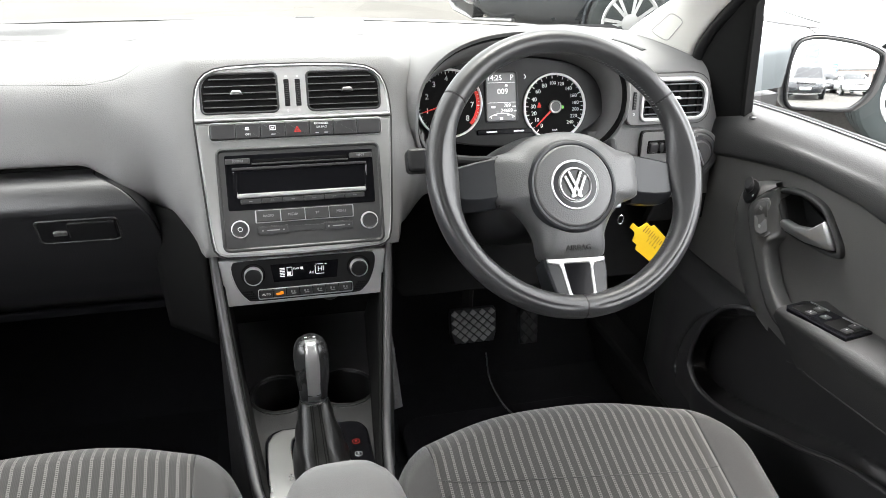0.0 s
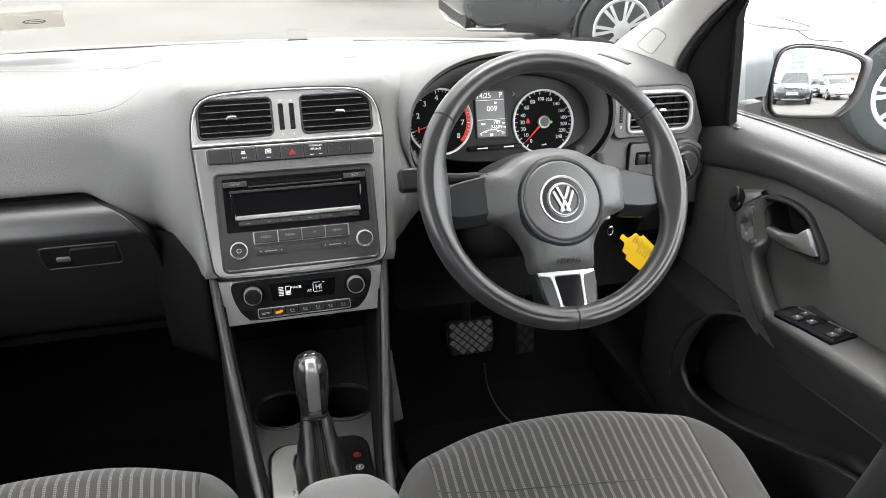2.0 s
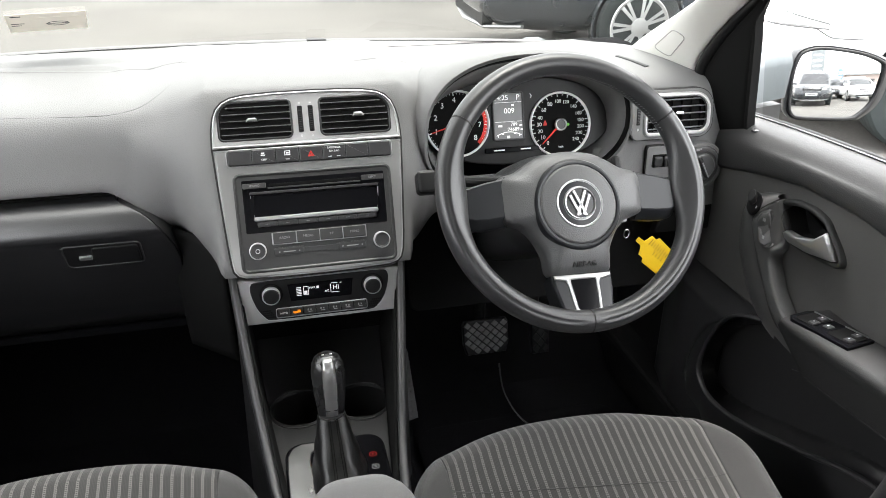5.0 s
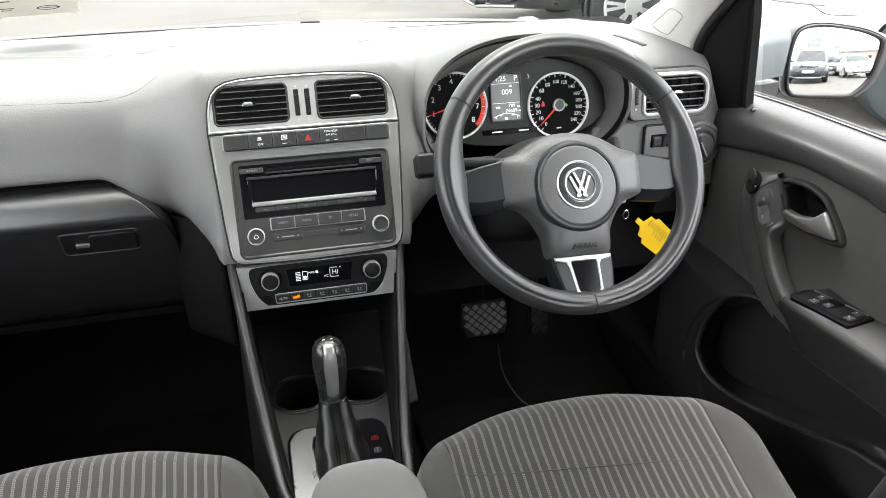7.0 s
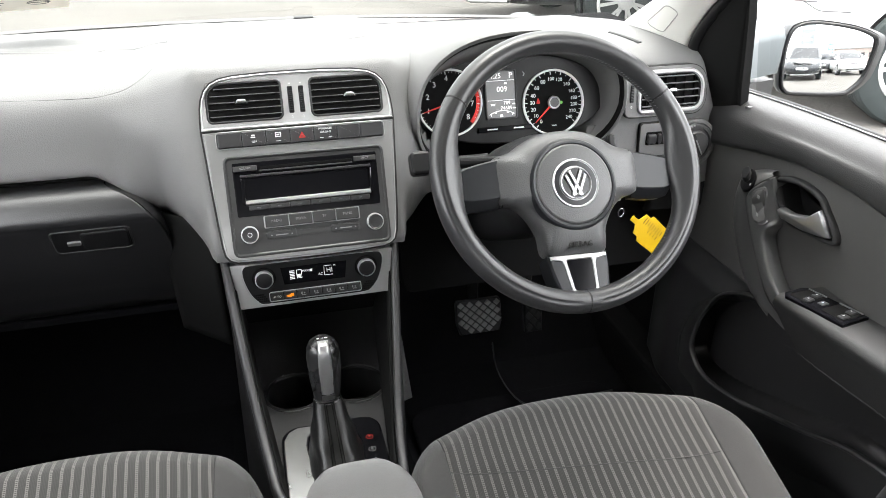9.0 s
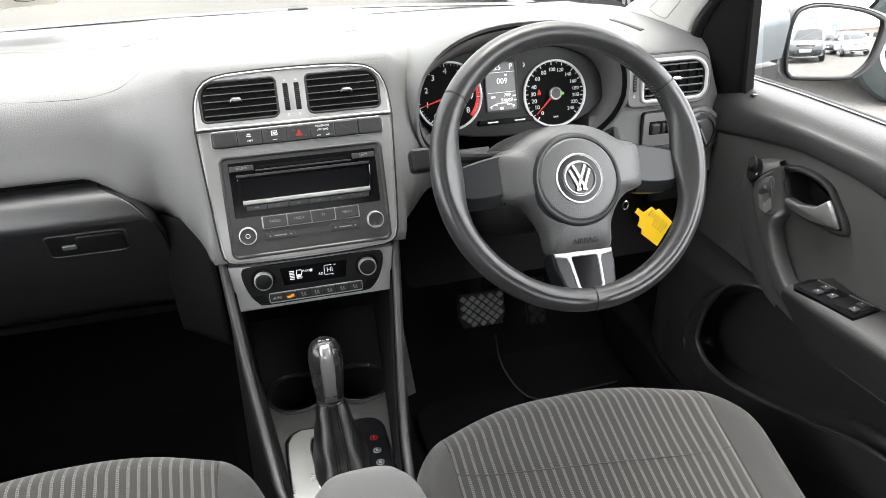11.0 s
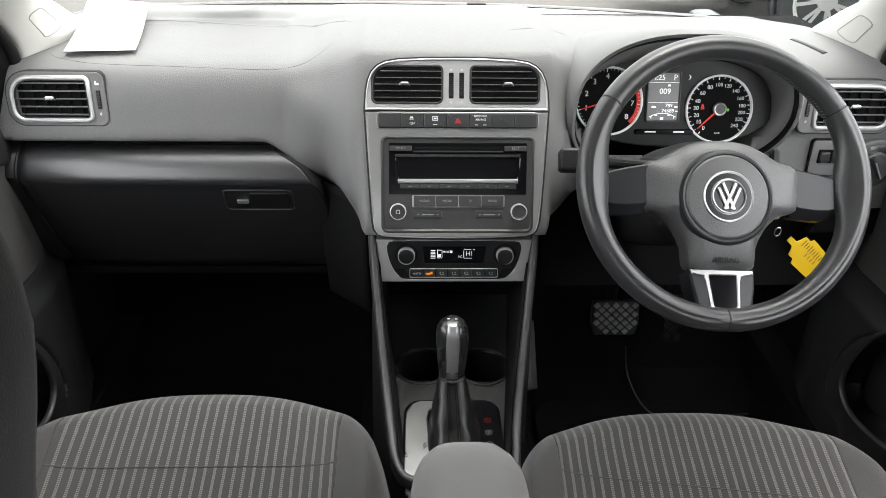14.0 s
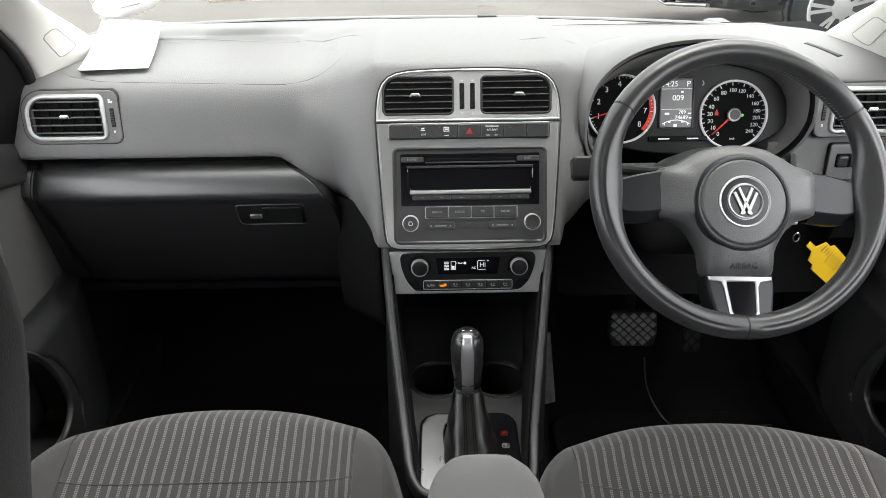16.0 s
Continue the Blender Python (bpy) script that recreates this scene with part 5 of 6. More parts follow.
part("lock_barrel", lathe([(.016, -.03), (.016, .0), (.013, .003), (.0006, .003)], 28), BLACK_SATIN, key, m=axes((.440, -.030, .810), (0, .4, .9), (-.35, -.85, .35)))
part("key_head", slab(rrect(-.010, .010, -.004, .004, .003), 0, .022, .002), SILVER, key, m=axes((.4405, -.0325, .810), (0, .4, .9), (.15, -.95, .35)))
part("ring", sweep([(.455 + .0045 * math.cos(2 * math.pi * k / 28), -.052, .793 + .0068 * math.sin(2 * math.pi * k / 28)) for k in range(28)], round_section(.0011, .0011, 6), up=(0, 1, 0), closed=True), CHROME, key)
TG = axes((.4735, -.056, .783), (-.74, .10, .66), (.05, -.98, .20))
tag_o = [(-.004, .002), (.004, .002), (.0045, -.010), (.010, -.013), (.0185, -.016), (.0185, -.026), (.0235, -.029), (.0215, -.062), (-.0215, -.066), (-.0225, -.029), (-.0165, -.026), (-.0165, -.016), (-.009, -.013), (-.0045, -.010)]
part("tag", slab(tag_o[::-1], -.0008, .0008, .0004), YELLOW, key, "bright yellow tag with faded handwriting", m=TG)
part("tag_writing", bars([(.010, -.020 - .0046 * i, .011 - .002 * (i % 3), .0011) for i in range(9)] + [(.0, -.036 - .006 * i, .006, .001) for i in range(4)], .0009), INK, key, m=TG)

# ---- pedals ----
def pedal(name, label, x0, x1, y, z0, z1, tilt, nu, nv, taper):
    m = axes(((x0 + x1) / 2, y, (z0 + z1) / 2), (0, math.sin(tilt), math.cos(tilt)), (0, -math.cos(tilt), math.sin(tilt)))
    w, h = (x1 - x0) / 2, (z1 - z0) / 2 / math.cos(tilt)
    p = thing(name, (0.5 * (x0 + x1), y, z0), label, "pedal")
    o = [(-w * taper, -h), (w * taper, -h), (w, -h * .4), (w, h * .8), (w * .93, h), (-w * .93, h), (-w, h * .8), (-w, -h * .4)]
    part("pad", slab(o, -.012, .002, .003), BLACK, p, m=m)
    for i in range(nu):
        for j in range(nv):
            for sh in (0, 1):
                u = -w + 2 * w * (i + .5 + .5 * sh) / nu
                v = -h + 2 * h * (j + .5 + .5 * sh) / nv
                lim = w * (.92 if v > -h * .5 else taper)
                if abs(u) + w / nu * .4 > lim or v + h / nv * .4 > h * .98:
                    continue
                a, b = w / nu * .80, h / nv * .80
                part("stud", slab([(u - a, v), (u, v - b), (u + a, v), (u, v + b)], .0015, .0050, .0012), RUBBER if nu > 2 else BLACK_SATIN, p, m=m)
    part("arm", sweep([m @ Vector((0, 0, -.01)), m @ Vector((0, .03, -.04)), Vector(((x0 + x1) / 2, y + .05, z1 + .2))], round_section(.008, .012, 8), up=(1, 0, 0)), BLACK, p)
    return p


pedal("brake_pedal", "wide black rubber brake pedal with a diamond tread", .290, .386, .262, .398, .466, .30, 5, 4, .86)
pedal("accelerator_pedal", "narrow black accelerator pedal with a diamond tread", .440, .480, .272, .375, .470, .25, 2, 4, .92)
rest = thing("foot_rest", (.178, .24, .25), "grey studded plastic foot rest beside the tunnel", "foot rest")
FOOT = material("foot_rest_plastic", (.09, .09, .09), 0.55, vary=0.15, bump=0.2, bump_scale=700)
FR = axes((.1665, .222, .352), (.0, .42, .90), (.25, -.87, .42))
part("pad", slab([(-.014, -.060), (.016, -.055), (.006, .085), (-.012, .085)], -.012, .002, .002), FOOT, rest, m=FR)
for i in range(12):
    for j in range(3):
        part("stud", slab(oval(-.009 + j * .0072, -.050 + i * .0100, .0028, .0028, 8), .0015, .0032, .0006), FOOT, rest, m=FR)
solo("floor_mat", slab(rrect(.17, .60, -.20, .20, .05), .262, .272, .004), CARPET, "black carpet floor mat in the driver's foot well", "floor mat")
solo("mat_cable", sweep(smooth_path([(.365, .25, .37), (.372, .23, .31), (.392, .17, .282), (.43, .14, .275), (.50, .145, .275), (.60, .15, .275)], 6), round_section(.0018, .0018, 6)), DASH_LOW, "thin grey edge binding of the floor mat", "mat edge")

# ---- seats ----
def seat_parts(seat, cx, dy, dz, lean, slant=0.0):
    HWD = .256

    def front(a):
        return -.165 + dy - .105 * abs(a) ** 2.6 - .05 * max(0, (abs(a) - .72) / .28) ** 2

    def top(a, s):
        """Height of the cushion; a across, s metres behind its front edge."""
        z = .563 + dz + .010 * math.cos(a * 1.2) + .010 * math.exp(-((abs(a) - .82) / .15) ** 2) - .33 * min(s, .20) - .10 * max(0, s - .20)
        z -= .075 * max(0, (abs(a) - .86) / .14) ** 2.2
        return z

    def pt(a, b):
        """b: 0 at the bottom front, 1 at the rear of the cushion."""
        f = front(a)
        hgt = top(a, .0) - (.40 + dz)
        if b < .5:
            t = b / .5
            R = .055
            if t < .35:
                k = t / .35
                return Vector((cx + HWD * a, f - .008 + .008 * k, .40 + dz + (hgt - R) * k))
            k = (t - .35) / .65 * math.pi / 2
            return Vector((cx + HWD * a, f - R * (1 - math.cos(k)), top(a, 0) - R + R * math.sin(k)))
        s = (b - .5) / .5 * .50
        return Vector((cx + HWD * a, f - .055 - s, top(a, s)))

    bs = steps(0, .5, 18) + steps(.52, 1, 22)
    inner = .73
    c = part("cushion_centre", surface(pt, steps(-inner, inner, 24), bs), STRIPE, seat, "charcoal cloth with pale ladder-stitched stripes", smooth=80)
    thicken(c, .008, 0)
    for s in (-1, 1):
        w = part("side_bolster", surface(lambda a, b: pt(a * s, b), steps(inner, 1, 22), bs), CLOTH, seat, "plain charcoal cloth bolster", smooth=80)
        thicken(w, .008, 0)
        part("bolster_side", surface(lambda b, t: pt(s, b) + Vector((s * .004 * math.sin(t * 3), 0, -t * max(.0, pt(s, b).z - .36 - dz))), bs, steps(0, 1, 5)), CLOTH, seat, smooth=80)
        part("edge_seam", sweep([pt(inner * s, b) + Vector((0, 0, .0028)) for b in bs], round_section(.0017, .0017, 6)), SEAM, seat)
        part("bolster_seam", sweep([pt(s * (.87 + .02 * math.sin(b * 3)), b) + Vector((0, 0, .0032)) for b in bs[4:]], round_section(.0011, .0011, 6)), SEAM, seat)
    b = .5 + (.088) / .50 * .5
    row = [pt(a, b + slant * a - .085 * abs(a) ** 2.6) + Vector((0, 0, .0048)) for a in steps(-inner, inner, 30)]
    part("cross_seam", sweep(row, round_section(.0009, .0005, 6)), CLOTH, seat)
    part("base", box(cx - .22, cx + .22, -.68 + dy, -.26 + dy, .29 + dz, .43 + dz, .02), BLACK, seat)
    # backrest: bolstered shell that leans back
    rings = []
    shape = ((.50, .23, .05), (.56, .245, .065), (.70, .250, .075), (.88, .215, .072), (.96, .172, .066), (1.00, .158, .064), (1.05, .150, .062), (1.09, .158, .064), (1.115, .166, .064), (1.145, .175, .062), (1.17, .180, .060), (1.20, .179, .058), (1.23, .166, .054), (1.27, .140, .046), (1.31, .09, .032), (1.33, .05, .02))
    for z in steps(.50, 1.33, 48):
        hw_, th = (pchip([q[0] for q in shape], [q[i] for q in shape], z) for i in (1, 2))
        cy = -.79 - (z - .50) * .115
        ring = []
        for k in range(44):
            t = 2 * math.pi * k / 44
            c_, s_ = math.cos(t), math.sin(t)
            x = hw_ * math.copysign(abs(c_) ** .55, c_)
            y = th * math.copysign(abs(s_) ** .75, s_)
            y += .03 * (abs(x) / hw_) ** 3 * (1 if s_ > -.2 else .3)
            ring.append(Vector((cx + lean * ease(.6, 1.0, z) + x, cy + y, z + .006)))
        rings.append(ring)
    part("backrest", stack_rings(rings), BACKCLOTH, seat, "dark charcoal cloth backrest", smooth=80)


dseat = thing("front_seat", (.318, -.45, .29), "driver's seat in charcoal cloth with pale stripes", "seat", "front seats")
seat_parts(dseat, .312, .012, -.002, .018, .028)
pseat = thing("front_seat", (-.348, -.45, .29), "passenger seat in charcoal cloth with pale stripes", "seat", "front seats")
seat_parts(pseat, -.350, .042, .012, .012)

# ---- doors ----
def upright(pts, x):
    return [Vector((x, y, z)) for y, z in pts]


def door(sx, full):
    """Front door trim; sx: 1 on the driver's side. Written for the driver's side, mirrored for the other."""
    mir = (lambda b: b) if sx > 0 else flip_x
    d = thing("front_door", (sx * .72, -.45, .35), ("driver's" if sx > 0 else "passenger's") + " door trim in charcoal plastic with a silver handle and pocket", "car door", "front doors")

    def p(name, bm, mt, label="", parent=None, smooth=45):
        return part(name, mir(bm), mt, parent or d, label, smooth=smooth)

    def sill(y):
        return pchip([-1.1, -.6, -.25, -.07, .05, .16, .22], [.948, .943, .935, .9285, .921, .911, .903], y)

    def crease(y):
        """Where the shoulder pad meets the panel below it."""
        return pchip([-1.1, -.7, -.45, -.30, -.22, -.14, -.085, -.022, .043, .12, .22], [.815, .825, .848, .868, .877, .877, .871, .860, .846, .828, .806], y)

    def back(y):
        return .03 * ease(.09, .22, y)

    def inner(y, z):
        """How far in the trim stands at (y, z)."""
        hollow = .010 * math.exp(-((y + .185) / .07) ** 2 - ((z - .735) / .045) ** 2)
        return .694 + back(y) - .022 * ease(.64, .60, z) * ease(.70, .60, z) + hollow

    def inside(poly, y, z):
        hit = False
        for (y0, z0), (y1, z1) in zip(poly, poly[1:] + poly[:1]):
            if (z0 > z) != (z1 > z) and y < (y1 - y0) * (z - z0) / (z1 - z0) + y0:
                hit = not hit
        return hit

    def rounded(pts, n=3):
        return ccw([(q.x, q.y) for q in smooth_path([(a, b, 0) for a, b in pts], n, closed=True)])

    ys = steps(.20, -.5, 150) + steps(-.51, -1.05, 40)
    lip = smooth_path([(.690, -.115, .640), (.676, -.080, .634), (.665, -.045, .610), (.660, -.015, .555), (.658, -.002, .500), (.657, -.012, .470), (.656, -.055, .452), (.655, -.145, .470), (.655, -.28, .523), (.655, -.42, .575), (.655, -.7, .60), (.655, -1.0, .60)], 6)
    pocket = [(q.y, q.z) for q in lip] + [(-1.0, .66)]
    bezel = rounded([(-.088, .836), (-.105, .849), (-.132, .855), (-.161, .856), (-.187, .850), (-.203, .837), (-.222, .820), (-.2325, .806), (-.231, .796), (-.215, .790), (-.170, .7855), (-.132, .785), (-.116, .792), (-.102, .812)])
    well = inset(bezel, .0085)

    def sunk(y, z):
        """How deep the pocket is pressed in at (y, z)."""
        best, edges = 0.0, [Vector(q) for q in pocket]
        for a, b in ((0, 0), (-.020, .015), (-.040, .030), (-.058, .046)):
            if inside(pocket, y + a, z + b):
                w = Vector((y + a, z + b))
                for q0, q1 in zip(edges, edges[1:]):
                    d = q1 - q0
                    far = (w - q0 - d * min(1.0, max(0.0, (w - q0).dot(d) / max(1e-9, d.length_squared)))).length
                    least = far if q0 is edges[0] else min(least, far)
                best = max(best, least)
        return .056 * ease(0, .014, best)

    def panel(z0, top, n):
        return surface(lambda y, t: Vector((inner(y, z0 + (top(y) - z0) * t), y, z0 + (top(y) - z0) * t)), ys, steps(0, 1, n))

    bm = panel(.645, lambda y: crease(y) + .004, 60)
    bmesh.ops.delete(bm, geom=[f for f in bm.faces if inside(inset(bezel, .003), f.calc_center_median().y, f.calc_center_median().z)], context="FACES")
    thicken(p("trim_panel", bm, DOOR_CLOTH, smooth=50), .005, 0)
    bm = surface(lambda y, t: Vector((inner(y, .34 + .305 * t) + sunk(y, .34 + .305 * t), y, .34 + .305 * t)), ys, steps(0, 1, 76))
    thicken(p("lower_panel", bm, BLACK_SATIN, "black lower door panel with a pocket", smooth=50), .005, 0)
    # backing added behind the trim so no daylight shows through its gaps
    p("door_backing", box(.765, .772, -1.05, .20, .34, .86, .002), BLACK, "dark backing added behind the door trim to block light")
    # shoulder pad between the window and the crease
    rows = []
    for y in steps(.205, -1.05, 60):
        a, b = sill(y), crease(y)
        sec = [(.746, a - .004), (.738, a + .001), (.722, a - .001), (.705, a - .009), (.693, a - .022), (.687, (a + b) / 2), (.6845, b + .010), (.6865, b + .002), (.696, b - .002), (.712, b - .002)]
        rows.append([Vector((x + back(y), y, z)) for x, z, _ in smooth_path([(x, z, 0) for x, z in sec], 4)])
    thicken(p("shoulder", stack_rings(rows, cap=(False, False), closed=False), DOOR, "grained shoulder pad under the window", smooth=60), .003, 0)
    p("window_seal", sweep([(.743, y, sill(y) + .003) for y in steps(.20, -1.05, 40)], round_section(.005, .005, 8)), BLACK, "black window seal")
    p("seal_strip", sweep([(.737, y, sill(y) + .0045) for y in steps(.20, -1.05, 40)], round_section(.0013, .0013, 6)), SILVER)
    pin = p("lock_pin", lathe([(.007, 0), (.0065, .003), (.005, .004), (.0045, .002), (.0006, .002)], 20, cu=.704, cv=.026), BLACK_SATIN, "small lock pin")
    pin.location.z += .913
    # pull grip: a face that runs from the lock buttons down to the armrest, and a flank turned to the front
    face = [(-.104, .850), (-.079, .831), (-.062, .814), (-.0545, .802), (-.0535, .790), (-.065, .768), (-.085, .737), (-.114, .700), (-.139, .673), (-.166, .659), (-.199, .654), (-.204, .664),
            (-.196, .677), (-.178, .683), (-.161, .689), (-.135, .712), (-.117, .738), (-.110, .754), (-.115, .769), (-.129, .783), (-.134, .797), (-.125, .818), (-.114, .836), (-.108, .848)]
    face = rounded(face)
    flat = lambda ps, x: [Vector((x, a, b)) for a, b in ps]  # noqa: E731

    def leaned(ps, x):
        """Like flat, but falling back towards the handle."""
        out = []
        for a, b in ps:
            k = .016 * ease(-.078, -.130, a) * ease(.765, .795, b)
            out.append(Vector((x + k, a + 1.15 * k, b - .60 * k)))
        return out

    p("grip_plate", stack_rings([leaned(inset(face, -.0008), .692), leaned(face, .6725), leaned(inset(face, .0010), .6698), leaned(inset(face, .0030), .6685), leaned(inset(face, .006), .6680)]), GRIP, "raised pull grip with a soft edge", smooth=60)
    near = smooth_path([(.6695, a, b) for a, b in ((-.104, .851), (-.079, .8315), (-.062, .8145), (-.0545, .802), (-.0535, .790), (-.065, .768), (-.085, .737), (-.114, .700), (-.139, .672), (-.166, .658), (-.199, .654))], 5)
    away = smooth_path([(.6965, a, b) for a, b in ((-.085, .850), (-.060, .844), (-.030, .832), (-.008, .816), (.004, .795), (.008, .760), (.002, .725), (-.020, .688), (-.052, .650), (-.100, .622), (-.190, .602))], 5)
    p("grip_flank", surface(lambda i, t: near[int(i)].lerp(away[int(i)], t) + Vector((-.006, .003, 0)) * math.sin(math.pi * t), range(len(near)), steps(0, 1, 8)), GRIP, "grained flank of the pull grip", smooth=70)
    # armrest
    secA = [(-.062, -.012), (-.068, .002), (-.066, .011), (-.058, .016), (.03, .016), (.03, -.072), (-.020, -.070), (-.040, -.066)]
    run = ((-.213, .702), (-.218, .706), (-.26, .708), (-.34, .715), (-.50, .728), (-.70, .735), (-1.0, .735))
    p("armrest", stack_rings([[Vector((.690 + a, y - .040 * max(0, -b) / .07, z + b)) for a, b in secA] for y, z in run]), DOOR, "padded armrest", smooth=50)
    p("armrest_edge", sweep([(.654, y - .040, z - .070) for y, z in run[1:]], round_section(.0016, .0016, 6)), RADIO)
    nose = ccw([(-.150, .668), (-.170, .655), (-.195, .652), (-.208, .690), (-.222, .690), (-.262, .634), (-.200, .610), (-.150, .625)])
    p("armrest_nose", stack_rings([upright(nose, .704), upright(nose, .678), upright(inset(nose, .002), .674)]), BLACK_SATIN, "black panel below the grip", smooth=40)
    # handle in its recess
    p("handle_surround", stack_rings([flat(inset(bezel, -.0015), .699), flat(bezel, .687), flat(inset(bezel, .0016), .6835), flat(inset(bezel, .0045), .6825), flat(inset(bezel, .0075), .6845), flat(well, .690), flat(well, .700)], cap=(False, False)), DOOR, "raised handle surround", smooth=60)
    p("handle_well", stack_rings([flat(inset(bezel, .0080), .6885), flat(inset(well, .002), .702), flat(inset(well, .006), .716)], cap=(False, True)), BLACK, "black handle recess", smooth=60)
    hp = ccw([(-.112, .799), (-.116, .8035), (-.145, .8062), (-.177, .8160), (-.196, .8345), (-.204, .8275), (-.2215, .8035), (-.216, .7995), (-.172, .7930), (-.128, .7900), (-.116, .7925)])
    bow = lambda ps, x: [Vector((x - .005 * math.sin(math.pi * (a + .112) / -.11), a, b)) for a, b in ps]  # noqa: E731
    p("handle", stack_rings([bow(hp, .692), bow(hp, .6835), bow(inset(hp, .0010), .6812), bow(inset(hp, .0028), .6802)]), SILVER, "satin silver door handle", smooth=50)
    if full:
        # lock buttons on the grip
        plate = rounded([(-.072, .806), (-.075, .815), (-.083, .8235), (-.0965, .831), (-.103, .826), (-.109, .812), (-.1145, .797), (-.117, .784), (-.112, .776), (-.102, .770), (-.089, .770), (-.083, .778), (-.077, .791)])
        p("lock_plate", stack_rings([leaned(plate, .6656), leaned(plate, .6638), leaned(inset(plate, .0008), .6630)], cap=(False, True)), GRIP, "black lock button plate")
        for q in ([(-.0765, .8045), (-.0835, .8195), (-.0965, .8268), (-.1005, .8215), (-.1080, .8045), (-.0795, .7968)], [(-.0800, .7945), (-.1090, .8022), (-.1140, .7855), (-.1015, .7740), (-.0905, .7745), (-.0850, .7810)]):
            q = ccw(q)
            kq = p("lock_button", stack_rings([leaned(q, .6638), leaned(q, .6618), leaned(inset(q, .0010), .6611)], cap=(False, True)), GRIP, "dark grey lock button")
            my, mz = sum(a for a, b in q) / len(q), sum(b for a, b in q) / len(q)
            sym = ccw([(my - .003, mz - .0025), (my + .003, mz - .0025), (my + .003, mz + .0025), (my - .003, mz + .0025)])
            p("symbol", stack_rings([leaned(sym, .6612), leaned(sym, .6608)]), STITCH, parent=kq)
        # mirror adjuster
        MA = axes((.668, -.052, .824), (.25, -.25, .94), (-.55, -.20, .80))
        mk = part("mirror_adjuster", lathe([(.0185, -.004), (.0185, .001), (.017, .002), (.0006, .002)], 32), BLACK, d, m=MA)
        part("stem", lathe([(.006, .001), (.006, .008), (.0006, .008)], 20), BLACK, mk, m=MA)
        part("cap", lathe([(.0085, .007), (.0105, .010), (.0105, .018), (.009, .020), (.0006, .020)], 28), BLACK_SATIN, mk, "knurled adjuster cap", m=MA)
        part("symbol", bars([(-.013, -.003, .003, .004), (.013, -.003, .003, .004)], .0021), WHITE, mk, m=MA)
        # window switches
        WS = axes((.660, -.268, .7268), (-.15, 1, -.10), (0, .10, 1)) @ Matrix.Diagonal((.98, .74, 1, 1))
        wp = part("switch_panel", slab([(-.030, -.072), (.020, -.070), (.022, .066), (.012, .072), (-.020, .070), (-.027, .060)], -.008, .0015, .001), GLOSS, d, "black window switch panel", m=WS)
        part("switch_well", slab(rrect(-.020, .016, .018, .060, .004), .0005, .0022, .0003), VOID, wp, m=WS)
        part("switch_well", slab(rrect(-.020, .016, -.062, -.012, .004), .0005, .0022, .0003), VOID, wp, m=WS)
        for u, v in ((-.011, .026), (.008, .030), (-.012, -.052), (.008, -.046), (-.002, .004)):
            sw_ = part("switch", box(u - .0065, u + .0065, v - .008, v + .006, .0005, .0045 if v != .004 else .003, .0014), BLACK_SATIN, wp, m=WS)
            part("symbol", bars([(u, v, .0024, .0024)], .0046 if v != .004 else .0031), WHITE, sw_, m=WS)
        part("bright_edge", box(.0175, .0188, -.060, -.010, .001, .0032), SILVER, wp, m=WS)
        part("bright_edge", box(.0175, .0188, .018, .060, .001, .0032), SILVER, wp, m=WS)
    # lower pocket: lip in front of a deep dark bin
    p("pocket_lip", sweep(lip, round_section(.0035, .0055, 10), up=(1, 0, 0)), BLACK_SATIN, "moulded pocket lip", smooth=60)
    p("pocket_outer", surface(lambda i, t: Vector((lip[int(i)].x + .006 + .03 * t * t, lip[int(i)].y + (.10 * t if i < 30 else 0), lip[int(i)].z - .004 - (.16 * t if i >= 24 else .06 * t))), range(len(lip)), steps(0, 1, 6)), BLACK_SATIN, "pocket front", smooth=60)
    return d


for side, full in ((1, True), (-1, False)):
    door(side, full)

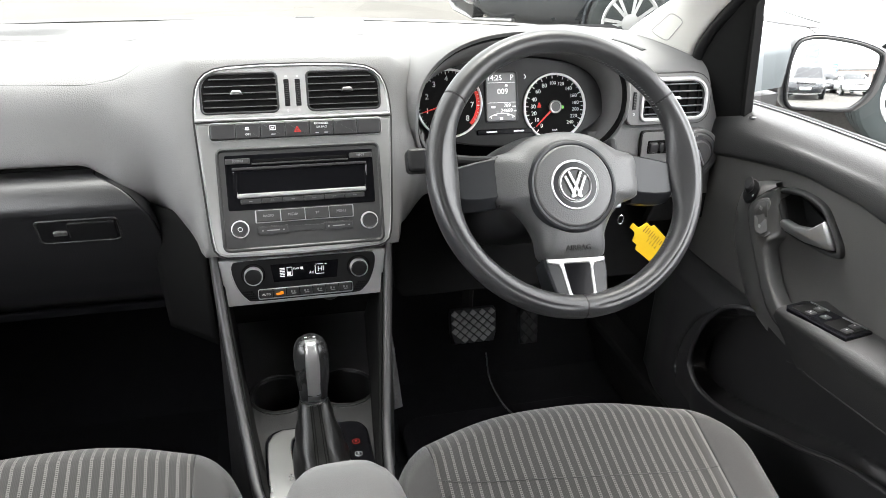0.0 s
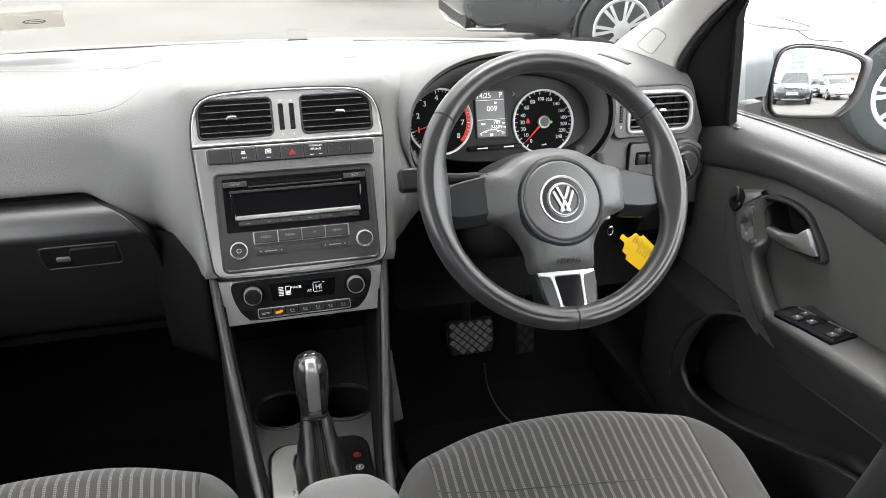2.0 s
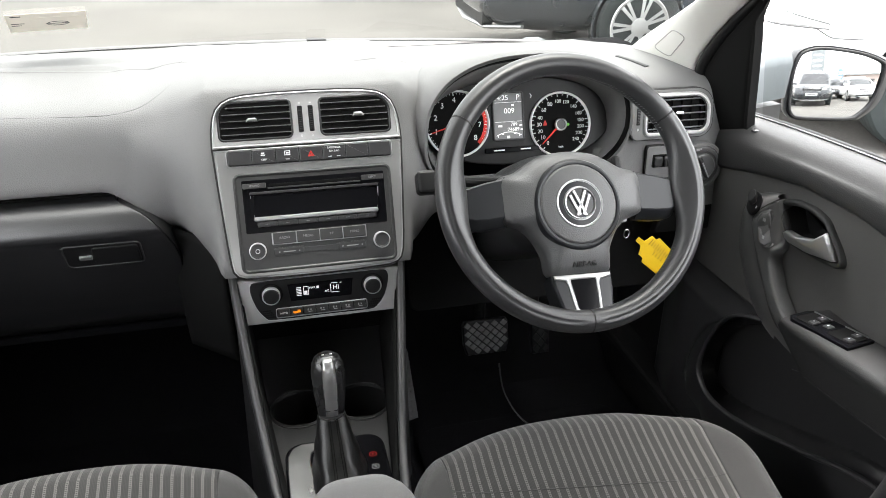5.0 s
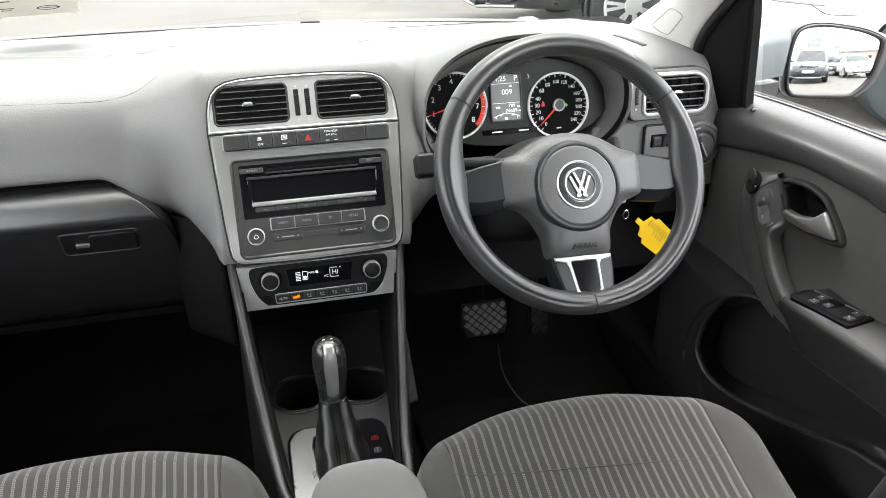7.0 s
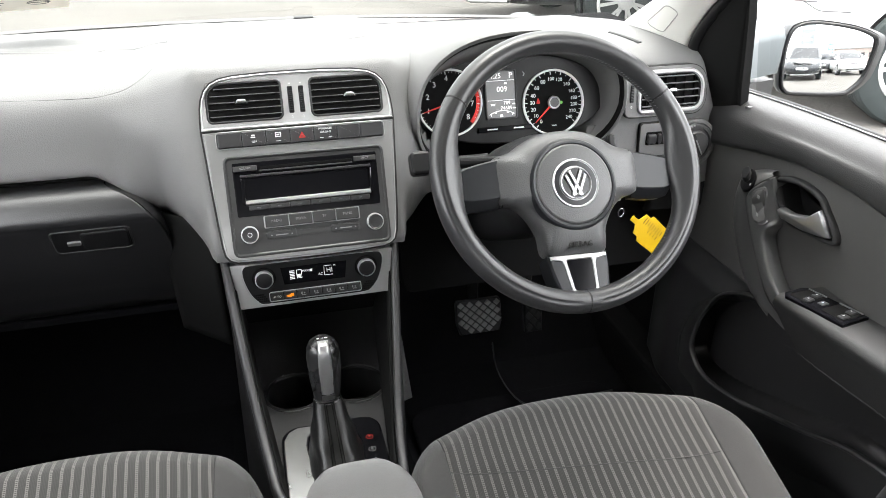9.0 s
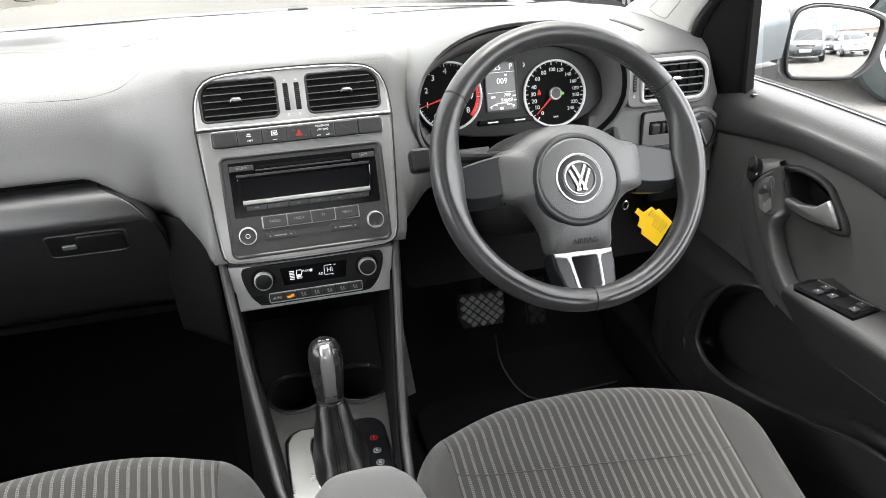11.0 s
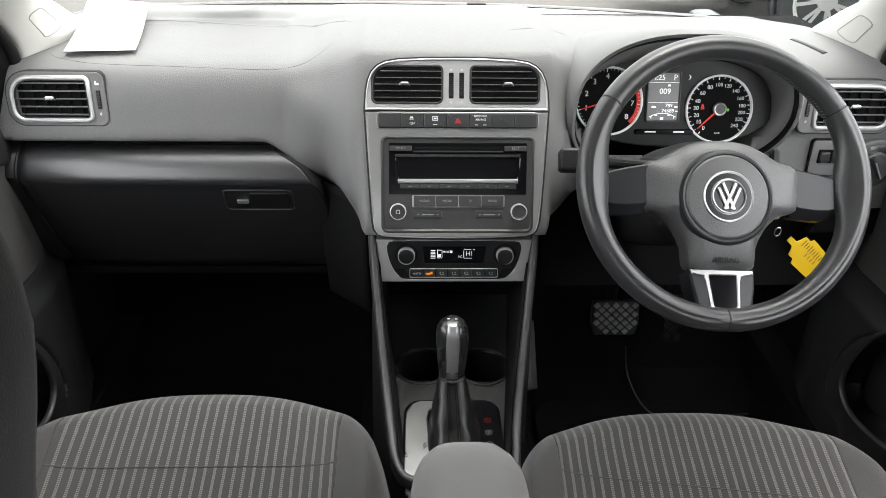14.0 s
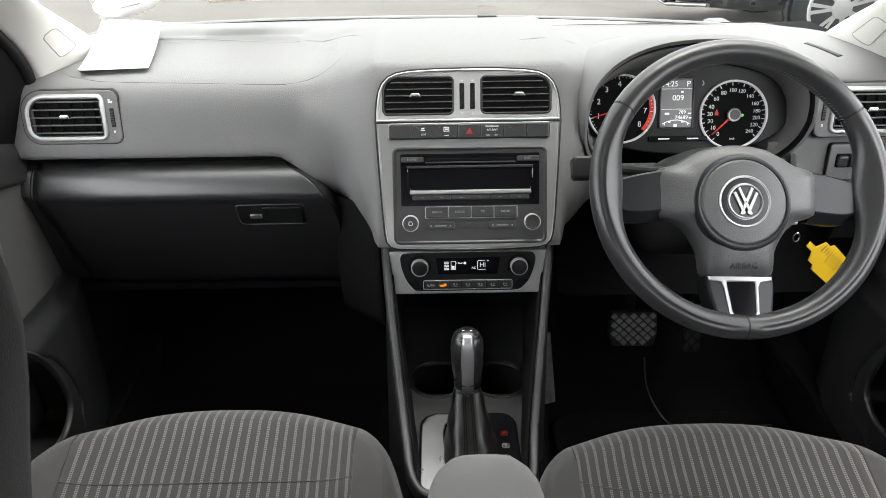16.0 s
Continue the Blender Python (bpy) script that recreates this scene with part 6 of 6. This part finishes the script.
# ---- pillars, roof, glass ----
def pillar(sx):
    P = thing("windscreen_pillar", (sx * .64, .25, .96), "pale grey windscreen pillar trim", "pillar", "windscreen pillars", "structure")
    inner_e = smooth_path([(.640, .40, .940), (.622, .325, .990), (.618, .235, 1.040), (.612, .13, 1.092), (.595, -.03, 1.175), (.57, -.20, 1.275), (.555, -.30, 1.33)], 6)
    outer_e = smooth_path([(.672, .20, .905), (.657, .155, .962), (.654, .140, 1.005), (.660, .100, 1.062), (.668, .030, 1.125), (.650, -.16, 1.225), (.63, -.30, 1.30)], 6)

    def skin(i, t):
        a, b = inner_e[int(i)], outer_e[int(i)]
        p = a + (b - a) * t
        q = p + Vector((-.014, -.010, .004)) * math.sin(math.pi * t) ** .8
        return Vector((sx * q.x, q.y, q.z))

    thicken(part("trim", surface(skin, range(len(inner_e)), steps(0, 1, 10)), TRIM, P, smooth=70), .004, 0)
    def between(k, t):
        lo = skin(int(k), t)
        return lo + (skin(int(k) + 1, t) - lo) * (k - int(k)) + Vector((-sx * .0016, -.0016, 0))

    ring = [between(9.5 + 5.0 * v, u) for u, v in rrect(.30, .62, 0, 1, .12)]
    part("cover_seam", sweep(ring, round_section(.0010, .0010, 6), closed=True), PALESEAM, P, "outline of the airbag cover cap")
    seal = [Vector((sx * (q.x + .008), q.y - .006, q.z)) for q in outer_e]
    part("door_seal", sweep(seal, round_section(.009, .011, 10), up=(sx, 0, 0)), BLACK, P, "black door seal", smooth=60)
    guide = smooth_path([(.712, .052, .880), (.702, .050, .925), (.694, .048, .99), (.686, .045, 1.05), (.678, .040, 1.10), (.655, -.02, 1.16)], 7)
    guide = guide + [guide[-1]] * 8

    def corner(i, t):
        a = outer_e[int(i)] + Vector((.012, -.004, 0))
        b = guide[min(int(i), len(guide) - 1)]
        q = a + (b - a) * t + Vector((-.006, 0, .0)) * math.sin(math.pi * t)
        return Vector((sx * q.x, q.y, q.z))

    thicken(part("corner_panel", surface(corner, range(0, 30), steps(0, 1, 8)), MATT, P, "black mirror corner panel", smooth=70), .006, 0)
    part("window_guide", sweep([Vector((sx * (q.x + .003), q.y, q.z)) for q in guide[:36]], [(-.007, -.007), (.007, -.007), (.007, .007), (-.007, .007)], up=(0, 1, 0)), MATT, P, "black window guide")
    return P


pillar(1)
pillar(-1)
thicken(solo("ceiling", surface(lambda x, y: (x, y, 1.40 - .10 * (abs(x) / .62) ** 4 - .05 * ease(-.2, -.02, y) - .04 * ease(-1.3, -1.8, y)), steps(-.62, .62, 16), steps(-1.9, -.10, 20)), ROOF,
             "pale cloth headlining of the roof", "ceiling", "structure"), .02, 1)
for sx in (-1, 1):
    rw = "right" if sx > 0 else "left"
    # unseen; the left wall is added across its rear window to block light
    solo("wall_" + rw, box(min(sx * .74, sx * .80), max(sx * .74, sx * .80), -1.95, -1.05, .25, .93 if sx > 0 else 1.32, .01, box(min(sx * .64, sx * .72), max(sx * .64, sx * .72), -1.95, -1.70, .95, 1.34, .01)), DOOR, "charcoal rear side wall, left one closed over the window to block light", "wall", "structure")
    solo("trim_" + rw, sweep([(sx * .745, -1.02, .93), (sx * .70, -1.03, 1.15), (sx * .63, -1.06, 1.35)], [(-.05, -.02), (.05, -.02), (.05, .02), (-.05, .02)], up=(sx, 0, 0)), TRIM, "pale centre pillar trim", "pillar", "structure")
    solo("sill_" + rw, box(min(sx * .66, sx * .78), max(sx * .66, sx * .78), -1.1, .45, .20, .34, .01), BLACK, "black door sill", "sill", "structure")
    def side_pane(y, t):
        lo = Vector((sx * .735, y, .90 - .052 * y))
        hi = Vector((sx * pchip([-1.0, -.25, .05], [.640, .665, .705], y), y, pchip([-1.0, -.25, .05], [1.33, 1.28, 1.08], y)))
        return lo + (hi - lo) * t
    pane = surface(side_pane, steps(-1.0, .05, 10), steps(0, 1, 4))
    g = solo("window_" + rw, pane, GLASS, "clear door window", "window", "structure")
    g.visible_shadow = False
for sx in (-1, 1):
    solo("kick_panel_" + ("right" if sx > 0 else "left"), box(min(sx * .725, sx * .79), max(sx * .725, sx * .79), .02, .66, .20, .90, .01), BLACK, "black kick panel beside the foot well", "wall", "structure")
    solo("wing_" + ("right" if sx > 0 else "left"), box(min(sx * .74, sx * .82), max(sx * .74, sx * .82), .24, 1.3, .35, .84, .02), BODY, "silver-blue front wing", "car body", "structure")
# unseen wall, raised over part of the back window to dim the cabin
solo("wall_rear", box(-.76, .76, -1.98, -1.92, .25, 1.24, .01), DOOR, "charcoal rear panel raised over the back window to cut light", "wall", "structure")


def screen_point(x, t):
    b = Vector((x, pchip([-.74, -.5, 0, .5, .74], [.44, .585, .635, .585, .44], x), pchip([-.74, 0, .74], [.955, .972, .955], x)))
    e = Vector((x * .82, -.10 - .05 * (x / .7) ** 2, 1.375 - .04 * (x / .7) ** 2))
    return b + (e - b) * t


solo("windscreen", surface(screen_point, steps(-.72, .72, 24), steps(0, 1, 12)), SCREEN, "clear windscreen", "window", "structure", smooth=80)


def on_screen(x, t, out=0.0):
    n = (screen_point(x + .01, t) - screen_point(x - .01, t)).cross(screen_point(x, t + .01) - screen_point(x, t - .01)).normalized()
    if n.y > 0:
        n = -n
    return screen_point(x, t) + n * out, n


# round white licence disc on the glass, and the pale card sticker
def stuck(name, label, cat, x, t, fill, turn=0):
    o, n = on_screen(x, t, .004)
    v = (screen_point(x, t + .02) - screen_point(x, t - .02)).normalized()
    m = axes(o, v, n)
    th = thing(name, o, label, cat)
    fill(th, m @ pose(0, 0, 0, 0, 0, turn))


def disc_fill(th, m):
    part("disc", lathe([(.056, 0), (.056, .0015), (.054, .002), (.0006, .002)], 48), PAPER, th, m=m)
    part("print", bars([(0, -.012, .035, .004)], .0021), SIGNGREY, th, m=m)


def card_fill(th, m):
    part("film", slab(rrect(-.075, .045, -.040, .036, .002), 0, .0008, .0002), CARD, th, m=m)
    part("panel", slab(rrect(-.040, .043, -.037, .020, .001), .0006, .0012, .0002), CARD, th, m=m)
    part("print", frame_ring(oval(0, -.008, .017, .0092, 32), oval(0, -.008, .0155, .0076, 32), .001, .0016, .0002), INK, th, m=m)
    for row in ((0, -.008, .036, .0018), (-.06, -.002, .020, .0018), (-.062, -.010, .015, .0018), (-.06, .028, .015, .003)):
        part("print_bar", bars([row], .0012), INK, th, m=m)


stuck("licence_disc", "round white licence disc on the windscreen", "sticker", -.605, .262, disc_fill)
stuck("windscreen_sticker", "pale beige card sticker with fine print on the windscreen", "sticker", -.398, .250, card_fill, -5)
# paper on the dash
PC = [Vector((-.590, .152, .9915)), Vector((-.487, .163, .9915)), Vector((-.640, .392, 1.020)), Vector((-.527, .370, 1.020))]
pp = surface(lambda a, b: (PC[0] * (1 - a) + PC[1] * a) * (1 - b) + (PC[2] * (1 - a) + PC[3] * a) * b + Vector((0, 0, .003 * math.sin(3 * a) * b - .006 * math.sin(math.pi * b))), steps(0, 1, 8), steps(0, 1, 12))
thicken(solo("sheet_of_paper", pp, PAPER, "white sheet of paper lying on the dashboard", "paper"), .0012, 0)

# ---- driver's door mirror ----
mir_c = Vector((.985, .205, .930))
eye0, aim = Vector((-.064, -.99, 1.268)), Vector((.100, -1.0, .0)).normalized()
mn = (aim - (mir_c - eye0).normalized()).normalized()
MM = axes(mir_c, Vector((0, 0, 1)) - mn * mn.z, mn)
dm = thing("door_mirror", mir_c + Vector((0, .03, -.08)), "silver-blue door mirror with a bright mirror glass", "door mirror")
mo = [(-.073, -.040), (-.066, -.056), (-.048, -.062), (.04, -.062), (.062, -.054), (.082, -.030), (.092, .010), (.094, .036), (.085, .047), (.045, .060), (-.02, .068), (-.055, .064), (-.070, .050), (-.076, .010)]
mos = [(q.x * .95, q.y * .96) for q in smooth_path([(a, b, 0) for a, b in mo], 4, closed=True)]
part("glass", stack_rings([[(u * k, v * k, -((u * k) ** 2 + (v * k) ** 2) / 2.4) for u, v in mos] for k in steps(1, .04, 14)]), MIRROR, dm, "slightly domed mirror glass", m=MM, smooth=80)
part("rim", frame_ring(inset(ccw(mos), -.005), inset(ccw(mos), .0005), -.02, .003, .0015), BLACK, dm, "dark mirror rim", m=MM)
mos = ccw(mos)
back = [[(u, v, -.006) for u, v in inset(mos, -.0048)], [(u, v, -.002) for u, v in inset(mos, -.007)], [(u * 1.19 + .004 if u > 0 else u * 1.13, v * 1.10, -.010) for u, v in mos], [(u * 1.23 + .004 if u > 0 else u * 1.02, v * 1.12, -.045) for u, v in mos], [(u * .92 + .01, v * .92, -.07) for u, v in mos], [(u * .6 + .02, v * .6, -.095) for u, v in mos]]
part("housing", stack_rings(back), SHELL, dm, "dark grey mirror housing", m=MM, smooth=70)
part("arm", sweep([(.745, .205, .940), (.80, .215, .943), (.880, .235, .946)], [(-.03, -.034), (.03, -.034), (.035, .03), (.030, .046), (.015, .056), (-.03, .056)], up=(0, 0, 1)), BODY, dm, "silver-blue mirror arm", smooth=60)
part("arm_base", sweep([(.745, .212, .880), (.80, .222, .880), (.885, .245, .880)], [(-.03, -.024), (.03, -.024), (.03, .018), (-.03, .018)], up=(0, 0, 1)), SHELL, dm, "black mirror foot", smooth=60)
# outer door skin and bonnet under the glass
flank = solo("door_skin", surface(lambda y, t: (.79 + .03 * math.sin(t * 3) - .05 * ease(-1.6, -2.6, y), y, .895 + .03 * ease(-.6, -2.2, y) - .55 * t), steps(-2.6, .6, 24), steps(0, 1, 8)), BODY, "silver-blue outer door skin", "car body", "structure")
part("outer_grip", sweep(smooth_path([(.800, -.86, .815), (.840, -.83, .818), (.846, -.75, .820), (.840, -.68, .820), (.800, -.65, .818)], 5), round_section(.010, .014, 8)), BODY, flank, "silver-blue pull grip", smooth=60)
part("panel_gap", sweep([(.79 + .03 * math.sin(t * 3) + .001, -1.02, .90 - .55 * t) for t in steps(0, 1, 8)], round_section(.003, .003, 6)), SEAM, flank)
thicken(solo("bonnet", surface(lambda x, y: (x, y, .85 - .10 * ease(.7, 1.4, y) - .06 * (abs(x) / .75) ** 3), steps(-.74, .74, 14), steps(.68, 1.45, 14)), BODY, "silver-blue bonnet ahead of the windscreen", "car body", "structure"), .01, 0)

# ---- cars outside ----
def wheel_on(car, x, y, sx, r=.33, spokes=7, rim=1.0):
    """Road wheel: grooved tyre with round shoulders, dished rim, paired spokes."""
    tread = [(r * rim * .66, .0), (r * rim * .70, .006), (r * .86, .012), (r * .94, .006), (r * .985, -.012), (r, -.032)]
    for d in (-.062, -.108, -.154):
        tread += [(r, d), (r - .008, d - .002), (r - .008, d - .010), (r, d - .012)]
    tread += [(r, -.188), (r * .97, -.21), (r * .8, -.22)]
    w = part("wheel", stack_rings([[(x + sx * d, y + q * math.cos(2 * math.pi * k / 48), r + q * math.sin(2 * math.pi * k / 48)) for k in range(48)] for q, d in tread]), TYRE, car, "black tyre", m=None)
    part("rim", stack_rings([[(x + sx * d, y + q * math.cos(2 * math.pi * k / 36), r + q * math.sin(2 * math.pi * k / 36)) for k in range(36)] for q, d in ((r * rim * .70, .004), (r * rim * .67, .012), (r * rim * .62, .004), (r * rim * .60, -.06))], cap=(False, False)), ALLOY, w)
    part("dish", stack_rings([[(x + sx * d, y + q * math.cos(2 * math.pi * k / 30), r + q * math.sin(2 * math.pi * k / 30)) for k in range(30)] for q, d in ((r * rim * .62, -.055), (.01, -.06))]), BLACK, w)
    for i in range(spokes):
        a = 2 * math.pi * i / spokes
        for da in (-.13, .13):
            c0, c1 = a + da * .7, a + da
            q = [(r * .14, c0 - .20), (r * rim * .64, c1 - .060), (r * rim * .64, c1 + .060), (r * .14, c0 + .20)]
            part("spoke", stack_rings([[(x + sx * d, y + rr * math.cos(t), r + rr * math.sin(t)) for rr, t in q] for d in (-.03, .004)]), ALLOY, w)
    part("hub_cap", stack_rings([[(x + sx * d, y + q * math.cos(2 * math.pi * k / 20), r + q * math.sin(2 * math.pi * k / 20)) for k in range(20)] for q, d in ((r * .22, -.02), (r * .20, .008), (r * .08, .012))]), ALLOY, w)


def parked_car(label, m, paint, length=4.4, width=1.8, height=1.55, nose=.92, group="parked cars", spokes=7, axle=.88, belt=.96, rim=1.0, lamp=.16):
    """Car that points along +y with its middle at the frame's origin."""
    car = thing("parked_car", (0, 0, 0), label, "car", group)
    L, W = length / 2, width / 2
    st = [(-L, .62, .50, .78), (-L + .08, .80, .34, .98), (-L + .5, .97, .26, 1.02), (-.6, 1.0, .24, .98), (.5, 1.0, .24, .96), (L - 1.1, .99, .24, .95), (L - .55, .95, .25, nose), (L - .22, .86, .28, nose - .10), (L - .05, .72, .34, nose - .22), (L, .62, .42, nose - .36)]
    up = belt - .96
    ys = [q[0] for q in st]
    cols = [[q[1] for q in st], [q[2] for q in st], [q[3] + (up if q[0] < L - .6 else 0) for q in st]]

    def side_at(y, z, s, out=0.0):
        """Point of the body's flank at a height."""
        k, z0, z1 = (pchip(ys, c, y) for c in cols)
        h = max(-.99, min(.99, (z - (z0 + z1) / 2) / ((z1 - z0) / 2)))
        return Vector((s * (W * k * math.cos(math.asin(h * h)) ** .42 + out), y, z))

    rings = []
    for y in steps(-L, L - .6, 20) + steps(L - .56, L, 14):
        k, z0, z1 = (pchip(ys, c, y) for c in cols)
        ring = []
        for j in range(36):
            t = 2 * math.pi * j / 36
            c, s = math.cos(t), math.sin(t)
            ring.append((W * k * math.copysign(abs(c) ** .42, c), y, (z0 + z1) / 2 + (z1 - z0) / 2 * math.copysign(abs(s) ** .5, s)))
        rings.append(ring)
    part("body", stack_rings(rings), paint, car, smooth=50)
    cab = []
    for z, y0, y1, k in ((.93 + up, -L + .25, L - 1.05, .93), (1.15 + up, -L + .38, L - 1.42, .88), (height - .12, -L + .62, L - 1.85, .79), (height, -L + .95, L - 2.15, .66)):
        w = W * k
        cab.append([((w) * math.copysign(abs(math.cos(t)) ** .35, math.cos(t)), (y0 + y1) / 2 + (y1 - y0) / 2 * math.copysign(abs(math.sin(t)) ** .45, math.sin(t)), z) for t in [2 * math.pi * j / 36 for j in range(36)]])
    part("windows", stack_rings(cab), CARGLASS, car, "dark tinted glass", smooth=50)
    part("roof", stack_rings([[(x, y, z + .012) for x, y, z in cab[2]], [(x, y, z + .014) for x, y, z in cab[3]]]), paint, car, smooth=50)
    for s in (-1, 1):
        for yy in (-L + .85, L - axle):
            wheel_on(car, s * (W + .012), yy, s, spokes=spokes, rim=rim)
            well = [(yy + .348 * math.cos(t), .33 + .348 * math.sin(t)) for t in steps(-.28, math.pi + .28, 28)]
            part("wheel_well", stack_rings([[(s * x, y, z) for y, z in well] for x in (W - .05, W - .006)]), VOID, car, "dark wheel well")
            part("arch", sweep([(s * (W - .012), yy + (y - yy) * 1.02, .33 + (z - .33) * 1.02) for y, z in well], round_section(.012, .012, 8), up=(s, 0, 0)), paint, car)
        zl = nose - lamp
        part("headlight", surface(lambda a, b: side_at(L - .43 + .35 * a, zl - .02 + .035 * a + (.012 + .030 * a) * b, s, .004), steps(0, 1, 10), steps(-1, 1, 6)), LAMP, car, "clear headlight", smooth=60)
        part("headlight_edge", sweep([side_at(L - .43 + .35 * a, zl - .02 + .035 * a + (.012 + .030 * a) * b, s, .004) for a, b in [(k / 10, 1) for k in range(11)] + [(1 - k / 10, -1) for k in range(11)]], round_section(.004, .004, 6), closed=True), GAP, car)
        part("bonnet_gap", sweep([side_at(y, min(nose - .02 - .04 * ease(L - .6, L - .2, y), nose + up), s, .001) for y in steps(L - 1.1, L - .12, 20)], round_section(.0035, .0035, 6)), GAP, car)
        part("bumper_gap", sweep([side_at(y, zl - .075 + .05 * ease(L - .46, L - .34, y) + .05 * ease(L - .16, L - .08, y), s, .001) for y in steps(L - axle + .385, L - .07, 24)], round_section(.0035, .0035, 6)), GAP, car)
        part("pillar", sweep([(s * W * .905, L - 1.12, .95 + up), (s * W * .86, L - 1.47, 1.17 + up), (s * W * .77, L - 1.9, height - .11)], round_section(.035, .025, 8)), paint, car)
        part("pillar", sweep([(s * W * .93, -.15, .95 + up), (s * W * .885, -.2, 1.17 + up), (s * W * .79, -.3, height - .11)], round_section(.035, .02, 8)), BLACK, car)
        part("wing_mirror", sweep([(s * (W * .9), L - 1.35, 1.0 + up), (s * (W + .08), L - 1.36, 1.03 + up), (s * (W + .17), L - 1.38, 1.03 + up)], [(-.06, -.06), (.06, -.06), (.06, .06), (-.06, .06)]), paint, car)
    part("grille", slab(rrect(-W * .46, W * .46, nose - .34, nose - .19, .03), L - .10, L - .03, .01), BLACK, car, "black grille", m=Matrix(((1, 0, 0, 0), (0, 0, 1, 0), (0, 1, 0, 0), (0, 0, 0, 1))))
    for i in range(3):
        part("grille_bar", box(-W * .44, W * .44, L - .045, L - .012, nose - .32 + i * .045, nose - .308 + i * .045), CHROME, car)
    part("bumper_intake", slab(rrect(-W * .62, W * .62, .30, .46, .05), L - .10, L - .02, .01), BLACK, car, "black lower intake", m=Matrix(((1, 0, 0, 0), (0, 0, 1, 0), (0, 1, 0, 0), (0, 0, 0, 1))))
    part("number_plate", box(-.26, .26, L - .02, L + .012, .50, .61, .004), WHITE, car, "white number plate")
    part("plate_bar", box(-.20, .20, L + .012, L + .014, .535, .575), INK, car)
    part("bumper_strip", sweep([(-W * .86, L - .27, .33), (-W * .6, L - .05, .30), (0, L + .0, .29), (W * .6, L - .05, .30), (W * .86, L - .27, .33)], round_section(.025, .015, 8)), SILVER, car, "bright bumper strip")
    car.matrix_basis = m
    return car


parked_car("dark blue parked car with silver multi-spoke wheels", pose(3.98, 5.02, 0, 0, 0, 86), PAINT_DARK, 4.7, 1.82, 1.5, spokes=7, axle=1.12)
parked_car("black parked car further across the yard", pose(2.9, 9.6, 0, 0, 0, 80), PAINT_DARK, 4.4, 1.8, 1.5)
parked_car("white car parked alongside, its nose towards the lane", pose(4.623, 2.472, 0, 0, 0, 68), PAINT_WHITE, 4.2, 1.76, 1.48, nose=.78, belt=.94, axle=.98, rim=.92, lamp=.13)

# cars and signs that the door mirror shows
parked_car("dark grey sport utility car seen in the door mirror", pose(1.30, -12.4, 0, 0, 0, 3), PAINT_DARK, 4.5, 1.85, 1.66, nose=1.0)
parked_car("dark car behind it in the row", pose(2.75, -18.5, 0, 0, 0, 2), PAINT_DARK, 4.4, 1.8, 1.5)
parked_car("white saloon car parked across the lane", pose(4.20, -15.8, 0, 0, 0, -6), PAINT_WHITE, 4.5, 1.8, 1.45)


def board(label, x, y, z0, z1, w, mat, rows):
    b = thing("sign_board", (x, y, 0), label, "sign")
    part("panel", box(x - w / 2, x + w / 2, y - .08, y + .08, z0, z1, .02), mat, b)
    for s in (-.35, .35):
        part("post", box(x + s * w - .05, x + s * w + .05, y - .05, y + .05, 0, z0 + .1, .01), SIGNGREY, b)
    for i in range(rows):
        z = z1 - (z1 - z0) * (i + 1) / (rows + 1)
        part("text_bar", box(x - w * .32, x + w * .32, y + .08, y + .09, z - .12, z + .12), WHITE, b)
    return b


board("tall grey dealer sign board with pale bars", 1.95, -34.0, 2.2, 6.0, 2.0, SIGNGREY, 4)
board("tall blue sign board with pale bars", 6.5, -43.0, .6, 3.8, 1.0, SIGNBLUE, 6)
hall = thing("far_building", (23, -83, 0), "low pinkish far building with a flat roof", "building")
part("wall", box(13, 35, -86, -80, 0, 4.2, .05), BRICKRED, hall)
part("roof", box(12.6, 35.4, -86.4, -79.6, 4.2, 4.6, .03), SIGNGREY, hall)
for i in range(6):
    w = part("window", box(14.5 + i * 3.4, 16.5 + i * 3.4, -80.0, -79.94, 1.2, 2.8, .01), CARGLASS, hall)
    part("sill", box(14.4 + i * 3.4, 16.6 + i * 3.4, -80.0, -79.85, 1.1, 1.2, .01), WHITE, w)
